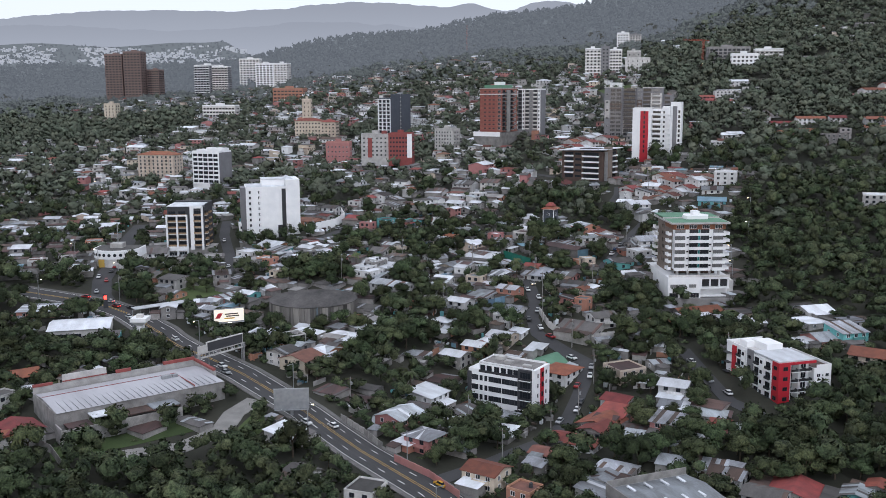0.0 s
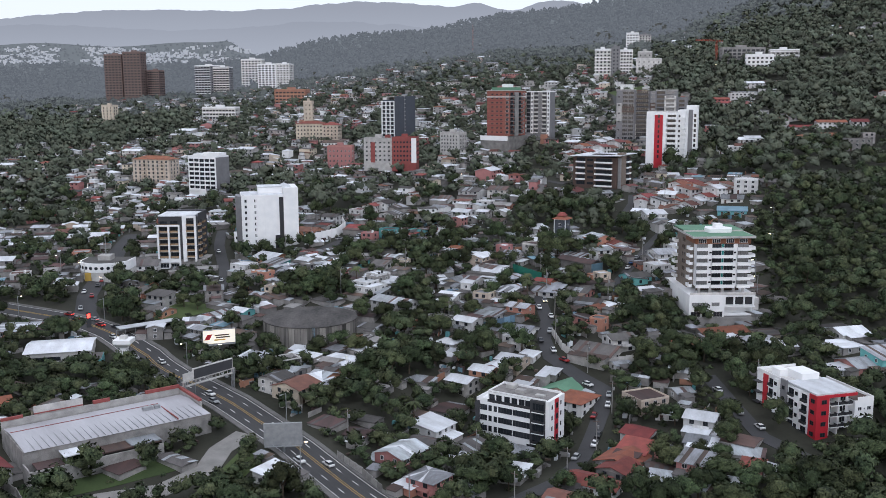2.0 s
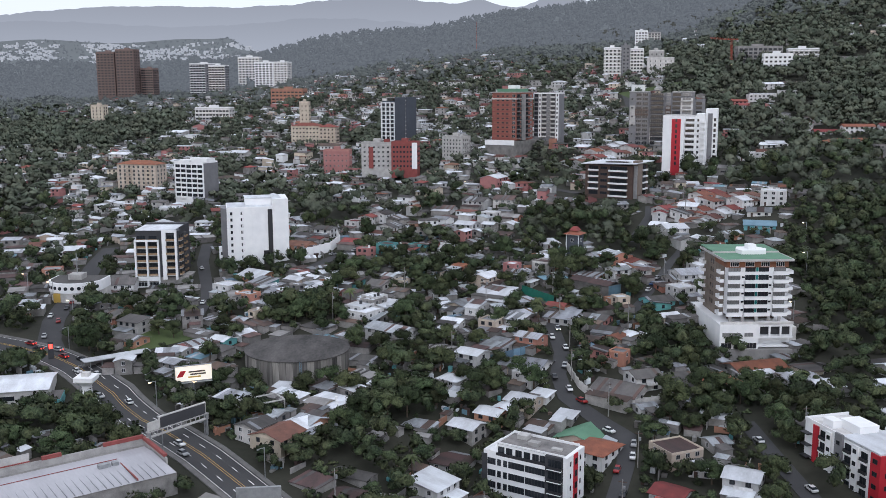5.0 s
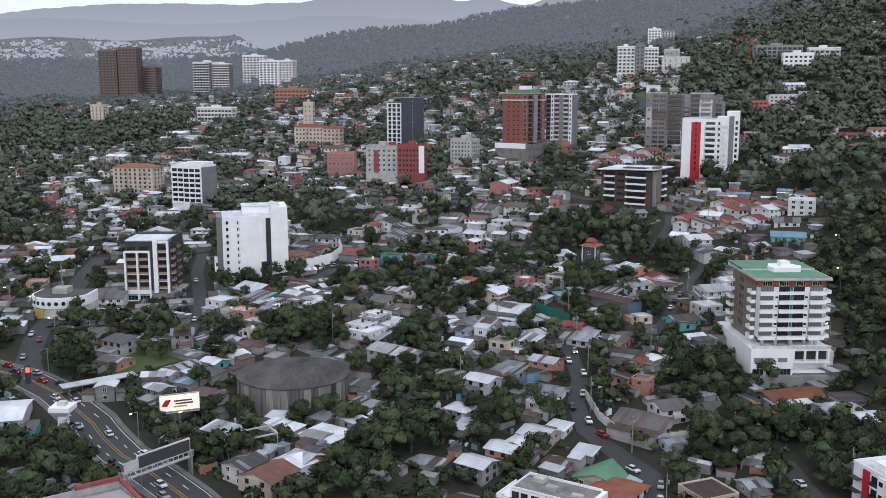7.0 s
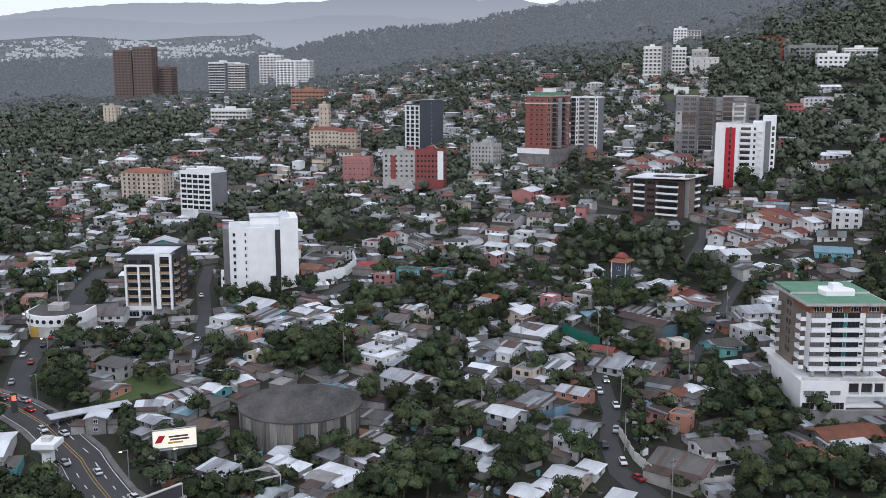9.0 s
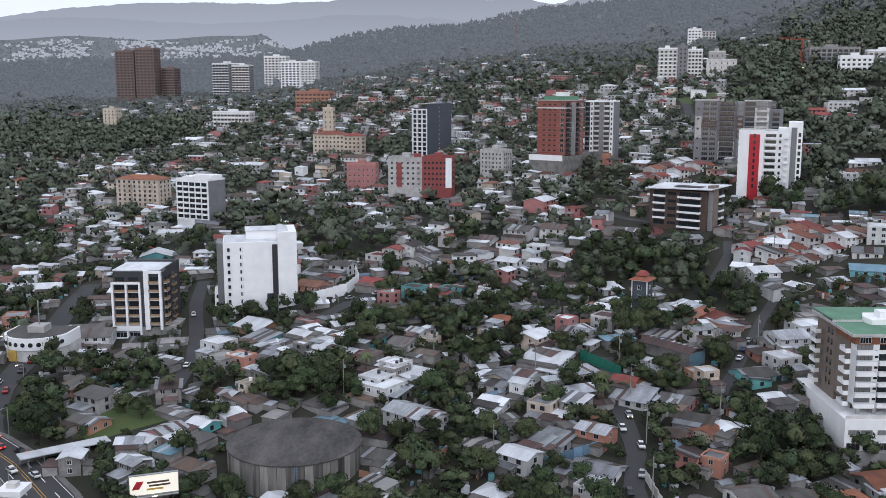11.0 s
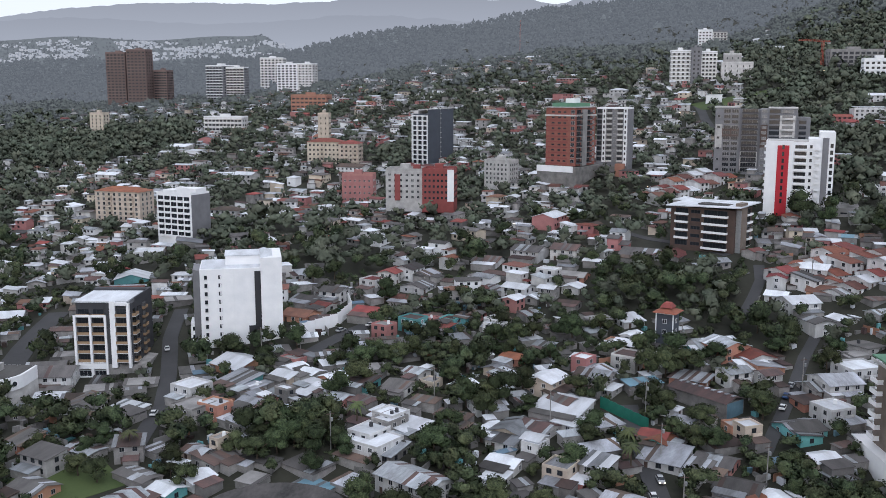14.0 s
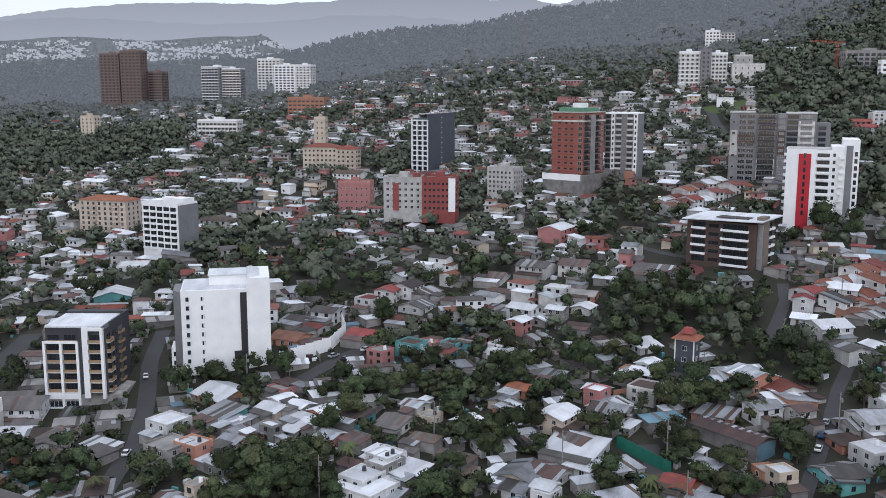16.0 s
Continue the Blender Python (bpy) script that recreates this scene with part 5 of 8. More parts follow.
def sign_gantry():
    g = thing("sign_gantry", -84.5, 322, 4, 53, "white truss gantry over the avenue with dark sign", "gantry")
    L = 21
    for z in (5.6, 7.2):
        boxes("chord", g, OFFWHITE, (0, L, -0.6, -0.4, z, z + 0.25), (0, L, 0.4, 0.6, z, z + 0.25))
    for i in range(14):
        x = i * L / 13
        boxes("strut", g, OFFWHITE, (x - 0.06, x + 0.06, -0.58, -0.42, 5.85, 7.2), (x - 0.06, x + 0.06, -0.4, 0.4, 7.25, 7.35))
    boxes("deck", g, OFFWHITE, (0, L, -0.4, 0.4, 5.6, 5.8))
    boxes("sign", g, CHARCOAL, (4.2, L - 1, -0.3, 0.1, 7.5, 10.6), label="dark sign back")
    boxes("sign", g, OFFWHITE, (0.2, 3.9, -0.3, 0.1, 7.5, 10.0), label="white sign back")
    boxes("sign_frame", g, OFFWHITE, (4, L - 0.8, -0.4, 0.2, 10.6, 10.9), (4, 4.2, -0.4, 0.2, 7.5, 10.6), (L - 1, L - 0.8, -0.4, 0.2, 7.5, 10.6))
    for x in (0.3, L - 0.9):
        boxes("leg", g, STEEL, (x, x + 0.5, -0.7, -0.3, -4, 7.2), (x, x + 0.5, 0.3, 0.7, -4, 7.2), (x + 0.1, x + 0.4, -0.3, 0.3, 3, 3.2), (x + 0.1, x + 0.4, -0.3, 0.3, 0, 0.2))


sign_gantry()


def round_corner_building():
    b = thing("corner_building", -163, 480, 15, 0, "curved white building with round windows and roof mast", "commercial building")
    take_block(-176, 470, 0, 26, 22, 0)
    r = 11.5
    out = [(r * math.cos(a), r * math.sin(a)) for a in [math.radians(-170 + 160 * i / 28) for i in range(29)]]
    prism("wall", b, OFFWHITE, [*out, (r, 8), (-r, 8)], -3, 4.4)
    prism("band", b, WHITE, [*[(x * 1.03, y * 1.03) for x, y in out], (r, 8), (-r, 8)], 4.4, 8.6, "white band with round openings")
    prism("roof", b, DARKROOF, [*[(x * 0.95, y * 0.95) for x, y in out], (r - 0.6, 7.6), (-r + 0.6, 7.6)], 8.604, 8.7, "dark flat roof")
    for i in range(11):
        a = math.radians(-160 + 132 * i / 10)
        bm = bmesh.new()
        bmesh.ops.create_cone(bm, cap_ends=True, segments=12, radius1=0.8, radius2=0.8, depth=0.3)
        p = part("round_window", bm, GLASS, b)
        p.matrix_local = Matrix.Translation((r * 1.03 * math.cos(a), r * 1.03 * math.sin(a), 6.4)) @ Matrix.Rotation(a, 4, "Z") @ Matrix.Rotation(radians(90), 4, "Y")
    boxes("yellow_panel", b, YELLOW, (-6.4, -3.6, -11.4, -10.4, -1, 4.2), label="yellow shop front")
    boxes("roof_house", b, OFFWHITE, (-3, 3, -3, 3, 8.7, 11))
    boxes("mast", b, STEEL, (-0.15, 0.15, -0.15, 0.15, 11, 20), (-1, 1, -0.05, 0.05, 13, 13.1), (-0.8, 0.8, -0.05, 0.05, 15, 15.1))


round_corner_building()


def big_store():
    b = root("store", (-150, 357), 14, 22, 19, 4, "white two-storey store with pale sheet roof", "shop")
    boxes("wall", b, OFFWHITE, (0, 22, 0, 19, -3, 7))
    boxes("glass_band", b, GLASS, (0.5, 12, -0.08, 0.02, 4, 5.4), label="dark ribbon window")
    boxes("blue_wing", b, TURQ, (14, 26, -2, 8, -3, 4), label="blue-grey low wing")
    boxes("wing_roof", b, DARKROOF, (14.2, 25.8, -1.8, 7.8, 4.004, 4.2))
    bm = bmesh.new()
    roof_v = [bm.verts.new(p) for p in ((-0.6, -0.6, 7.05), (22.6, -0.6, 7.05), (22.6, 9.5, 8.3), (-0.6, 9.5, 8.3), (22.6, 19.6, 7.05), (-0.6, 19.6, 7.05))]
    bm.faces.new((roof_v[0], roof_v[1], roof_v[2], roof_v[3])), bm.faces.new((roof_v[3], roof_v[2], roof_v[4], roof_v[5]))
    part("roof", bm, WHITEROOF, b, "pale low-pitched roof")
    c = root("canopy", (-126, 387), 38, 24, 5, 8.4, "long white sheet canopy beside the avenue", "canopy")
    boxes("roof", c, WHITEROOF, (0, 24, 0, 5, 4, 4.3))
    boxes("back_wall", c, PALE, (0.5, 23.5, 4.4, 4.7, -2, 4))
    for x in steps(0, 24, 6):
        boxes("post", c, STEEL, (x, x + 0.2, 0.3, 0.5, -2, 4))
    s = thing("sign_pylon", -142, 398, 10, 30, "dark pylon sign with a small red-lit shape", "sign")
    boxes("pylon", s, CHARCOAL, (-0.9, 0.9, -0.3, 0.3, -2, 7))
    boxes("lit_shape", s, TAIL, (-0.6, 0.6, -0.36, -0.304, 4.6, 6.2), label="red-lit plain shape")


big_store()


def fence(points, high, mat, label, name="fence", post=None):
    """Upright panels from post to post along a line of points."""
    f = thing(name, points[0][0], points[0][1], gz(*points[0]), 0, label, "fence" if name == "fence" else "wall")
    x0, y0, z0 = points[0][0], points[0][1], gz(*points[0])
    for (xa, ya), (xb, yb) in zip(points, points[1:]):
        n = max(1, round(math.hypot(xb - xa, yb - ya) / 3))
        yaw = math.degrees(math.atan2(yb - ya, xb - xa))
        L = math.hypot(xb - xa, yb - ya) / n
        for i in range(n):
            x, y = xa + (xb - xa) * i / n, ya + (yb - ya) * i / n
            z = gz(x, y) - z0
            p = boxes("panel", f, mat, (0.09, L - 0.01, -0.08, 0.08, -2, high))
            p.matrix_local = pose(x - x0, y - y0, z, 0, 0, yaw)
            q = boxes("post", f, post or mat, (-0.12, 0.085, -0.14, 0.14, -2, high + 0.15))
            q.matrix_local = pose(x - x0, y - y0, z, 0, 0, yaw)
            take(x, y, 1)


SCREEN = material("green_screen", (0.02, 0.16, 0.11), (0.014, 0.11, 0.08), 0.5, 4, 0.7)
fence([(29.6, 464), (41.2, 449)], 3.4, SCREEN, "tall green sheet fence around a yard")
fence([(13.6, 393), (29.6, 402)], 3.0, BLUESHEET, "blue painted yard wall", "yard_wall")
fence([(39.4, 387), (41.7, 375), (46.6, 365.5), (55, 361.5), (66, 362)], 2.6, OFFWHITE, "white curved wall along the street", "street_wall")
fence([(-75, 526), (-67, 531), (-59.6, 537), (-56.3, 550), (-59.5, 562)], 5.0, WHITE, "high white arcaded wall beside the white block", "arcade_wall")
fence([(-133, 281), (-122, 271), (-112, 263), (-104, 252)], 2.4, PALE, "grey block wall below the store", "yard_wall")
fence([(-14, 262), (-4, 252), (4, 240)], 2.2, PINK, "pink garden wall along the avenue", "garden_wall")
fence([(-32, 290), (-24, 280), (-18, 270)], 2.2, PALE, "grey block wall along the avenue", "yard_wall")
fence([(122, 418), (134, 417), (140, 416)], 2.4, PALE, "pale terrace wall beside the green-roofed flats", "terrace_wall")
fence([(88.5, 525), (93.5, 536), (97.5, 544.5)], 1.2, PALE, "low parapet beside the curving street", "parapet_wall")


def roof_frame():
    f = thing("steel_frame", -64, 346, 5, 35, "open white steel roof frame without covering", "steel frame")
    boxes("beam", f, OFFWHITE, (0, 15, 0, 0.3, 5, 5.4), (0, 15, 7, 7.3, 5, 5.4), (0, 0.3, 0.3, 7, 5, 5.4), (14.7, 15, 0.3, 7, 5, 5.4))
    for x in (0.05, 7.4, 14.75):
        for y in (0.05, 7.05):
            boxes("post", f, OFFWHITE, (x, x + 0.2, y, y + 0.2, -2, 5))


roof_frame()
strip("lawn", [(-122, 412), (-112, 421), (-104, 428)], 22, LAWN, 0.1, "open green lawn below the flats", "lawn", taken=False)
strip("lawn", [(150, 920), (183, 926), (220, 934)], 26, LAWN, 0.3, "bright green hillside lawn", "lawn", taken=False)
strip("verge", [(-60, 276), (-58, 284), (-56, 292)], 8, LAWN, 0.1, "grass island between the roads", "grass", taken=False)
strip("verge", [(-112, 262), (-94, 272), (-76, 284)], 9, GRASS, 0.1, "rough grass bank below the store", "grass", taken=False)


def crane():
    c = thing("tower_crane", 258, 975, 120, 35, "rust-red tower crane over the unfinished building", "crane")
    CR = plain("crane_red", (0.3, 0.06, 0.035), 0.6)
    boxes("mast", c, CR, *[(x, x + 0.25, y, y + 0.25, -4, 28) for x in (-0.8, 0.55) for y in (-0.8, 0.55)], *[(-0.8, 0.8, -0.75, -0.6, z, z + 0.2) for z in steps(-4, 28, 14)])
    boxes("jib", c, CR, (-30, 9, -0.5, -0.3, 28, 28.3), (-30, 9, 0.3, 0.5, 28, 28.3), (-30, 4, -0.1, 0.1, 29.2, 29.4), *[(x, x + 0.15, -0.3, 0.3, 28.0, 29.3) for x in steps(-30, 9, 18)])
    boxes("counterweight", c, CONCRETE, (6, 8.6, -0.6, 0.6, 26.4, 28))


crane()


def mast(x, y, high):
    m = thing("radio_mast", x, y, gz(x, y), 0, "thin lattice radio mast on the wooded slope", "mast")
    boxes("lattice", m, plain("mast_red", (0.3, 0.12, 0.1), 0.6), (-0.5, -0.3, -0.5, -0.3, -2, high), (0.3, 0.5, -0.5, -0.3, -2, high), (-0.1, 0.1, 0.3, 0.5, -2, high), *[(-0.5, 0.5, -0.45, -0.35, z, z + 0.2) for z in steps(0, high, 16)])


mast(38, 1500, 46)


# ---- cars ----
def car_meshes(colour):
    bm = bmesh.new()
    side = [(-2.1, 0.35), (2.1, 0.35), (2.15, 0.75), (1.1, 0.92), (-1.9, 0.95), (-2.15, 0.8)]
    a, b = [bm.verts.new((x, -0.85, z)) for x, z in side], [bm.verts.new((x, 0.85, z)) for x, z in side]
    bm.faces.new(a), bm.faces.new(b[::-1])
    for i in range(6):
        bm.faces.new((a[(i + 1) % 6], a[i], b[i], b[(i + 1) % 6]))
    body = bpy.data.meshes.new("body")
    bm.to_mesh(body)
    bm.free()
    body.materials.append(colour)
    return body


def cabin_mesh(colour):
    bm = bmesh.new()
    lo = [bm.verts.new(p) for p in ((-1.8, -0.8, 0.93), (1.05, -0.8, 0.9), (1.05, 0.8, 0.9), (-1.8, 0.8, 0.93))]
    hi = [bm.verts.new(p) for p in ((-1.3, -0.65, 1.45), (0.35, -0.65, 1.45), (0.35, 0.65, 1.45), (-1.3, 0.65, 1.45))]
    for i in range(4):
        bm.faces.new((lo[i], lo[(i + 1) % 4], hi[(i + 1) % 4], hi[i]))
    bm.faces.new(hi).material_index = 1
    me = bpy.data.meshes.new("cabin")
    bm.to_mesh(me)
    bm.free()
    me.materials.append(GLASS), me.materials.append(colour)
    return me


def wheel_mesh():
    bm = bmesh.new()
    bmesh.ops.create_cone(bm, cap_ends=True, segments=10, radius1=0.33, radius2=0.33, depth=0.22, matrix=Matrix.Rotation(radians(90), 4, "X"))
    me = bpy.data.meshes.new("wheel")
    bm.to_mesh(me)
    bm.free()
    me.materials.append(CHARCOAL)
    return me


WHEEL = wheel_mesh()
PAINTS = {n: plain("car_" + n, c, 0.3, 0.2) for n, c in (("white", (0.7, 0.7, 0.7)), ("silver", (0.35, 0.36, 0.37)), ("black", (0.02, 0.02, 0.022)), ("red", (0.3, 0.02, 0.02)), ("blue", (0.03, 0.07, 0.18)), ("yellow", (0.6, 0.35, 0.02)))}
CARS = {}


def car(x, y, yaw, colour, lights=""):
    z = gz(x, y) + 0.22
    if colour not in CARS:
        CARS[colour] = (car_meshes(PAINTS[colour]), cabin_mesh(PAINTS[colour]))
    body, cabin = CARS[colour]
    c = thing("car", x, y, z, yaw, f"{colour} car with dark windows on the asphalt", "car", "cars in the streets")
    place("body", body, c, Matrix()), place("cabin", cabin, c, Matrix())
    for a in (-1.3, 1.3):
        for b in (-0.78, 0.78):
            place("wheel", WHEEL, c, pose(a, b, 0.33))
    if lights:
        for b in (-0.6, 0.6):
            boxes("light", c, TAIL if lights == "tail" else LIT, (-2.25, -2.12, b - 0.15, b + 0.15, 0.6, 0.8) if lights == "tail" else (2.12, 2.25, b - 0.15, b + 0.15, 0.5, 0.7), label="glowing tail light" if lights == "tail" else "glowing headlight")


def along(points, run, offset):
    for (xa, ya), (xb, yb) in zip(points, points[1:]):
        n = math.hypot(xb - xa, yb - ya)
        if run <= n:
            dx, dy = (xb - xa) / n, (yb - ya) / n
            return xa + dx * run - dy * offset, ya + dy * run + dx * offset, math.degrees(math.atan2(dy, dx))
        run -= n
    return None


for run, off, colour, back in ((36, 4.4, "red", 1), (43, 1.8, "black", 1), (50, 4.6, "silver", 1), (57, 1.8, "red", 1), (64, 4.4, "black", 1), (72, -2, "white", 0), (78, 2.0, "white", 1), (92, -4.6, "silver", 0), (104, 1.9, "white", 1), (128, 4.4, "white", 1), (148, -1.8, "white", 0), (154, -4.4, "silver", 0),
                               (187, 4.5, "black", 1), (206, -4.4, "white", 0), (212, 1.9, "white", 1), (262, 4.6, "yellow", 1), (272, -2.0, "silver", 0)):
    p = along(AVENUE, run, off * 0.92)
    car(p[0], p[1], p[2] + (180 if back else 0), colour, "tail" if run < 68 and back else "")
for run, off, colour in ((92, 2, "red"), (104, 2, "black"), (116, -2, "white"), (124, 2, "red"), (142, -2, "silver")):
    p = along(SIDE_ROAD, run, off)
    car(p[0], p[1], p[2], colour, "tail" if colour == "red" else "")
for run, off, colour in ((44, 1.7, "silver"), (52, -1.6, "white"), (62, 1.8, "white"), (76, 1.8, "silver"), (84, -1.7, "black"), (92, 1.8, "white"), (101, 2.0, "red"), (118, -1.8, "white"), (128, 1.9, "silver"), (134, 1.9, "white"), (140, -1.9, "red"), (152, 1.9, "black"), (158, 1.9, "white"), (168, -1.8, "silver")):
    p = along(LANE, run, off)
    car(p[0], p[1], p[2], colour, "head" if run == 44 else "")
for x, y, a, colour in ((88, 333, 100, "white"), (90, 316, 95, "silver"), (93, 305, 100, "white"), (108, 290, 20, "black"), (118, 292, 20, "silver"), (-104, 462, 95, "white"), (-103, 446, 92, "black"), (-119, 520, 110, "white"), (-47, 535.5, 50, "white"), (-41, 542, 48, "silver"), (-43.5, 547.5, 48, "red"), (-53, 527.5, 54, "black"), (-35, 549, 48, "white"), (-29, 556, 48, "white"), (-57.5, 530.5, 54, "silver"), (88, 474, 65, "silver"), (84.5, 467, 65, "blue"), (81.5, 460, 64, "white")):
    car(x, y, a, colour)


# ---- lamps and poles ----
def street_lamp(x, y, yaw, lit=True):
    p = thing("street_lamp", x, y, gz(x, y), yaw, "grey steel street lamp with a single arm", "street lamp", "street lamps")
    boxes("pole", p, STEEL, (-0.1, 0.1, -0.1, 0.1, -1, 9))
    boxes("arm", p, STEEL, (0.1, 2.0, -0.05, 0.05, 8.8, 8.95))
    boxes("lamp_head", p, LIT if lit else STEEL, (1.5, 2.2, -0.16, 0.16, 8.6, 8.79), label="glowing lamp head" if lit else "")


def utility_pole(x, y, yaw):
    p = thing("utility_pole", x, y, gz(x, y), yaw, "grey concrete utility pole with crossarms", "utility pole", "utility poles")
    bm = bmesh.new()
    bmesh.ops.create_cone(bm, cap_ends=True, segments=7, radius1=0.19, radius2=0.12, depth=12, matrix=Matrix.Translation((0, 0, 5)))
    part("pole", bm, CONCRETE, p)
    boxes("crossarm", p, BROWN, (-1.1, 1.1, -0.08, 0.08, 10.2, 10.4))
    boxes("transformer", p, STEEL, (0.2, 0.7, -0.3, 0.3, 8.2, 9.2))


for i, run in enumerate(range(20, 360, 32)):
    p = along(AVENUE, run, 6.9 if i % 2 else -6.9)
    if p:
        street_lamp(p[0], p[1], p[2] + (-90 if i % 2 else 90), i % 3 == 0)
for run in range(8, 230, 26):
    p = along(LANE, run, 3.6)
    if p:
        utility_pole(p[0], p[1], p[2] + 90)
for x, y, yaw in ((-70, 517, 20), (-83, 513, 20), (-47, 440, 30), (14, 452, 10), (120, 566, 60), (117, 548, 60), (-126, 505, 10), (0, 395, 30), (66, 420, 20), (-20, 470, 40), (90, 470, 20), (60, 500, 30), (100, 330, 20), (8, 300, 30), (-30, 300, 45)):
    utility_pole(x, y, yaw)
for x, y in ((129, 424), (133, 440), (150, 470), (160, 500), (-150, 440), (-170, 470), (-185, 480), (10, 640), (80, 690), (150, 690), (-60, 800), (-250, 700), (180, 780), (130, 870), (60, 900), (-150, 960), (250, 940)):
    street_lamp(x, y, 200)


def blue_tower_house():
    b = root("tower_house", (53.5, 512), -30, 6, 6, gz(56, 514), "dark blue slim house with a red pagoda roof", "house")
    boxes("wall", b, SLATE, (0, 6, 0, 6, -3, 10))
    boxes("trim", b, WHITE, (-0.15, 0.2, -0.15, 0.2, -3, 10), (5.8, 6.15, -0.15, 0.2, -3, 10), (-0.15, 6.15, -0.15, 6.1, 10, 10.4), label="white corner trim")
    windows(b, "S", 6, 6, (3,), (3.2, 6.8), 1.4, 1.4, WHITE)
    windows(b, "E", 6, 6, (3,), (3.2, 6.8), 1.4, 1.4, WHITE)
    for o, z, rise in ((1.2, 10.4, 1.6), (-0.8, 12.0, 1.6)):
        bm = bmesh.new()
        lo = [bm.verts.new(p) for p in ((-o, -o, z), (6 + o, -o, z), (6 + o, 6 + o, z), (-o, 6 + o, z))]
        hi = [bm.verts.new(p) for p in ((2, 2, z + rise), (4, 2, z + rise), (4, 4, z + rise), (2, 4, z + rise))]
        for i in range(4):
            bm.faces.new((lo[i], lo[(i + 1) % 4], hi[(i + 1) % 4], hi[i]))
        bm.faces.new(hi), bm.faces.new(lo[::-1])
        part("roof", bm, TILE, b, "tiered red roof")


blue_tower_house()


def rusty_hall():
    b = root("workshop_hall", (50.5, 470), -51, 21, 8, gz(55, 464) - 0.5, "long grey workshop with rusted sheet roof", "workshop")
    boxes("wall", b, PALE, (0, 21, 0, 8, -3, 4.6))
    bm = bmesh.new()
    v = [bm.verts.new(p) for p in ((-0.5, -0.6, 4.6), (21.5, -0.6, 4.6), (21.5, 4, 6.0), (-0.5, 4, 6.0), (21.5, 8.6, 4.6), (-0.5, 8.6, 4.6))]
    bm.faces.new((v[0], v[1], v[2], v[3])), bm.faces.new((v[3], v[2], v[4], v[5]))
    part("roof", bm, RUST, b, "rusted sheet roof")
    for x in steps(0, 21, 9):
        boxes("roof_strip", b, ZINC, (x, x + 0.9, 3.2, 4.8, 5.9, 6.1), label="pale replaced sheet")
    boxes("gable", b, BLUESHEET, (21.0, 21.12, 0.4, 7.6, 0, 4.5), label="blue sheet gable")


rusty_hall()


# ---- houses ----
BLOCKED = TAKEN.copy()  # roads and large buildings


def blocked(x, y):
    i, j = int((x - X0) / CELL), int((y - Y0) / CELL)
    return 0 <= i < BLOCKED.shape[0] and 0 <= j < BLOCKED.shape[1] and bool(BLOCKED[i, j])


WALLS = (OFFWHITE, OFFWHITE, OFFWHITE, WHITEWASH, WHITEWASH, PALE, PALE, PALE, PALE, CREAM, CREAM, PEACH, PINK)
ROOFS = {"z": ZINC, "w": WHITEROOF, "r": RUST, "k": DARKROOF, "t": TILE, "b": BROWNTILE, "c": CONCRETE, "u": BLUESHEET, "g": GREENROOF}
ROOF_WORDS = {"z": "grey zinc sheet", "w": "white sheet", "r": "rusted sheet", "k": "dark weathered", "t": "red clay tile", "b": "brown tile", "c": "bare concrete", "u": "blue sheet", "g": "green sheet"}
WALL_WORDS = {"offwhite_render": "off-white", "whitewash": "white", "pale_block": "grey block", "cream_render": "cream", "peach_render": "orange", "pink_render": "pink", "turquoise_render": "turquoise"}
hr = random.Random(11)


def roof_shape(bm, w, d, h, shape, over=0.5, rise=None, t=0.12, sheets=None):
    """Adds a roof sheet with thickness to bm: g gable along x, s single pitch, f flat, h hipped."""
    x0, x1, y0, y1 = -over, w + over, -over, d + over
    rise = rise or 0.16 * d
    if shape == "g":
        top = [(x0, y0, h), (x1, y0, h), (x1, d / 2, h + rise), (x0, d / 2, h + rise), (x1, y1, h), (x0, y1, h)]
        quads = ((0, 1, 2, 3), (3, 2, 4, 5))
    elif shape == "s":
        top = [(x0, y0, h), (x1, y0, h), (x1, y1, h + rise), (x0, y1, h + rise)]
        quads = ((0, 1, 2, 3),)
    elif shape == "h":
        m = min(d / 2, w / 2) * 0.95
        top = [(x0, y0, h), (x1, y0, h), (x1, y1, h), (x0, y1, h), (m, d / 2, h + rise), (w - m, d / 2, h + rise)]
        quads = ((0, 1, 5, 4), (1, 2, 5), (2, 3, 4, 5), (3, 0, 4))
    else:
        top = [(x0, y0, h), (x1, y0, h), (x1, y1, h + 0.25), (x0, y1, h + 0.25)]
        quads = ((0, 1, 2, 3),)
    up = [bm.verts.new((x, y, z + t)) for x, y, z in top]
    lo = [bm.verts.new(p) for p in top]
    for q in quads:
        bm.faces.new([lo[i] for i in reversed(q)])
        if sheets and len(q) == 4:
            a, b, c, e = [up[i].co for i in q]
            n = max(3, int((b - a).length / 1.2))
            front = [up[q[0]]] + [bm.verts.new(a.lerp(b, i / n)) for i in range(1, n)] + [up[q[1]]]
            back = [up[q[3]]] + [bm.verts.new(e.lerp(c, i / n)) for i in range(1, n)] + [up[q[2]]]
            for i in range(n):
                bm.faces.new((front[i], front[i + 1], back[i + 1], back[i])).material_index = 1 if sheets.random() < 0.2 else 0
        else:
            bm.faces.new([up[i] for i in q])
    edges = {}
    for q in quads:
        for a, b in zip(q, q[1:] + q[:1]):
            edges[(a, b)] = 1
    for a, b in edges:
        if (b, a) not in edges:
            bm.faces.new((lo[a], lo[b], up[b], up[a]))


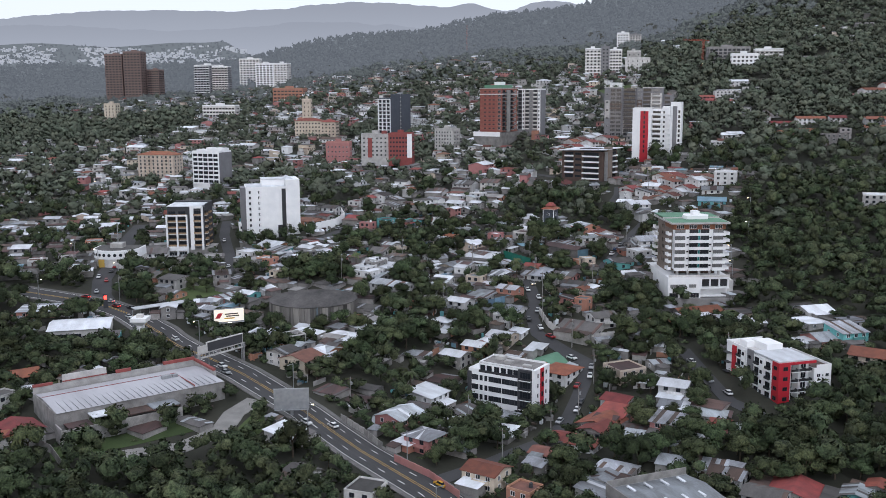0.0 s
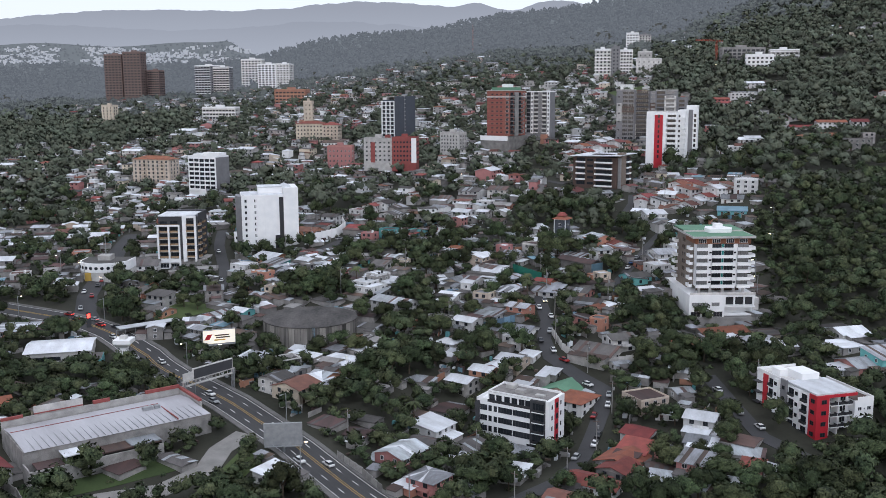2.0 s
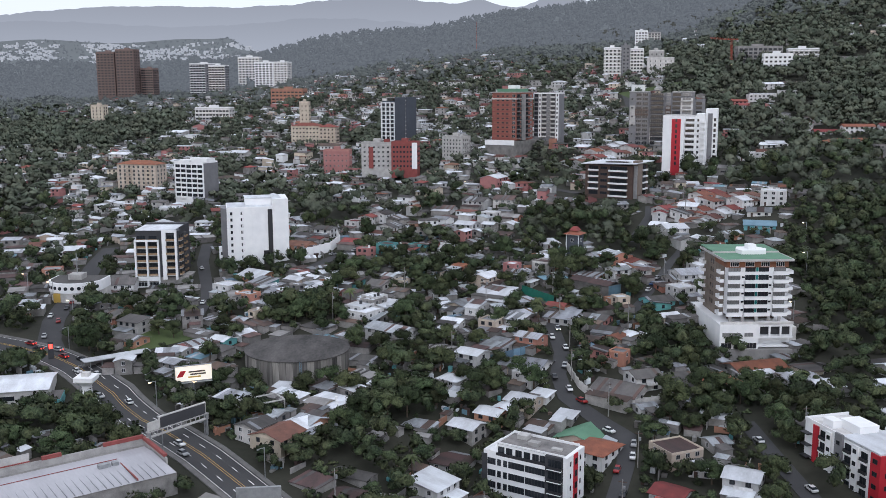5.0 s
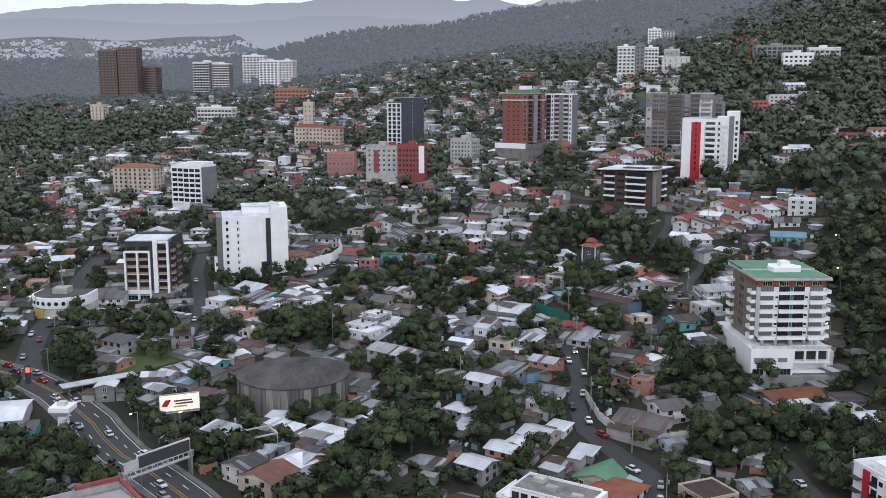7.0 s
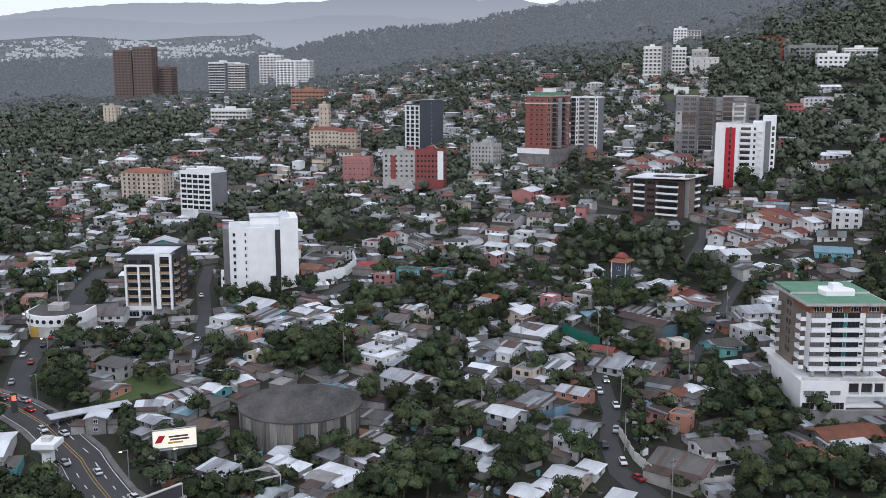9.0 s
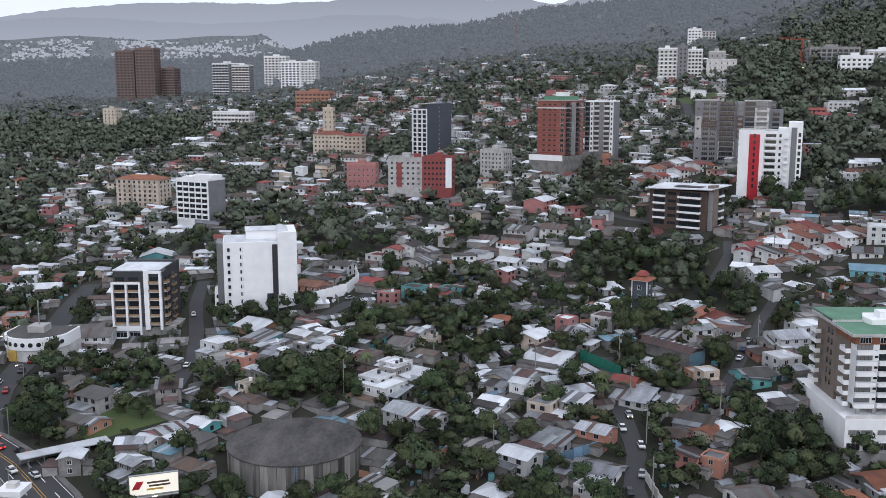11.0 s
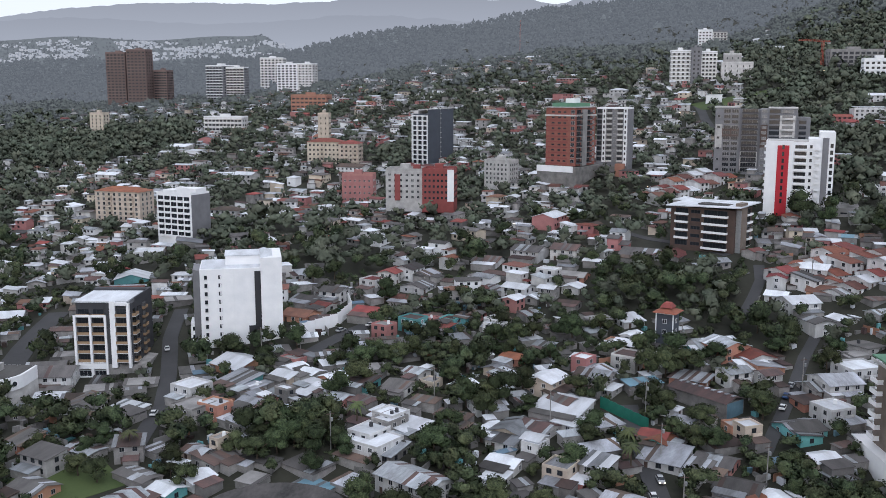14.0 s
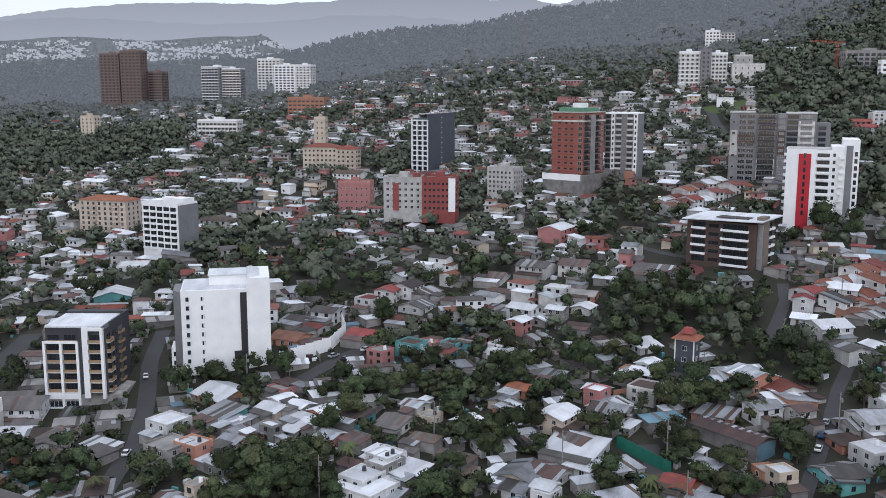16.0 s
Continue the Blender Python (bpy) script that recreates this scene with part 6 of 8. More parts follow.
def house_walls(bm, w, d, h, shape):
    add_box(bm, 0, w, 0, d, -3.5, h)
    rise = 0.16 * d
    if shape == "g":
        for x in (0, w):
            v = [bm.verts.new(p) for p in ((x, 0, h), (x, d, h), (x, d / 2, h + rise * 0.9))]
            bm.faces.new(v)
    elif shape == "s":
        v = [bm.verts.new(p) for p in ((0, 0, h), (w, 0, h), (w, d, h), (0, d, h), (0, d, h + rise * 0.95), (w, d, h + rise * 0.95))]
        for f in ((0, 3, 4), (1, 5, 2), (3, 2, 5, 4)):
            bm.faces.new([v[i] for i in f])


def house(x, y, w, d, storeys, yaw, roof="z", shape="g", wall=None, extra=True):
    """One house: walls, roof, windows, a door, and now and then a lean-to or a roof tank. x, y is its middle."""
    wall = wall or hr.choice(WALLS)
    w, d = w * 1.1, d * 1.25
    if blocked(x, y):
        return
    ax, ay = spot(x, y, yaw, -w / 2, -d / 2)
    if y < 1400:
        take_block(ax, ay, yaw, w, d, 0.6)
    h = 2.4 * storeys
    z = min(gz(*spot(ax, ay, yaw, a, b)) for a, b in ((0, 0), (w, 0), (w, d), (0, d))) + 0.15
    ob = thing("house", ax, ay, z, yaw, f"{'two-storey' if storeys > 1 else 'small'} {WALL_WORDS[wall.name]} house with {ROOF_WORDS[roof]} roof", "house", "houses of the hillside quarter")
    bm = bmesh.new()
    house_walls(bm, w, d, h, shape)
    part("wall", bm, wall, ob)
    bm = bmesh.new()
    if shape == "p":
        add_box(bm, 0.2, w - 0.2, 0.2, d - 0.2, h + 0.004, h + 0.1)
        part("roof", bm, ROOFS[roof], ob)
        boxes("parapet", ob, wall, (0, w, 0, 0.2, h, h + 0.6), (0, w, d - 0.2, d, h, h + 0.6), (0, 0.2, 0.2, d - 0.2, h, h + 0.6), (w - 0.2, w, 0.2, d - 0.2, h, h + 0.6))
    else:
        roof_shape(bm, w, d, h, shape, sheets=hr if roof in "zrk" else None)
        part("roof", bm, (ROOFS[roof], ROOFS[{"z": hr.choice("rkw"), "w": "z", "r": hr.choice("kz"), "k": hr.choice("rz"), "t": "b", "b": "k"}.get(roof, roof)]), ob)
    fm = hr.choice((OFFWHITE, CHARCOAL, WHITE))
    n = max(1, int(w / 3.2))
    for s in range(storeys):
        us = steps(0.5, w - 0.5, n)
        if s == 0:
            boxes("door", ob, BROWN, (us[0] - 0.5, us[0] + 0.5, -0.06, 0.02, -0.3, 1.9), label="brown door")
            us = us[1:]
        windows(ob, "S", w, d, us, (0.9 + 2.45 * s,), 1.3, 1.2, fm)
        if y > 600:
            continue
        windows(ob, "E", w, d, steps(0.5, d - 0.5, max(1, int(d / 4))), (0.9 + 2.45 * s,), 1.1, 1.2, fm)
        windows(ob, "W", w, d, steps(0.5, d - 0.5, max(1, int(d / 4))), (0.9 + 2.45 * s,), 1.1, 1.2, fm)
    if extra and storeys > 1 and hr.random() < 0.5:
        balconies(ob, "S", w, d, (w * 0.6,), (2.6,), round(w * 0.5, 0), 1.0, wall, None, 0.9)
    for side in range(hr.choice((0, 1, 1, 2)) if extra else 0):
        q, deep, top = hr.uniform(0.45, 0.95) * w, hr.uniform(2.4, 4.6), hr.uniform(2.0, 2.7)
        x0 = hr.uniform(0, w - q)
        y0 = -deep - 0.25 if side == 0 else d + 0.3
        bm = bmesh.new()
        roof_shape(bm, q, deep, top, "s" if side == 0 else "f", 0.2, 0.45)
        m = part("lean_to", bm, ROOFS[hr.choice("zzwrrkk")], ob, "sheet lean-to roof")
        m.location = (x0, y0, 0)
        boxes("lean_to_wall", ob, PALE, (x0, x0 + q, y0 + 0.1, y0 + deep - 0.1, -3, top - 0.02), label="bare block wall")
        take(*spot(ax, ay, yaw, x0 + q / 2, y0 + deep / 2), deep / 2)
    if extra and shape in "fp" and hr.random() < 0.4:
        bm = bmesh.new()
        bmesh.ops.create_cone(bm, cap_ends=True, segments=10, radius1=0.6, radius2=0.5, depth=1.2, matrix=Matrix.Translation((w * 0.7, d * 0.6, h + 0.75)))
        part("water_tank", bm, CHARCOAL if hr.random() < 0.6 else WHITE, ob, "plastic roof tank")
    return ob


house(-1.1, 523.0, 6.3, 4.8, 2, -33, "w", "p", WHITEWASH)
house(5.2, 499.3, 6.6, 5.4, 1, -38, "t", "g", PEACH)
house(-1.1, 490.3, 5.8, 4.5, 1, 55, "z", "g")
house(27.8, 496.8, 5.9, 5.3, 1, -36, "w", "g")
house(43.8, 508.2, 7.5, 6.2, 1, -35, "w", "g")
house(71.3, 506.3, 13.7, 12.0, 1, 19, "z", "g")
house(81.7, 495.1, 10.0, 9.2, 1, 109, "t", "g")
house(80.4, 485.0, 9.1, 8.1, 1, 17, "w", "s", WHITEWASH)
house(46.3, 495.7, 6.6, 5.2, 1, 56, "w", "f")
house(14.5, 476.6, 10.0, 7.3, 2, 56, "w", "g", CREAM)
house(30.1, 485.8, 9.0, 7.7, 1, 54, "z", "g")
house(32.1, 474.6, 7.5, 5.6, 1, -35, "w", "f")
house(40.3, 468.9, 8.0, 5.9, 2, 55, "w", "s")
house(18.2, 461.2, 13.3, 9.5, 1, -30, "w", "s", WHITEWASH)
house(58.7, 470.6, 14.4, 12.4, 1, -31, "r", "g")
house(59.5, 480.4, 10.2, 7.7, 1, -30, "z", "f")
house(68.2, 456.1, 4.8, 4.5, 2, 19, "z", "g")
house(50.8, 450.7, 5.9, 4.6, 1, -38, "z", "f")
house(49.1, 458.5, 3.6, 4.5, 1, 55, "w", "f", WHITEWASH)
house(42.6, 440.3, 6.9, 5.7, 1, 58, "t", "g", TURQ)
house(42.9, 431.6, 10.1, 8.7, 1, -29, "z", "s")
house(64.7, 447.9, 4.7, 4.5, 1, 18, "c", "p", PEACH)
house(70.8, 447.5, 6.5, 5.5, 1, 19, "w", "f", CREAM)
house(74.8, 444.0, 7.1, 5.3, 1, 24, "w", "p", CREAM)
house(82.2, 443.7, 7.1, 5.6, 1, 108, "k", "s", TURQ)
house(99.7, 470.3, 10.2, 9.2, 2, 15, "z", "g", WHITEWASH)
house(93.4, 454.0, 7.9, 6.9, 2, 24, "w", "p", WHITEWASH)
house(91.1, 470.1, 7.6, 6.4, 1, 16, "z", "g")
house(109.2, 478.8, 10.5, 8.2, 2, 19, "w", "p", WHITEWASH)
house(83.4, 432.0, 6.9, 5.6, 1, 20, "w", "g")
house(85.4, 424.4, 5.6, 4.9, 1, 25, "z", "f")
house(24.6, 423.2, 6.5, 6.0, 2, -34, "z", "s")
house(18.6, 419.8, 5.4, 4.5, 1, -29, "w", "f")
house(3.8, 448.4, 10.5, 8.4, 1, 61, "z", "g")
house(1.6, 442.2, 8.0, 7.1, 1, -30, "z", "s")
house(8.9, 434.3, 5.0, 4.5, 2, -35, "w", "p", WHITEWASH)
house(0.9, 428.9, 7.7, 5.8, 1, -30, "w", "g")
house(14.9, 422.7, 6.5, 6.0, 2, -30, "z", "p")
house(-1.7, 420.7, 5.4, 4.5, 1, -32, "w", "s")
house(28.7, 406.2, 8.3, 6.2, 2, -35, "z", "g", PEACH)
house(17.2, 405.0, 8.3, 6.9, 1, -36, "z", "s")
house(12.9, 403.8, 6.2, 5.0, 1, -38, "z", "s")
house(7.2, 393.5, 8.5, 6.2, 2, -37, "w", "g", WHITEWASH)
house(27.4, 390.8, 10.9, 9.2, 1, -30, "z", "g")
house(18.0, 388.8, 5.9, 4.5, 1, -30, "z", "g")
house(25.2, 379.7, 7.2, 5.5, 2, -38, "z", "p")
house(32.1, 391.8, 6.0, 5.3, 1, -33, "w", "s")
house(0.1, 379.8, 7.2, 6.1, 1, -32, "w", "h", WHITEWASH)
house(2.3, 372.0, 5.6, 4.5, 1, -33, "z", "g")
house(12.5, 358.3, 7.6, 6.2, 2, -33, "w", "g", PEACH)
house(17.1, 360.6, 6.8, 5.5, 2, 57, "w", "g", PINK)
house(23.0, 365.5, 8.3, 7.4, 2, -36, "w", "g", CREAM)
house(29.3, 370.1, 5.6, 4.5, 1, -35, "w", "s")
house(4.6, 351.0, 8.3, 6.4, 2, -36, "w", "g", PALE)
house(28.3, 355.5, 7.2, 5.8, 1, -37, "r", "g")
house(35.9, 358.6, 5.4, 4.5, 1, -30, "w", "s")
house(41.7, 355.7, 4.5, 4.5, 1, 57, "z", "f")
house(39.8, 350.2, 11.5, 10.6, 1, 61, "g", "g", CREAM)
house(43.0, 404.2, 5.2, 4.7, 2, 51, "z", "p")
house(50.8, 407.7, 6.3, 5.2, 1, -33, "r", "g")
house(51.8, 392.4, 5.0, 4.5, 2, 53, "r", "s", PINK)
house(57.9, 391.2, 5.0, 4.5, 2, 56, "z", "p")
house(59.8, 410.0, 6.4, 5.7, 1, 54, "t", "g")
house(66.3, 412.2, 5.4, 4.6, 1, 109, "w", "g")
house(55.5, 428.9, 9.0, 7.0, 1, -32, "k", "g")
house(58.6, 417.2, 9.8, 7.1, 1, -29, "k", "g")
house(49.9, 425.7, 6.6, 5.7, 1, -33, "k", "s")
house(55.5, 372.4, 14.3, 13.0, 1, -35, "k", "g")
house(62.9, 374.7, 8.7, 7.4, 2, 17, "k", "g", WHITEWASH)
house(73.1, 375.7, 10.7, 9.2, 1, 24, "k", "g")
house(60.6, 358.8, 5.5, 4.5, 1, 21, "z", "g", WHITEWASH)
house(104.6, 390.9, 17.6, 8.7, 1, 18, "t", "g")
house(87.0, 374.9, 10.8, 9.6, 1, 17, "t", "h")
house(99.0, 384.6, 5.1, 4.5, 1, 16, "w", "f")
house(-206.5, 547.1, 11.4, 9.1, 1, 13, "w", "g")
house(-194.0, 549.6, 14.6, 10.6, 1, 15, "w", "g", WHITEWASH)
house(-171.5, 547.4, 9.5, 8.0, 1, 102, "k", "g")
house(-154.8, 502.1, 11.4, 8.2, 2, 14, "k", "g")
house(-176.2, 479.3, 11.1, 8.2, 1, 99, "w", "f")
house(-143.8, 480.2, 8.1, 6.9, 1, 5, "w", "g")
house(-129.8, 473.2, 11.9, 9.4, 1, 95, "k", "g", WHITEWASH)
house(-151.8, 485.2, 11.0, 8.6, 1, 6, "r", "g")
house(-146.4, 463.6, 6.5, 4.8, 1, 102, "z", "g")
house(-111.2, 477.0, 9.8, 7.8, 2, 11, "t", "g", PINK)
house(-107.0, 454.9, 8.0, 6.1, 2, 11, "r", "s", PALE)
house(-101.0, 434.0, 7.0, 5.1, 2, 14, "r", "s", PALE)
house(-96.4, 475.4, 8.4, 7.4, 2, -31, "w", "p", WHITEWASH)
house(-91.0, 459.4, 8.6, 8.0, 2, -32, "c", "p", PALE)
house(-84.6, 459.9, 7.4, 5.4, 2, -29, "w", "p", PEACH)
house(-88.5, 505.5, 13.1, 11.7, 1, -38, "w", "g")
house(-83.3, 484.7, 9.2, 8.1, 1, -34, "z", "s", TURQ)
house(-77.5, 478.3, 5.1, 4.6, 1, -37, "z", "f")
house(-68.4, 487.3, 7.8, 6.2, 1, -35, "w", "g")
house(-60.9, 488.9, 5.9, 4.9, 1, -37, "w", "g")
house(-54.6, 476.6, 6.3, 4.5, 1, -38, "w", "g")
house(-68.9, 472.9, 5.7, 4.7, 1, -30, "z", "f")
house(-75.2, 466.6, 6.2, 5.1, 1, -31, "z", "g")
house(-69.6, 504.0, 6.8, 5.2, 1, -34, "c", "p", PINK)
house(-77.0, 438.0, 2.9, 4.5, 2, -29, "c", "p", CREAM)
house(-82.5, 435.3, 6.9, 5.0, 1, -30, "z", "g")
house(-77.3, 432.8, 8.0, 7.3, 1, 58, "r", "s")
house(-79.6, 422.7, 6.7, 5.9, 1, 55, "w", "g")
house(-74.2, 440.7, 5.8, 5.3, 1, 58, "r", "g")
house(-85.1, 416.2, 6.6, 5.6, 1, -33, "w", "g", TURQ)
house(-94.2, 410.2, 8.7, 6.5, 1, 56, "z", "g")
house(-111.1, 397.3, 9.7, 8.9, 1, 7, "w", "f")
house(-112.9, 389.6, 5.8, 4.7, 2, 97, "w", "g")
house(-107.0, 382.8, 6.2, 5.3, 2, 97, "z", "p")
house(-101.7, 402.0, 6.5, 5.0, 1, 8, "z", "g")
house(-97.3, 403.9, 5.4, 4.5, 1, -29, "w", "g")
house(-103.3, 375.1, 6.0, 5.1, 1, 6, "w", "g", PINK)
house(-35.1, 438.7, 11.4, 9.1, 2, -34, "w", "p", WHITEWASH)
house(-31.6, 453.5, 7.1, 6.1, 2, -37, "w", "p", WHITEWASH)
house(-31.6, 437.0, 9.1, 7.1, 1, -30, "z", "s")
house(-24.4, 450.0, 7.0, 5.1, 1, -34, "w", "s")
house(-22.3, 418.3, 16.3, 8.1, 2, -38, "z", "g", WHITEWASH)
house(-32.4, 370.6, 5.6, 4.5, 1, 58, "w", "s")
house(-37.1, 357.1, 4.5, 4.5, 1, -38, "w", "f")
house(-41.6, 359.1, 6.3, 4.8, 1, -29, "c", "g", CREAM)
house(-41.2, 350.2, 5.3, 4.8, 1, -30, "k", "g", PEACH)
house(-46.5, 342.5, 9.5, 8.3, 1, 55, "w", "g")
house(-57.5, 336.8, 7.6, 6.8, 2, 57, "k", "g")
house(-51.6, 336.2, 5.1, 4.6, 1, -32, "z", "g")
house(-52.7, 349.1, 3.5, 4.5, 1, -34, "z", "g")
house(-41.0, 525.2, 6.4, 4.9, 2, -31, "c", "p")
house(-48.3, 547.3, 10.4, 8.8, 1, -22, "t", "g")
house(-56.4, 555.8, 10.6, 8.5, 1, -23, "t", "g")
house(-185.1, 637.4, 9.3, 7.4, 1, 7, "w", "g")
house(-163.1, 608.0, 12.9, 11.7, 1, 103, "w", "g", TURQ)
house(-159.8, 585.2, 16.5, 8.2, 1, 11, "t", "g")
house(-170.2, 650.4, 12.5, 11.5, 2, 13, "w", "p", WHITEWASH)
house(-209.0, 613.5, 9.1, 6.6, 1, 99, "z", "g")
house(-132.8, 478.0, 10.2, 9.0, 1, 8, "r", "g", WHITEWASH)
house(-101.3, 440.5, 7.9, 6.7, 2, 14, "c", "p")
house(-150.2, 498.1, 12.1, 10.7, 2, 8, "k", "g", WHITEWASH)
house(-172.3, 552.2, 12.8, 9.3, 1, 7, "k", "g")
house(-65.3, 565.9, 8.5, 7.2, 2, -22, "k", "g")
house(-62.4, 574.9, 7.4, 5.7, 1, -35, "z", "g")
house(-51.1, 579.1, 7.5, 6.9, 2, -31, "t", "p", WHITEWASH)
house(-44.6, 588.6, 8.9, 6.5, 2, 70, "t", "g")
house(-37.5, 593.6, 9.0, 7.8, 2, 61, "k", "g", WHITEWASH)
house(-30.5, 592.2, 9.0, 8.2, 1, 60, "z", "g")
house(-32.4, 576.6, 9.9, 8.5, 1, 61, "k", "g", WHITEWASH)
house(-34.7, 560.1, 10.6, 7.9, 1, -22, "b", "g")
house(-74.9, 563.1, 10.9, 7.9, 1, -31, "k", "g")
house(-75.2, 546.6, 10.4, 8.6, 1, -25, "b", "g")
house(-67.8, 555.4, 7.1, 5.3, 1, -35, "t", "g")
house(-53.3, 485.3, 6.7, 5.2, 1, 51, "w", "g")
house(-59.2, 480.3, 5.7, 4.5, 1, -38, "w", "f")
house(-67.7, 494.4, 6.0, 4.5, 1, 51, "w", "g", WHITEWASH)
house(-60.1, 511.3, 5.2, 4.5, 1, 51, "w", "g")
house(-68.7, 507.7, 5.2, 4.5, 1, 59, "r", "f", PINK)
house(-59.9, 472.8, 4.6, 4.5, 1, -29, "w", "s")
house(-48.5, 469.2, 5.5, 5.0, 1, -34, "z", "g")
house(-65.8, 470.1, 3.2, 4.5, 2, 54, "w", "p")
house(-76.2, 472.6, 5.6, 4.5, 1, 56, "z", "g")
house(-36.7, 443.3, 8.3, 6.4, 2, 57, "w", "p", WHITEWASH)
house(-31.6, 450.0, 7.6, 5.5, 2, 54, "w", "p")
house(-30.0, 443.9, 6.6, 5.1, 1, 60, "w", "s")
house(-43.8, 481.2, 8.5, 6.6, 1, -29, "r", "s", TURQ)
house(-26.6, 488.5, 5.8, 5.1, 1, -36, "z", "g")
house(-30.8, 478.4, 7.4, 6.7, 1, -29, "k", "g")
house(-21.6, 480.6, 4.7, 4.5, 1, -30, "c", "p")
house(-34.7, 460.1, 4.4, 4.5, 1, -34, "w", "f")
house(-1.1, 528.2, 5.4, 4.9, 2, -39, "w", "p", WHITEWASH)
house(-12.8, 537.8, 5.5, 4.5, 1, 60, "r", "f", TURQ)
house(-7.6, 540.9, 4.5, 4.5, 1, -25, "k", "f", PINK)
house(5.8, 549.8, 6.9, 5.0, 2, 59, "w", "g")
house(8.3, 563.2, 9.5, 7.0, 2, -32, "w", "g", WHITEWASH)
house(14.3, 557.4, 7.0, 5.9, 1, 55, "z", "g")
house(21.5, 582.5, 7.7, 5.5, 2, -30, "w", "p", WHITEWASH)
house(31.6, 581.0, 10.0, 7.7, 1, -24, "c", "g")
house(20.0, 559.8, 5.9, 5.0, 2, -28, "w", "g")
house(30.3, 566.9, 7.2, 5.8, 1, 63, "w", "g")
house(27.3, 548.4, 6.9, 5.3, 1, -24, "r", "g", PALE)
house(14.8, 612.7, 12.1, 9.5, 2, -28, "k", "g", WHITEWASH)
house(31.3, 611.6, 10.7, 9.7, 2, -24, "r", "g")
house(-3.4, 608.2, 10.6, 9.7, 1, -21, "k", "g", WHITEWASH)
house(-20.7, 605.4, 6.6, 5.0, 2, 61, "t", "g", WHITEWASH)
house(15.3, 507.2, 6.1, 4.5, 1, -30, "z", "s", TURQ)
house(27.1, 491.1, 5.8, 4.5, 2, 53, "w", "p")
house(2.8, 483.5, 8.5, 7.5, 1, 52, "z", "s")
house(29.5, 478.3, 9.3, 8.0, 2, -29, "z", "g")
house(41.8, 492.9, 7.8, 6.9, 2, 56, "r", "p")
house(46.0, 515.2, 6.3, 4.5, 1, 54, "w", "g")
house(40.3, 509.2, 7.2, 5.4, 1, -31, "c", "p")
house(66.9, 501.8, 8.2, 6.0, 1, 19, "w", "g", TURQ)
house(74.1, 499.6, 10.2, 9.2, 2, 115, "z", "g", PEACH)
house(83.0, 487.3, 8.9, 7.8, 1, 107, "z", "s")
house(67.6, 462.7, 5.4, 4.8, 2, 25, "z", "g", WHITEWASH)
house(71.8, 478.2, 7.6, 5.8, 2, 24, "z", "g", WHITEWASH)
house(81.3, 475.2, 5.7, 4.5, 2, 24, "r", "g")
house(19.6, 451.8, 6.8, 6.1, 1, -37, "w", "f")
house(18.8, 465.4, 7.1, 6.2, 1, -39, "r", "g")
house(17.1, 469.4, 5.4, 5.0, 1, 51, "r", "s")
house(42.1, 442.7, 6.7, 5.7, 1, -29, "t", "g", TURQ)
house(67.0, 443.2, 5.1, 4.6, 2, 21, "w", "p", CREAM)
house(72.7, 440.7, 9.3, 7.6, 2, 112, "k", "g", WHITEWASH)
house(82.4, 447.5, 9.7, 8.0, 1, 21, "k", "g", TURQ)
house(95.6, 471.2, 8.6, 7.6, 1, 17, "z", "g")
house(89.4, 462.2, 7.4, 5.5, 1, 19, "r", "f", PEACH)
house(105.6, 551.3, 7.2, 5.5, 2, 65, "t", "g", WHITEWASH)
house(118.1, 565.4, 7.5, 5.9, 1, 61, "t", "g", WHITEWASH)
house(120.9, 554.5, 8.6, 7.8, 2, -33, "w", "g", WHITEWASH)
house(132.2, 563.5, 11.4, 10.5, 1, -35, "w", "g")
house(124.0, 548.0, 10.9, 8.0, 1, 65, "t", "g", WHITEWASH)
house(106.8, 530.9, 10.3, 9.4, 2, 15, "w", "g", WHITEWASH)
house(102.8, 541.5, 7.0, 6.4, 1, -28, "w", "g", WHITEWASH)
house(118.9, 540.7, 9.4, 8.8, 1, -25, "b", "g")
house(107.7, 512.4, 8.7, 6.2, 2, 107, "k", "g", WHITEWASH)
house(117.3, 516.1, 6.7, 5.4, 1, 111, "w", "g")
house(-3.9, 445.5, 5.8, 4.5, 1, -35, "w", "f")
house(8.9, 436.7, 4.8, 4.5, 2, -32, "w", "g", WHITEWASH)
house(10.6, 448.7, 8.4, 7.2, 1, -37, "r", "g")
house(-11.7, 447.5, 6.7, 5.1, 1, -30, "k", "s")
house(-11.4, 477.9, 6.5, 4.7, 1, 51, "w", "g")
house(73.0, 593.3, 11.7, 9.3, 1, 57, "b", "g")
house(62.5, 601.7, 14.5, 12.3, 1, -26, "k", "g")
house(11.5, 248.7, 9.3, 7.2, 2, -34, "t", "g", CREAM)
house(20.9, 237.6, 6.5, 5.4, 2, -37, "b", "p", PEACH)
house(42.9, 248.0, 6.9, 6.0, 1, 59, "z", "g")
house(39.9, 241.2, 7.5, 6.4, 1, 56, "z", "s")
house(38.3, 280.6, 9.5, 7.3, 1, -31, "t", "g", WHITEWASH)
house(41.9, 275.0, 8.4, 6.1, 1, -34, "t", "g", WHITEWASH)
house(29.2, 267.2, 6.4, 5.3, 1, -32, "b", "g")
house(26.2, 257.8, 5.3, 4.5, 1, -38, "z", "g")
house(50.7, 295.9, 11.0, 9.9, 1, 54, "t", "g")
house(55.4, 302.6, 8.2, 7.6, 1, -31, "t", "s")
house(48.3, 288.3, 8.8, 7.6, 1, 51, "t", "g")
house(59.2, 314.0, 8.5, 7.0, 1, -38, "t", "g")
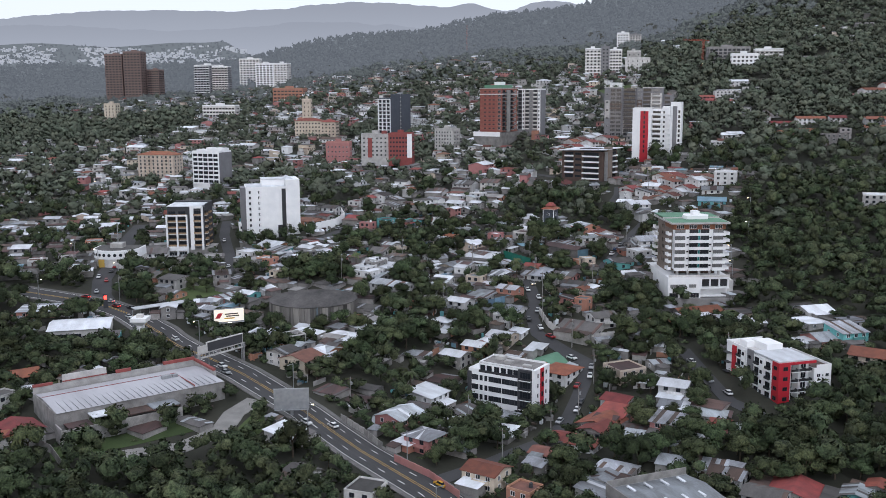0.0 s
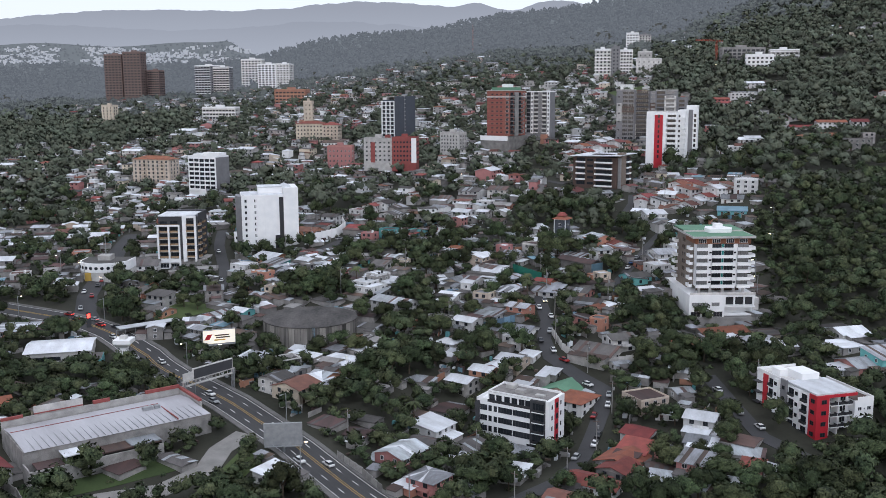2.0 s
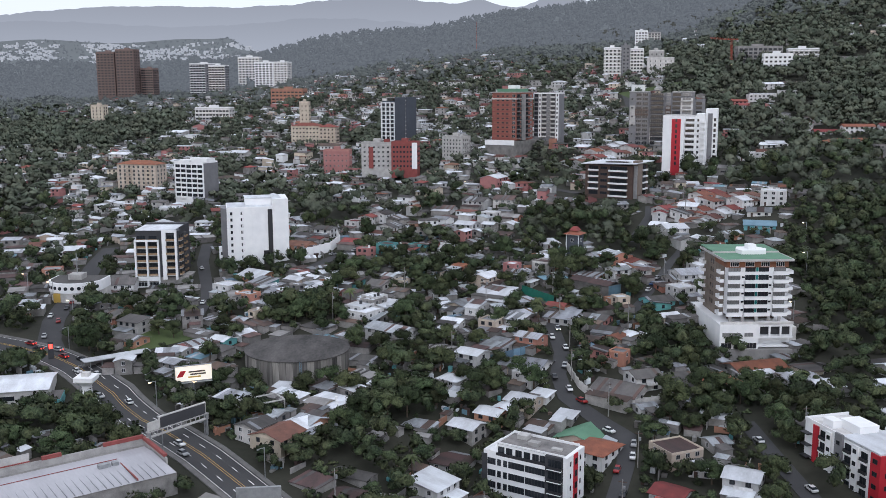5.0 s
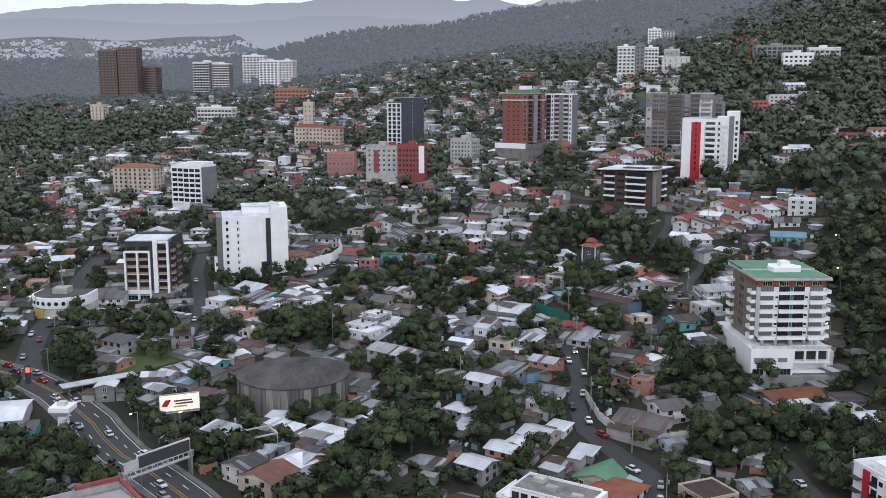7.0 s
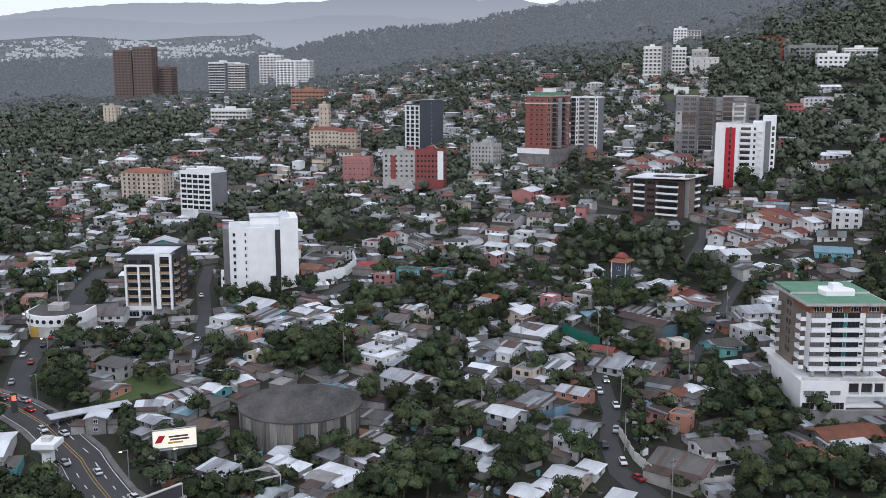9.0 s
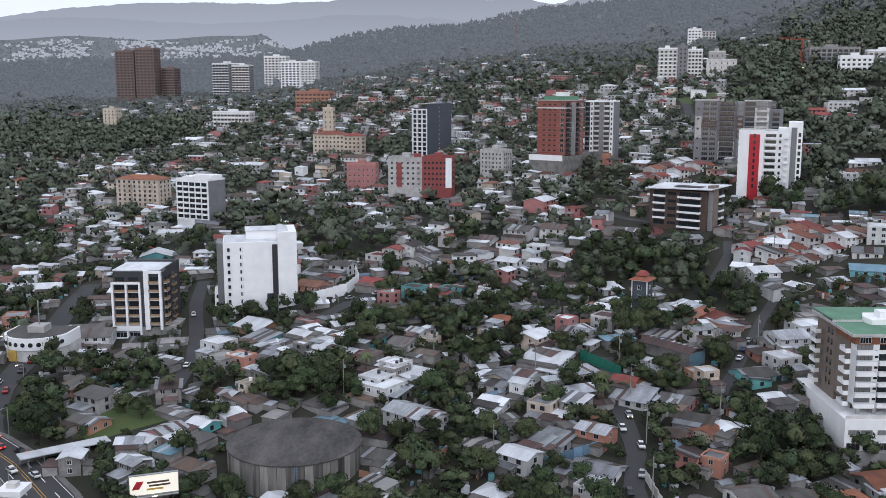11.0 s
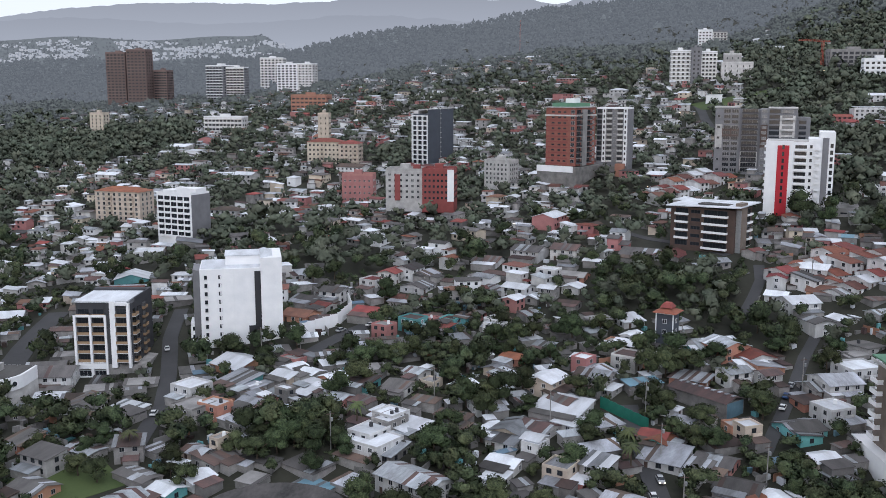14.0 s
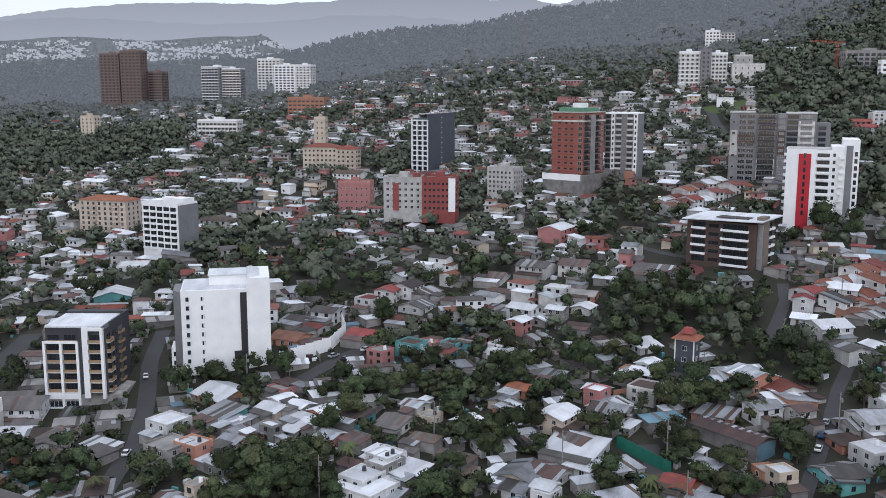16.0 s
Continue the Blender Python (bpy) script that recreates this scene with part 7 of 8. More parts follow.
house(64.3, 332.7, 10.0, 8.7, 2, 24, "r", "p", CREAM)
house(69.9, 322.0, 6.5, 4.9, 1, -31, "w", "g")
house(77.2, 310.7, 8.4, 7.1, 2, -28, "w", "g", WHITEWASH)
house(76.3, 334.2, 5.6, 5.1, 1, 18, "z", "g")
house(74.5, 299.1, 8.2, 7.0, 1, -27, "z", "g")
house(67.9, 280.8, 7.7, 6.6, 2, -33, "z", "s")
house(64.5, 295.5, 7.0, 5.5, 1, -35, "z", "g")
house(83.3, 280.5, 6.8, 4.9, 1, 64, "t", "h")
house(42.1, 340.7, 11.3, 10.1, 2, -38, "t", "h", WHITEWASH)
house(146.8, 374.9, 10.4, 8.9, 1, 15, "w", "g")
house(140.8, 362.3, 10.0, 7.8, 1, 108, "w", "f")
house(139.8, 345.3, 10.9, 9.7, 1, 16, "z", "g")
house(147.5, 345.0, 9.7, 9.0, 2, 15, "z", "s", TURQ)
house(156.4, 359.9, 7.6, 7.0, 1, 113, "z", "f")
house(147.3, 322.8, 11.5, 9.5, 2, -34, "t", "g", CREAM)
house(132.0, 342.0, 7.1, 5.9, 1, 25, "w", "f", WHITEWASH)
house(73.5, 252.6, 7.1, 5.3, 1, -27, "z", "s")
house(77.5, 249.3, 8.0, 6.9, 1, -35, "r", "g")
house(82.2, 233.8, 9.3, 6.8, 2, -33, "k", "g", WHITEWASH)
house(91.9, 239.9, 11.3, 10.3, 1, 60, "t", "g")
house(107.1, 237.5, 7.1, 5.8, 1, 59, "z", "g", TURQ)
house(114.2, 240.9, 5.4, 4.5, 1, 56, "t", "g")
house(5.8, 311.2, 9.3, 7.8, 1, 52, "k", "g", WHITEWASH)
house(12.3, 320.4, 11.7, 9.9, 1, -37, "k", "g", WHITEWASH)
house(3.3, 300.1, 7.0, 5.1, 1, -31, "z", "g")
house(-166.9, 391.7, 13.7, 12.1, 1, 100, "z", "f")
house(-102.0, 365.0, 7.4, 6.8, 2, 13, "w", "s")
house(-112.9, 376.1, 7.6, 6.0, 2, 8, "z", "p")
house(-143.4, 318.3, 9.1, 8.4, 1, 35, "t", "g")
house(-124.1, 270.4, 9.9, 9.1, 2, 132, "t", "g")
house(-120.7, 273.7, 6.9, 5.8, 2, 131, "t", "h", WHITEWASH)
house(-125.6, 265.4, 5.8, 4.9, 2, 37, "t", "g")
house(-50.2, 332.3, 9.9, 9.1, 2, 60, "b", "g")
house(-52.5, 321.7, 7.5, 6.5, 2, 58, "b", "s")
house(-39.1, 361.5, 10.6, 8.0, 1, -34, "w", "f")
house(-42.9, 346.2, 6.8, 6.3, 1, -36, "z", "g", PEACH)
house(-5.1, 317.7, 9.5, 7.8, 2, 55, "w", "s", WHITEWASH)
house(-13.8, 292.0, 10.7, 8.3, 2, 53, "z", "g", PINK)
house(-7.2, 301.4, 8.0, 6.3, 2, -34, "k", "g", PALE)
house(-5.5, 273.2, 8.3, 7.0, 2, -37, "z", "h", PINK)
house(-10.9, 272.2, 5.5, 4.5, 1, -39, "w", "f")
house(-38.8, 250.9, 6.9, 5.7, 1, -39, "k", "g", WHITEWASH)
house(-46.6, 275.0, 8.4, 7.6, 1, 59, "w", "s")
house(-95.1, 387.0, 6.4, 4.8, 2, -34, "z", "g")
house(-66.3, 322.0, 3.2, 4.5, 1, 39, "c", "f")
house(-31.1, 531.6, 7.6, 5.8, 2, -33, "r", "p", TURQ)
house(-26.3, 537.0, 6.6, 5.2, 1, -34, "c", "p", PINK)
house(-22.2, 535.0, 5.5, 4.9, 1, -37, "k", "p", PINK)
house(-19.6, 528.0, 5.4, 4.5, 1, -33, "t", "s", TURQ)
house(-17.4, 536.3, 5.5, 5.1, 1, -29, "r", "p", TURQ)


# terraced rows and villas on the wooded eastern slope
SLOPE_CLEAR = [(120, 557, 24, 13), (108, 710, 32, 22)]
for row in range(3):
    for i in range(7):
        x, y = 108 + 5.4 * i + 7.0 * row, 556 + 3.2 * i - 10.5 * row
        house(x, y, 6.2, 8.6, hr.choice((1, 1, 2)), 32 + hr.uniform(-4, 4), hr.choice("ttbbwk"), hr.choice("ggs"), WHITEWASH, False)
for i in range(9):
    for row in range(2):
        house(83 + 6.2 * i - 6 * row, 690 + 5.0 * i + 11 * row, 6.4, 9, hr.choice((1, 2)), 36 + hr.uniform(-5, 5), hr.choice("tbbw"), "g", WHITEWASH, False)
for x, y, w, d, st, yaw, roof, shape, wall in (
        (250, 716, 16, 8, 1, -8, "t", "g", WHITEWASH), (268, 711, 18, 8, 2, -8, "t", "g", WHITEWASH), (284, 702, 10, 9, 2, -12, "t", "g", WHITEWASH), (246, 690, 13, 9, 1, 4, "t", "h", PINK), (257, 686, 11, 8, 1, 8, "t", "g", CREAM),
        (262, 650, 14, 8, 3, -4, "b", "p", PALE), (272, 660, 7, 7, 3, -4, "c", "p", PALE), (340, 772, 20, 9, 2, 12, "t", "g", WHITEWASH), (356, 778, 14, 9, 2, 12, "t", "g", WHITEWASH), (324, 768, 10, 8, 1, 8, "b", "g", WHITEWASH),
        (222, 812, 16, 9, 2, -4, "t", "h", WHITEWASH), (222, 826, 12, 8, 2, -4, "t", "g", PINK), (240, 828, 18, 9, 3, -6, "w", "p", WHITEWASH), (246, 842, 18, 8, 2, -6, "w", "f", WHITEWASH), (264, 838, 12, 9, 2, -10, "b", "p", OFFWHITE),
        (160, 546, 11, 8, 3, -20, "w", "p", WHITEWASH), (150, 536, 10, 9, 1, -18, "z", "g", OFFWHITE), (146, 522, 13, 9, 1, -16, "u", "g", TURQ), (188, 676, 15, 9, 2, -10, "w", "p", WHITEWASH), (200, 681, 12, 9, 1, -20, "b", "g", WHITEWASH), (212, 700, 12, 7, 1, -8, "w", "s", OFFWHITE),
        (231, 508, 16, 10, 3, -22, "w", "p", OFFWHITE), (304, 686, 12, 9, 2, -10, "t", "g", WHITEWASH), (296, 662, 16, 9, 2, -14, "t", "g", WHITEWASH), (310, 668, 13, 9, 2, -14, "z", "g", CREAM), (280, 872, 20, 9, 1, -8, "k", "g", OFFWHITE), (262, 868, 14, 8, 2, -6, "w", "g", WHITEWASH),
        (348, 922, 24, 9, 2, 2, "k", "p", PALE), (205, 700, 10, 8, 1, 0, "w", "g", WHITEWASH)):
    house(x, y, w, d, st, yaw, roof, shape, wall, False)
    SLOPE_CLEAR.append((x, y - 11, w * 0.7 + 3, 13))


# ---- the quarter's other houses, street by street ----
PATCH_YAW = ((-40, 420, -30), (30, 440, 28), (60, 470, 24), (-60, 560, 20), (0, 620, -30), (-200, 560, 12), (100, 480, 26), (60, 300, -28), (150, 330, 20), (-150, 330, -35), (-250, 700, -10), (60, 700, -28), (200, 650, -15))
WOODS = ((58, 556, 34, 26), (92, 532, 30, 30), (-135, 682, 30, 22), (-85, 630, 40, 18), (-30, 596, 34, 12), (182, 460, 45, 62), (170, 420, 36, 60), (240, 560, 60, 90), (78, 402, 17, 14), (-28, 330, 16, 12),
         (-85, 242, 60, 32), (100, 262, 24, 15), (98, 354, 18, 14), (-182, 412, 36, 30), (-135, 345, 40, 12), (-140, 420, 9, 26), (215, 665, 40, 70), (-55, 443, 14, 12),
         (-18, 362, 12, 12), (60, 580, 26, 16), (300, 820, 60, 120), (45, 268, 14, 12), (150, 395, 24, 30), (300, 640, 70, 120), (-95, 290, 26, 10), (-470, 1000, 90, 140), (-560, 900, 80, 300), (-160, 600, 20, 26), (-196, 590, 16, 22), (-62, 600, 20, 14), (-122, 590, 14, 26))


def wooded(x, y):
    return any(((x - a) / p) ** 2 + ((y - b) / q) ** 2 < 1 for a, b, p, q in WOODS)


def patch_yaw(x, y):
    return min(PATCH_YAW, key=lambda p: (p[0] - x) ** 2 + (p[1] - y) ** 2)[2]


def in_view(x, y):
    return -0.5 * y - 25 < x < 0.5 * y + 25


near_houses = 0
for k in range(5200):
    y = 225 + 335 * hr.random() ** 0.8
    x = hr.uniform(-0.5 * y - 15, 0.5 * y + 15)
    w, d = hr.uniform(6, 10), hr.uniform(5, 7.5)
    if wooded(x, y) or not free(x, y, w * 0.5) or near_houses > 45:
        continue
    if x > 0.34 * y + 10 and hr.random() < 0.9:
        continue
    house(x, y, w, d, 2 if hr.random() < 0.3 else 1, patch_yaw(x, y) + hr.uniform(-6, 6) + hr.choice((0, 0, 90)), hr.choice("zzzwwwrrkkkb"), hr.choice("gggssfp"))
    near_houses += 1


# ---- far houses, too many to count ----
def slope_town(x, y):
    return -60 < x < 0.2 * y and 640 < y < 1020


def far_houses(count, y0, y1, palette, seed):
    r = random.Random(seed)
    bms = {m.name: (m, bmesh.new()) for m in (*dict.fromkeys((*WALLS, WHITE)), *ROOFS.values(), GLASS)}
    for k in range(count):
        y = y0 + (y1 - y0) * r.random()
        x = r.uniform(-0.46 * y, 0.46 * y)
        big = r.random() < 0.07
        w, d, s = (r.uniform(12, 20), r.uniform(9, 13), 2) if big else (r.uniform(5, 11), r.uniform(5, 8), r.choice((1, 1, 1, 2)))
        if wooded(x, y) or not free(x, y, w * 0.5):
            continue
        if not slope_town(x, y) and noise.noise((x * 0.006, y * 0.004, 3.3)) < -0.16 or noise.noise((x * 0.022, y * 0.014, 8.1)) < -0.2:
            continue
        if x > 0.24 * y and r.random() < 0.93 or x < -0.36 * y and r.random() < 0.6 or (y > 1050 and abs(x + 200) > 260 and r.random() < 0.7):
            continue
        yaw = patch_yaw(x, y) + r.uniform(-14, 14) + r.choice((0, 0, 90))
        take_block(*spot(x, y, yaw, -w / 2, -d / 2), yaw, w, d, 0.5)
        wall = r.choice((WHITEWASH, WHITEWASH, WHITE, OFFWHITE, OFFWHITE, OFFWHITE, CREAM, PALE, PALE, PINK))
        z = gz(x, y) + 0.1
        pieces = [(-w / 2, -d / 2, w, d, 2.45 * s, r.choice("gghsff"))]
        if r.random() < 0.75:  # a lower wing or a yard roof beside the house
            q = r.uniform(3, 6)
            pieces.append((r.choice((-w / 2 - q + 0.6, w / 2 - 0.6)), -d / 2 + r.uniform(-2.5, 1.5), q, d * r.uniform(0.5, 0.9), r.uniform(1.9, 2.7), r.choice("sff")))
        if r.random() < 0.4:
            pieces.append((-w / 2 + r.uniform(0, w * 0.4), -d / 2 - 2.6, w * r.uniform(0.35, 0.6), 2.9, r.uniform(1.8, 2.3), "s"))
        if s == 1 and r.random() < 0.25:  # a part upper storey
            pieces.append((-w / 2 + 0.5, -d / 2 + 0.6, w * 0.5, d * 0.7, 4.9, "f"))
        for px, py, pw, pd, h, shape in pieces:
            roof = ROOFS[r.choice(palette)]
            m = pose(*spot(x, y, yaw, px, py), z, 0, 0, yaw)
            for target, build in ((wall, lambda b: house_walls(b, pw, pd, h, shape)), (roof, lambda b: roof_shape(b, pw, pd, h, shape, 0.4))):
                b = bms[target.name][1]
                n = len(b.verts)
                build(b)
                b.verts.ensure_lookup_table()
                for v in b.verts[n:]:
                    v.co = m @ v.co
            b = bms[GLASS.name][1]
            n = len(b.verts)
            for q in range(max(1, round(h / 2.45))):
                for u in steps(0.4, pw - 0.4, max(1, int(pw / 3))):
                    if r.random() < 0.8:
                        add_box(b, u - 0.6, u + 0.6, -0.05, 0.02, 0.8 + 2.45 * q, min(2.0 + 2.45 * q, h - 0.1))
            b.verts.ensure_lookup_table()
            for v in b.verts[n:]:
                v.co = m @ v.co
    for m, b in bms.values():
        if len(b.verts):
            tagged(part("far_houses", b, m), "crowd of small far houses on the hillside", "houses", kind="stuff")
        else:
            b.free()


far_houses(12000, 560, 1050, "wwwwwzzzzkkkktbbrr", 21)
far_houses(2600, 1050, 1400, "wwwwzzzkkktbr", 22)

# ---- sheds and yard roofs packed between the houses ----
def sheds(count, seed, least, most):
    r = random.Random(seed)
    mats = (RUST, DARKROOF, ZINC, PALE, BLUESHEET, WHITEROOF, CONCRETE)
    bms = [bmesh.new() for m in mats]
    for k in range(count):
        y = 255 + 345 * r.random()
        x = r.uniform(-0.46 * y, 0.31 * y)
        w, d = r.uniform(least, most), r.uniform(least * 0.8, most * 0.7)
        if wooded(x, y) or not free(x, y, d * 0.3) or any(((x - a) / p) ** 2 + ((y - b) / q) ** 2 < 1 for a, b, p, q in ((-112, 420, 17, 15), (-66, 284, 10, 16), (-140, 430, 26, 34))):
            continue
        if noise.noise((x * 0.03, y * 0.03, 0)) < -0.22 or y < 400 and r.random() < 0.8 or r.random() < (0.65 if x < -92 else 0.25):
            continue
        h, yaw = r.uniform(1.8, 3.1), patch_yaw(x, y) + r.uniform(-7, 7)
        z = min(gz(*spot(x, y, yaw, a * w / 2, b * d / 2)) for a in (-1, 1) for b in (-1, 1))
        m = pose(*spot(x, y, yaw, -w / 2, -d / 2), z, 0, 0, yaw)
        i = r.choice((0, 0, 0, 0, 0, 1, 1, 1, 1, 2, 2, 2, 2, 5, 5, 5, 6, 4))
        for b, build in ((bms[i], lambda b: roof_shape(b, w, d, h, r.choice("ssfg"), 0.25, 0.45, 0.12, r)), (bms[3], lambda b: add_box(b, 0, w, 0, d, -2, h - 0.02))):
            n = len(b.verts)
            build(b)
            b.verts.ensure_lookup_table()
            for q in b.verts[n:]:
                q.co = m @ q.co
        c, n = math.cos(radians(yaw)), math.sin(radians(yaw))
        for a in np.arange(-w / 2, w / 2 + 0.1, 1.5):
            take(x + a * c, y + a * n, d * 0.36)
    for m, b, other in zip(mats, bms, (DARKROOF, ZINC, RUST, PALE, ZINC, ZINC, DARKROOF)):
        tagged(part("yard_sheds", b, (m, other)), "patchwork of small sheet-roofed sheds between houses", "sheds", kind="stuff")


sheds(9000, 77, 6, 13)
sheds(9000, 78, 3, 6.5)

def clutter(count, seed):
    """Garden walls, tanks, stacked sheets and other odds and ends in the yards."""
    r = random.Random(seed)
    mats = (PALE, RUST, WHITEROOF, BLUESHEET, CONCRETE, DARKROOF, TURQ, PEACH)
    bms = [bmesh.new() for m in mats]
    for k in range(count):
        y = 290 + 320 * r.random()
        x = r.uniform(-0.44 * y, 0.3 * y)
        if wooded(x, y) or blocked(x, y) or not free(x, y, 0.6) or any(((x - a) / p) ** 2 + ((y - b) / q) ** 2 < 1 for a, b, p, q in ((-112, 420, 17, 15), (-66, 284, 10, 16))):
            continue
        if r.random() < 0.22:
            w, d, h, i = r.uniform(3, 7), 0.18, r.uniform(1.5, 2.3), r.choice((0, 0, 4, 4, 7))
        else:
            w, d, h, i = r.uniform(0.6, 2.4), r.uniform(0.5, 1.6), r.uniform(0.4, 2.0), r.choice((0, 1, 1, 2, 2, 3, 4, 5, 5, 6))
        m = pose(x, y, gz(x, y), 0, 0, patch_yaw(x, y) + r.choice((0, 90)) + r.uniform(-9, 9))
        n = len(bms[i].verts)
        add_box(bms[i], -w / 2, w / 2, -d / 2, d / 2, -1, h)
        bms[i].verts.ensure_lookup_table()
        for q in bms[i].verts[n:]:
            q.co = m @ q.co
    for m, b in zip(mats, bms):
        tagged(part("yard_clutter", b, m), "garden walls and odd stacked things in cramped yards", "clutter", kind="stuff")


clutter(9000, 79)

# ---- planting ----
tree(-88.1, 430.6, 0.90)
tree(-94.5, 516.8, 1.23)
tree(-80.9, 510.1, 0.86)
tree(-71.2, 517.4, 1.12)
tree(-66.0, 516.2, 0.84)
tree(-54.0, 496.7, 0.91)
tree(-45.8, 496.4, 1.25)
tree(-37.9, 498.9, 0.89)
tree(-29.0, 504.4, 1.09)
tree(-23.9, 519.4, 1.01)
tree(-66.6, 443.1, 1.00)
tree(-62.1, 448.9, 1.02)
tree(-55.0, 443.2, 0.89)
tree(-50.2, 448.9, 1.17)
tree(-46.0, 441.4, 0.84)
tree(-72.8, 437.4, 0.91)
tree(-114.5, 436.1, 0.81)
tree(-110.5, 440.1, 0.92)
tree(-103.7, 592.6, 0.98)
tree(-77.5, 585.2, 1.21)
tree(-69.9, 594.1, 0.97)
tree(-93.4, 617.5, 0.85)
tree(-107.1, 619.6, 0.92)
tree(-44.6, 560.6, 1.25)
tree(-29.2, 523.0, 0.83)
tree(-50.6, 505.3, 1.08)
tree(-61.5, 437.8, 0.97)
tree(-57.5, 441.4, 1.10)
tree(-51.1, 437.9, 0.95)
tree(-72.0, 448.8, 1.11)
tree(-41.0, 504.9, 1.02)
tree(-33.2, 498.7, 1.09)
tree(1.4, 527.7, 1.21)
tree(5.9, 511.5, 1.06)
tree(12.2, 517.1, 0.86)
tree(21.0, 519.7, 0.83)
tree(25.3, 513.2, 1.23)
tree(35.9, 521.6, 1.02)
tree(43.3, 530.5, 0.89)
tree(1.3, 467.2, 1.23)
tree(6.8, 473.9, 1.06)
tree(-10.1, 465.3, 1.13)
tree(-3.9, 467.4, 1.20)
tree(50.7, 508.1, 0.93)
tree(47.0, 500.0, 0.96)
tree(56.0, 493.9, 1.20)
tree(62.5, 488.1, 0.86)
tree(69.1, 492.8, 1.14)
tree(76.9, 497.3, 0.84)
tree(46.5, 484.2, 1.11)
tree(51.9, 483.9, 1.12)
tree(57.7, 486.0, 1.23)
tree(43.5, 461.3, 1.18)
tree(47.0, 459.1, 1.03)
tree(24.2, 442.1, 0.89)
tree(47.7, 443.4, 0.87)
tree(52.0, 437.9, 1.04)
tree(57.0, 436.2, 1.03)
tree(70.5, 462.3, 0.83)
tree(74.0, 454.1, 1.21)
tree(80.9, 457.7, 1.03)
tree(81.2, 468.0, 1.12)
tree(86.6, 472.1, 0.90)
tree(100.3, 494.1, 0.91)
tree(106.7, 490.7, 0.81)
tree(97.2, 504.9, 0.95)
tree(90.6, 498.1, 0.92)
tree(88.7, 514.8, 0.99)
tree(83.4, 521.6, 0.97)
tree(84.6, 545.6, 1.18)
tree(90.3, 538.0, 1.20)
tree(74.8, 560.6, 0.88)
tree(40.5, 558.9, 0.98)
tree(40.6, 596.5, 0.87)
tree(48.0, 584.6, 1.10)
tree(57.8, 573.0, 1.24)
tree(68.9, 572.6, 0.89)
tree(-1.3, 511.9, 1.14)
tree(4.5, 502.7, 0.94)
tree(-14.4, 503.6, 0.81)
tree(-7.2, 497.7, 1.14)
tree(-16.0, 484.7, 0.95)
tree(16.9, 496.5, 0.88)
tree(101.4, 482.1, 1.00)
tree(77.6, 450.2, 0.90)
tree(40.2, 432.9, 0.98)
tree(-4.6, 458.5, 1.00)
tree(22.9, 468.8, 0.99)
tree(25.6, 446.7, 1.06)
tree(46.0, 416.5, 0.93)
tree(69.2, 477.0, 0.84)
tree(80.5, 448.4, 0.84)
tree(71.9, 415.2, 0.85)
tree(76.4, 408.2, 1.03)
tree(83.7, 412.7, 0.96)
tree(88.9, 409.1, 1.16)
tree(71.2, 396.1, 1.03)
tree(94.1, 419.3, 1.12)
tree(81.4, 390.5, 1.24)
tree(13.2, 383.8, 0.83)
tree(22.4, 385.8, 0.81)
tree(16.9, 390.4, 0.86)
tree(4.0, 379.3, 0.97)
tree(7.2, 371.7, 1.06)
tree(13.7, 372.1, 1.13)
tree(-4.7, 363.3, 0.96)
tree(-3.9, 388.0, 1.23)
tree(-6.5, 406.6, 0.80)
tree(-1.7, 409.3, 1.18)
tree(22.5, 360.0, 0.89)
tree(27.0, 374.8, 1.19)
tree(14.8, 353.1, 0.81)
tree(46.2, 352.8, 1.23)
tree(49.9, 356.8, 1.14)
tree(79.9, 365.7, 1.25)
tree(85.4, 363.1, 1.06)
tree(89.9, 358.0, 0.88)
tree(96.6, 362.7, 1.24)
tree(100.7, 357.2, 1.00)
tree(113.1, 370.3, 0.84)
tree(82.4, 350.4, 1.07)
tree(85.6, 342.3, 1.02)
tree(77.7, 351.2, 1.01)
tree(-7.6, 467.0, 0.87)
tree(8.2, 461.7, 0.85)
tree(56.2, 450.0, 1.06)
tree(69.1, 432.3, 1.00)
tree(73.0, 426.5, 0.86)
tree(9.3, 406.1, 1.00)
tree(17.8, 427.5, 1.13)
tree(-151.8, 459.0, 1.12)
tree(-140.7, 416.0, 1.01)
tree(-130.5, 416.3, 0.98)
tree(-111.1, 423.6, 0.96)
tree(-104.8, 420.2, 0.90)
tree(-126.9, 434.8, 0.89)
tree(-85.9, 398.2, 1.00)
tree(-81.3, 419.2, 0.85)
tree(-70.1, 408.8, 1.13)
tree(-69.6, 418.5, 1.12)
tree(-71.0, 395.7, 1.08)
tree(-76.5, 380.4, 0.81)
tree(-79.9, 376.2, 0.96)
tree(-89.4, 377.8, 0.99)
tree(-69.5, 379.6, 0.84)
tree(-65.8, 432.3, 1.24)
tree(-60.7, 442.1, 1.14)
tree(-56.4, 449.2, 1.03)
tree(-48.8, 445.3, 1.12)
tree(-42.1, 434.8, 0.89)
tree(-50.3, 426.8, 0.90)
tree(-35.7, 412.3, 1.04)
tree(-26.5, 407.1, 1.13)
tree(-18.0, 408.0, 1.09)
tree(-11.6, 401.4, 0.80)
tree(-20.6, 392.0, 1.08)
tree(-24.7, 358.6, 1.21)
tree(-28.2, 352.1, 1.13)
tree(-20.1, 351.7, 1.22)
tree(-14.2, 356.4, 1.24)
tree(-33.3, 343.6, 0.90)
tree(-28.1, 341.0, 0.93)
tree(-17.0, 369.7, 1.05)
tree(-11.5, 366.1, 1.24)
tree(-40.9, 377.1, 0.97)
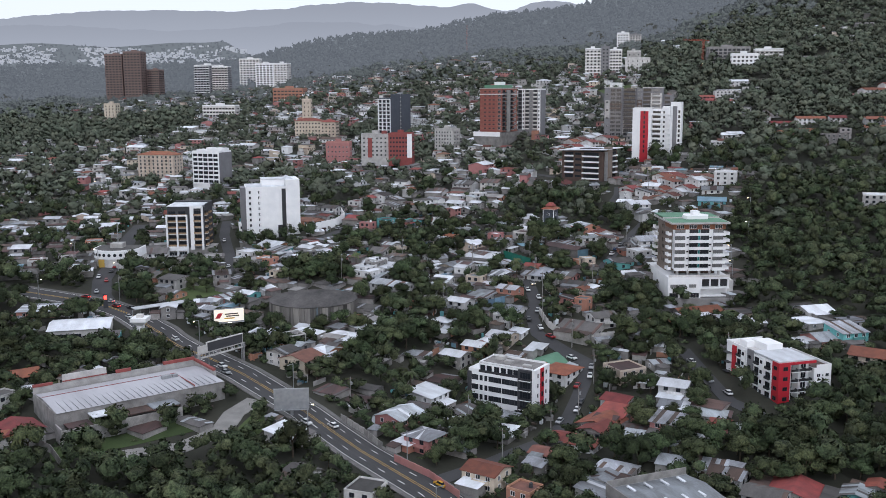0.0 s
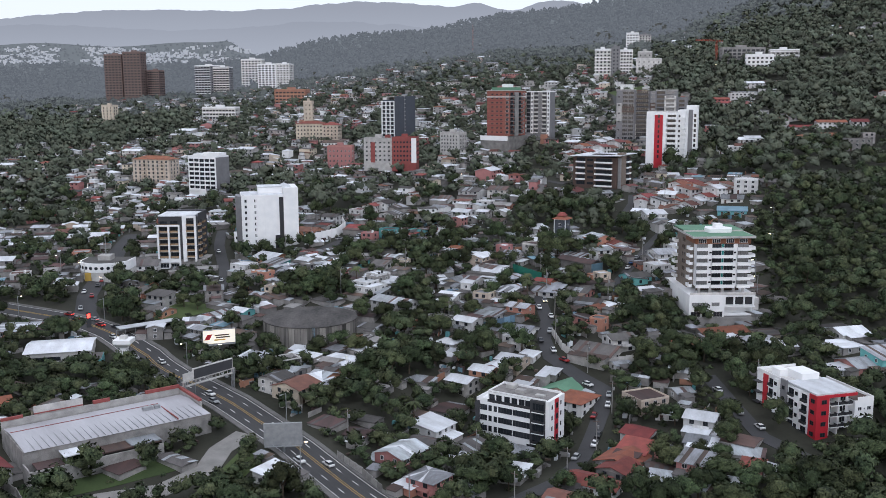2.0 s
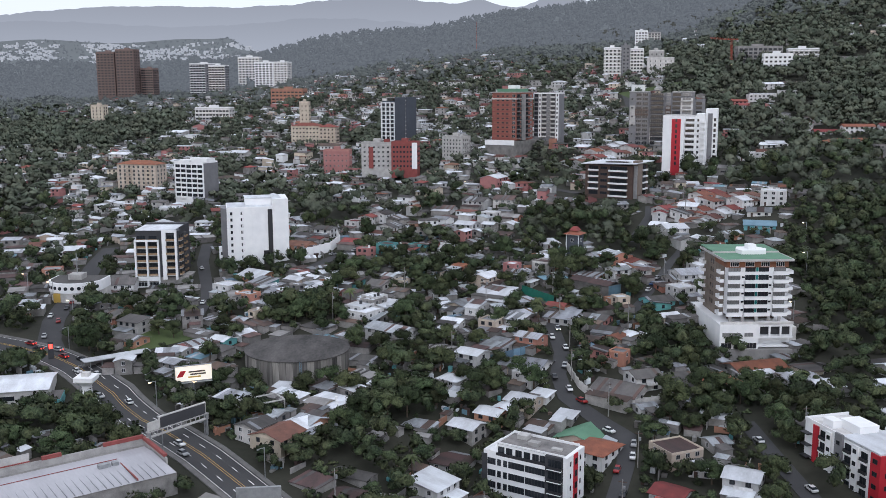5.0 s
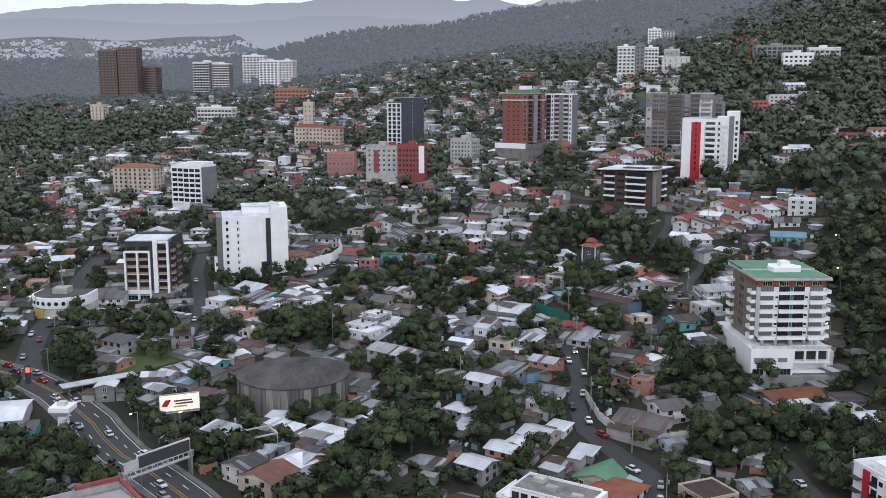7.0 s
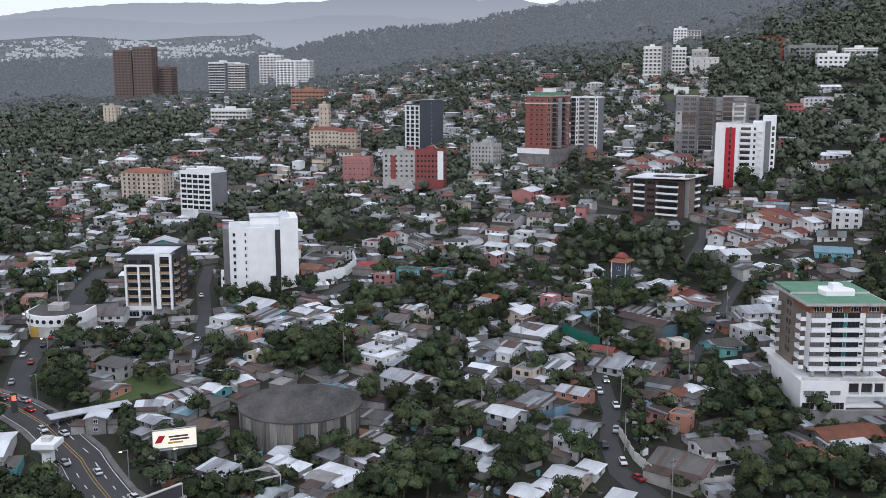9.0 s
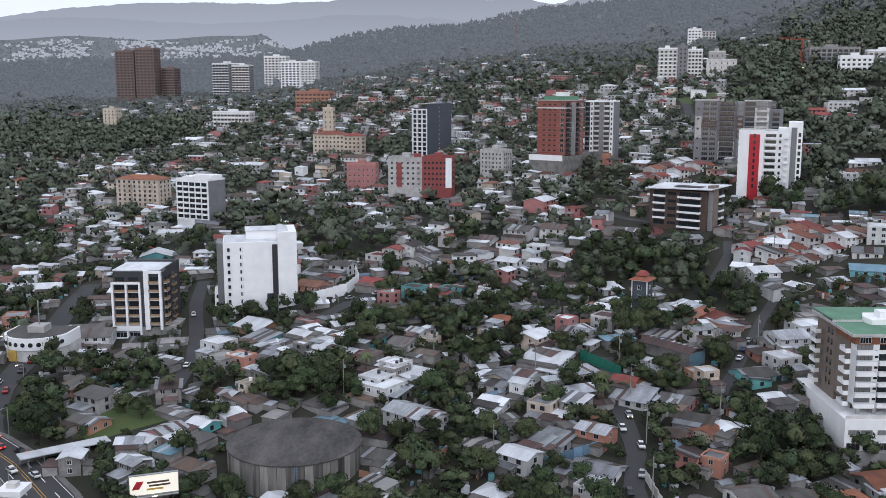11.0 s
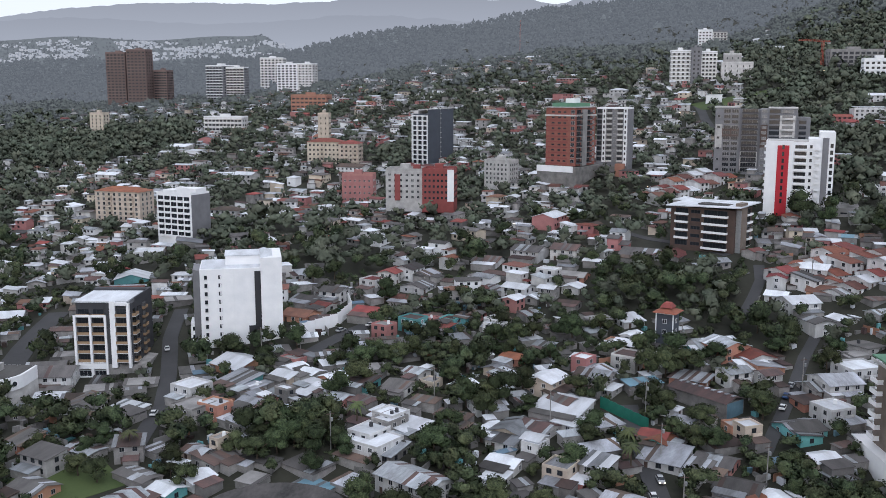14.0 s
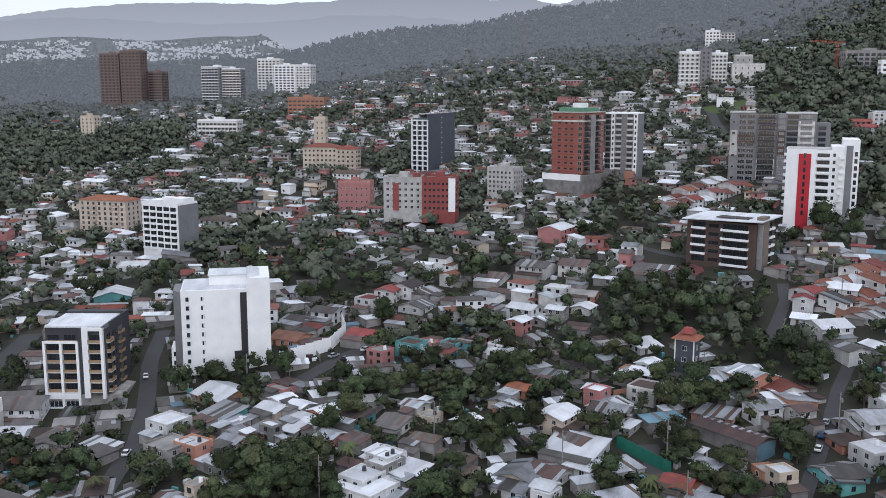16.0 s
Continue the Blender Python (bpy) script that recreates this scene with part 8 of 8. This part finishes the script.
tree(-34.4, 369.7, 1.22)
tree(-48.4, 375.0, 1.18)
tree(-67.1, 400.0, 1.03)
tree(-67.6, 457.6, 1.08)
tree(-49.7, 474.1, 1.23)
tree(-44.7, 482.9, 1.15)
tree(-14.7, 451.1, 0.93)
tree(-18.1, 436.3, 1.18)
tree(-14.3, 480.7, 0.89)
tree(-142.6, 405.9, 0.97)
tree(-147.6, 423.0, 1.23)
tree(-131.6, 406.3, 1.18)
tree(33.6, 245.0, 0.94)
tree(39.1, 249.2, 0.93)
tree(32.8, 254.4, 1.08)
tree(48.5, 263.7, 1.18)
tree(54.6, 257.8, 1.11)
tree(60.6, 262.1, 1.22)
tree(64.2, 264.2, 1.13)
tree(70.4, 256.3, 1.17)
tree(76.2, 262.7, 1.07)
tree(69.4, 268.6, 0.96)
tree(91.1, 270.8, 0.99)
tree(83.6, 259.8, 1.02)
tree(92.3, 261.4, 1.04)
tree(97.5, 258.8, 1.18)
tree(105.1, 262.7, 0.92)
tree(109.5, 258.1, 0.83)
tree(119.1, 264.2, 1.13)
tree(121.4, 257.6, 0.92)
tree(85.5, 246.8, 0.99)
tree(91.3, 246.6, 0.85)
tree(97.1, 246.4, 1.17)
tree(105.5, 248.0, 0.92)
tree(112.2, 247.7, 0.93)
tree(62.3, 285.3, 1.16)
tree(59.9, 289.8, 1.03)
tree(75.7, 281.1, 0.92)
tree(72.7, 273.4, 1.20)
tree(16.0, 276.6, 0.99)
tree(9.6, 279.6, 0.96)
tree(6.1, 271.4, 1.23)
tree(14.5, 289.8, 1.16)
tree(21.5, 277.0, 1.14)
tree(31.2, 276.5, 0.91)
tree(33.5, 433.7, 1.0, True, "palm")
tree(82.8, 460.9, 1.0, True, "palm")
tree(-41.2, 451.6, 1.0, True, "palm")
tree(-11.3, 321.6, 1.0, True, "palm")
tree(-118.5, 257.4, 1.0, True, "palm")
tree(33.0, 425.4, 1.0, True, "palm")
tree(110.2, 363.6, 1.0, True, "palm")
tree(-100.8, 433.6, 1.0, True, "palm")
tree(-80.4, 306.3, 1.0, True, "palm")
tree(141.0, 641.0, 1.9)
tree(152.0, 632.0, 1.2)

for k in range(70):
    p = along(AVENUE, 40 + 3.4 * k, (-11.5 if k % 2 else 11.5) + rnd.uniform(-2.5, 3))
    if p and free(p[0], p[1], 1.2) and rnd.random() < 0.8:
        tree(p[0], p[1], rnd.uniform(0.65, 1.15))
        take(p[0], p[1], 2)
tree(-77, 297, 1.5)
tree(-72, 304, 1.2)
for x, y, size in ((84, 326, 0.9), (85.5, 311, 1.0), (96, 340, 1.0), (97, 328, 0.85), (81, 297, 1.1), (98, 318, 0.7), (103, 283, 1.0), (94, 283, 0.9), (112, 286, 0.8), (122, 288, 0.9), (60, 342, 1.0), (72, 343, 0.9), (66, 349, 1.1), (70, 356, 1.2), (82, 336, 1.0), (57, 327, 0.8)):
    tree(x, y, size)

OPEN = ((-112, 420, 15, 13), (183, 926, 40, 14), (-100, 432, 12, 8), (-66, 284, 8, 14))


def lawn_here(x, y):
    return any(((x - a) / p) ** 2 + ((y - b) / q) ** 2 < 1 for a, b, p, q in OPEN)


for k in range(26000):
    y = 205 + 365 * rnd.random()
    x = rnd.uniform(-0.5 * y - 15, 0.5 * y + 15)
    s = rnd.uniform(0.6, 1.3)
    dense = wooded(x, y) or x > 0.33 * y or (x < -128 and 410 < y < 470)
    if not dense:
        s *= 0.92
        if noise.noise((x * 0.03, y * 0.03, 0)) > 0.12:
            s *= 0.68
    if any(((x - a) / p) ** 2 + ((y - b) / q) ** 2 < 1 for a, b, p, q in SLOPE_CLEAR):
        s *= 0.55
    if free(x, y, (1.5 if dense else 0.6) * s) and not lawn_here(x, y):
        take(x, y, (1.9 if dense else 1.35) * s)
        tree(x, y, s * (1.15 if dense else 1), y < 430 and s > 0.5)
SHRUBS = []
for k in range(16000):
    y = 230 + 370 * rnd.random()
    x = rnd.uniform(-0.48 * y, 0.42 * y)
    if len(SHRUBS) < 1900 and free(x, y, 0.3) and not lawn_here(x, y):
        take(x, y, 1.2)
        SHRUBS.append((x, y, gz(x, y) - 0.6, rnd.uniform(0.3, 0.55)))
for k in range(30000):
    y = 560 + 860 * rnd.random()
    x = rnd.uniform(-0.48 * y, 0.5 * y)
    wild = wooded(x, y) or x > 0.24 * y or x < -0.38 * y or (not slope_town(x, y) and noise.noise((x * 0.006, y * 0.004, 3.3)) < -0.12)
    s = rnd.uniform(0.9, 1.75) if wild else rnd.uniform(0.55, 1.25)
    if any(((x - a) / p) ** 2 + ((y - b) / q) ** 2 < 1 for a, b, p, q in SLOPE_CLEAR):
        s *= 0.5
    if free(x, y, (0.8 if wild else 0.9) * s) and not lawn_here(x, y):
        take(x, y, (2.1 if wild else 2.1) * s)
        (FOREST_TREES if y > 1120 else FAR_TREES if y > 660 else MID_TREES).append((x, y, gz(x, y), s))
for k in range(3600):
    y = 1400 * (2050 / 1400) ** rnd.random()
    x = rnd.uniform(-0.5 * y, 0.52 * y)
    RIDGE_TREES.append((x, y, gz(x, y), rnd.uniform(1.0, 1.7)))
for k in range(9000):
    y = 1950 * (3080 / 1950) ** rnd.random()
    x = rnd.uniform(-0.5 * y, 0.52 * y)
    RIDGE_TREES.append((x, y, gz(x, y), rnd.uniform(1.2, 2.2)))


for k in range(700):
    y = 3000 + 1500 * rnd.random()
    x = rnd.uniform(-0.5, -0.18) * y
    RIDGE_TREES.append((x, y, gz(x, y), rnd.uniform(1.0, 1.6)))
# the haze-paled leaf takes over gradually with distance
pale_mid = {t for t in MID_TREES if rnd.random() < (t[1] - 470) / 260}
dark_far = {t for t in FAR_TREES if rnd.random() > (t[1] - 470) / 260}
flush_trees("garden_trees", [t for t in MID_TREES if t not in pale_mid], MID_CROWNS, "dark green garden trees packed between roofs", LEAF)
flush_trees("garden_trees", [t for t in MID_TREES if t in pale_mid], MID_CROWNS, "garden trees packed between roofs, green paled to imitate haze", HAZYLEAF)
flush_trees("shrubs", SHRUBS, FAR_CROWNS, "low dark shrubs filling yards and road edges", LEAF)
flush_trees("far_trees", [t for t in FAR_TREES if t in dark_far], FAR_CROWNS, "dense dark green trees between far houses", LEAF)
flush_trees("far_trees", [t for t in FAR_TREES if t not in dark_far], FAR_CROWNS, "dense trees between far houses, green paled to imitate haze", HAZYLEAF)
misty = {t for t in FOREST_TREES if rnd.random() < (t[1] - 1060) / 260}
flush_trees("forest", [t for t in FOREST_TREES if t not in misty], FOREST_CROWNS, "forest beyond the town, green paled to imitate haze", HAZYLEAF)
# these crowns glow faintly, air haze painted on as emission
flush_trees("backdrop_forest", [t for t in FOREST_TREES if t in misty], FOREST_CROWNS, "dull green forest at the foot of the ridge, veiled in painted haze", haze("forest_haze", (0.085, 0.095, 0.08), 0.05))["kind"] = "structure"
# ridge crowns: near-black leaf, most of the grey is emitted haze
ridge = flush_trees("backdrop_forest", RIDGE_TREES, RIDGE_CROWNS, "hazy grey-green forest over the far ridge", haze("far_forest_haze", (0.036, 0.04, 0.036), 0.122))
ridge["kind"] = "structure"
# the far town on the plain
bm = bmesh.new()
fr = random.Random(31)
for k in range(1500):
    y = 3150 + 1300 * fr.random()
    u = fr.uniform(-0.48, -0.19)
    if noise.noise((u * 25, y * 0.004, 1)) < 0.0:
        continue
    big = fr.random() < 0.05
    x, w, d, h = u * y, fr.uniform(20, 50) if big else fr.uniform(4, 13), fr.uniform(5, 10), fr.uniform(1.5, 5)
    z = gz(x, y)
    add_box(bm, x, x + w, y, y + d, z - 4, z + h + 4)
# the boxes emit a little pale light as painted distance haze
tagged(part("backdrop_town", bm, haze("far_town_haze", (0.42, 0.42, 0.43), 0.12)), "pale far town spread over the plain, veiled in painted haze", "town", kind="structure")


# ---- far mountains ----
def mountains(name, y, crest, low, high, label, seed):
    """A far range with its haze painted as emission, paler towards its foot where the evening air is thickest."""
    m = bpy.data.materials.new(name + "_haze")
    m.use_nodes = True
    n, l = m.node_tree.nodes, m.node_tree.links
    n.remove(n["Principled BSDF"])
    # height picks the emitted haze colour, no lamp reaches this surface
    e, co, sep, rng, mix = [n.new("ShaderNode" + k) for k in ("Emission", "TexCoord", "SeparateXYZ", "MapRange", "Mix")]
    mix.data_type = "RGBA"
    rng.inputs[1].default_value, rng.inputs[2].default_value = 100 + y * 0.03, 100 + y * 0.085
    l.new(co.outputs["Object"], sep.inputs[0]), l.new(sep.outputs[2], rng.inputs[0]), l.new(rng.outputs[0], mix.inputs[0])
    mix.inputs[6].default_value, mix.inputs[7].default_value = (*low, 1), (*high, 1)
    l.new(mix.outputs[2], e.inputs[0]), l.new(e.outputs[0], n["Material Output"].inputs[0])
    bm = bmesh.new()
    rows = []
    for i in range(481):
        u = -0.62 + 1.24 * i / 480
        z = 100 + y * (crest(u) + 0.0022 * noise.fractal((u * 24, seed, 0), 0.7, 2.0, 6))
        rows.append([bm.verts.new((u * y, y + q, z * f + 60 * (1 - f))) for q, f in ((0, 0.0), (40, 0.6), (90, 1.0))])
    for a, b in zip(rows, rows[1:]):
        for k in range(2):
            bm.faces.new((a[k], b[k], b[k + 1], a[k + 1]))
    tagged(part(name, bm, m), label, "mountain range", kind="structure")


def hump(u, at, wide, high):
    return high * math.exp(-((u - at) / wide) ** 2)


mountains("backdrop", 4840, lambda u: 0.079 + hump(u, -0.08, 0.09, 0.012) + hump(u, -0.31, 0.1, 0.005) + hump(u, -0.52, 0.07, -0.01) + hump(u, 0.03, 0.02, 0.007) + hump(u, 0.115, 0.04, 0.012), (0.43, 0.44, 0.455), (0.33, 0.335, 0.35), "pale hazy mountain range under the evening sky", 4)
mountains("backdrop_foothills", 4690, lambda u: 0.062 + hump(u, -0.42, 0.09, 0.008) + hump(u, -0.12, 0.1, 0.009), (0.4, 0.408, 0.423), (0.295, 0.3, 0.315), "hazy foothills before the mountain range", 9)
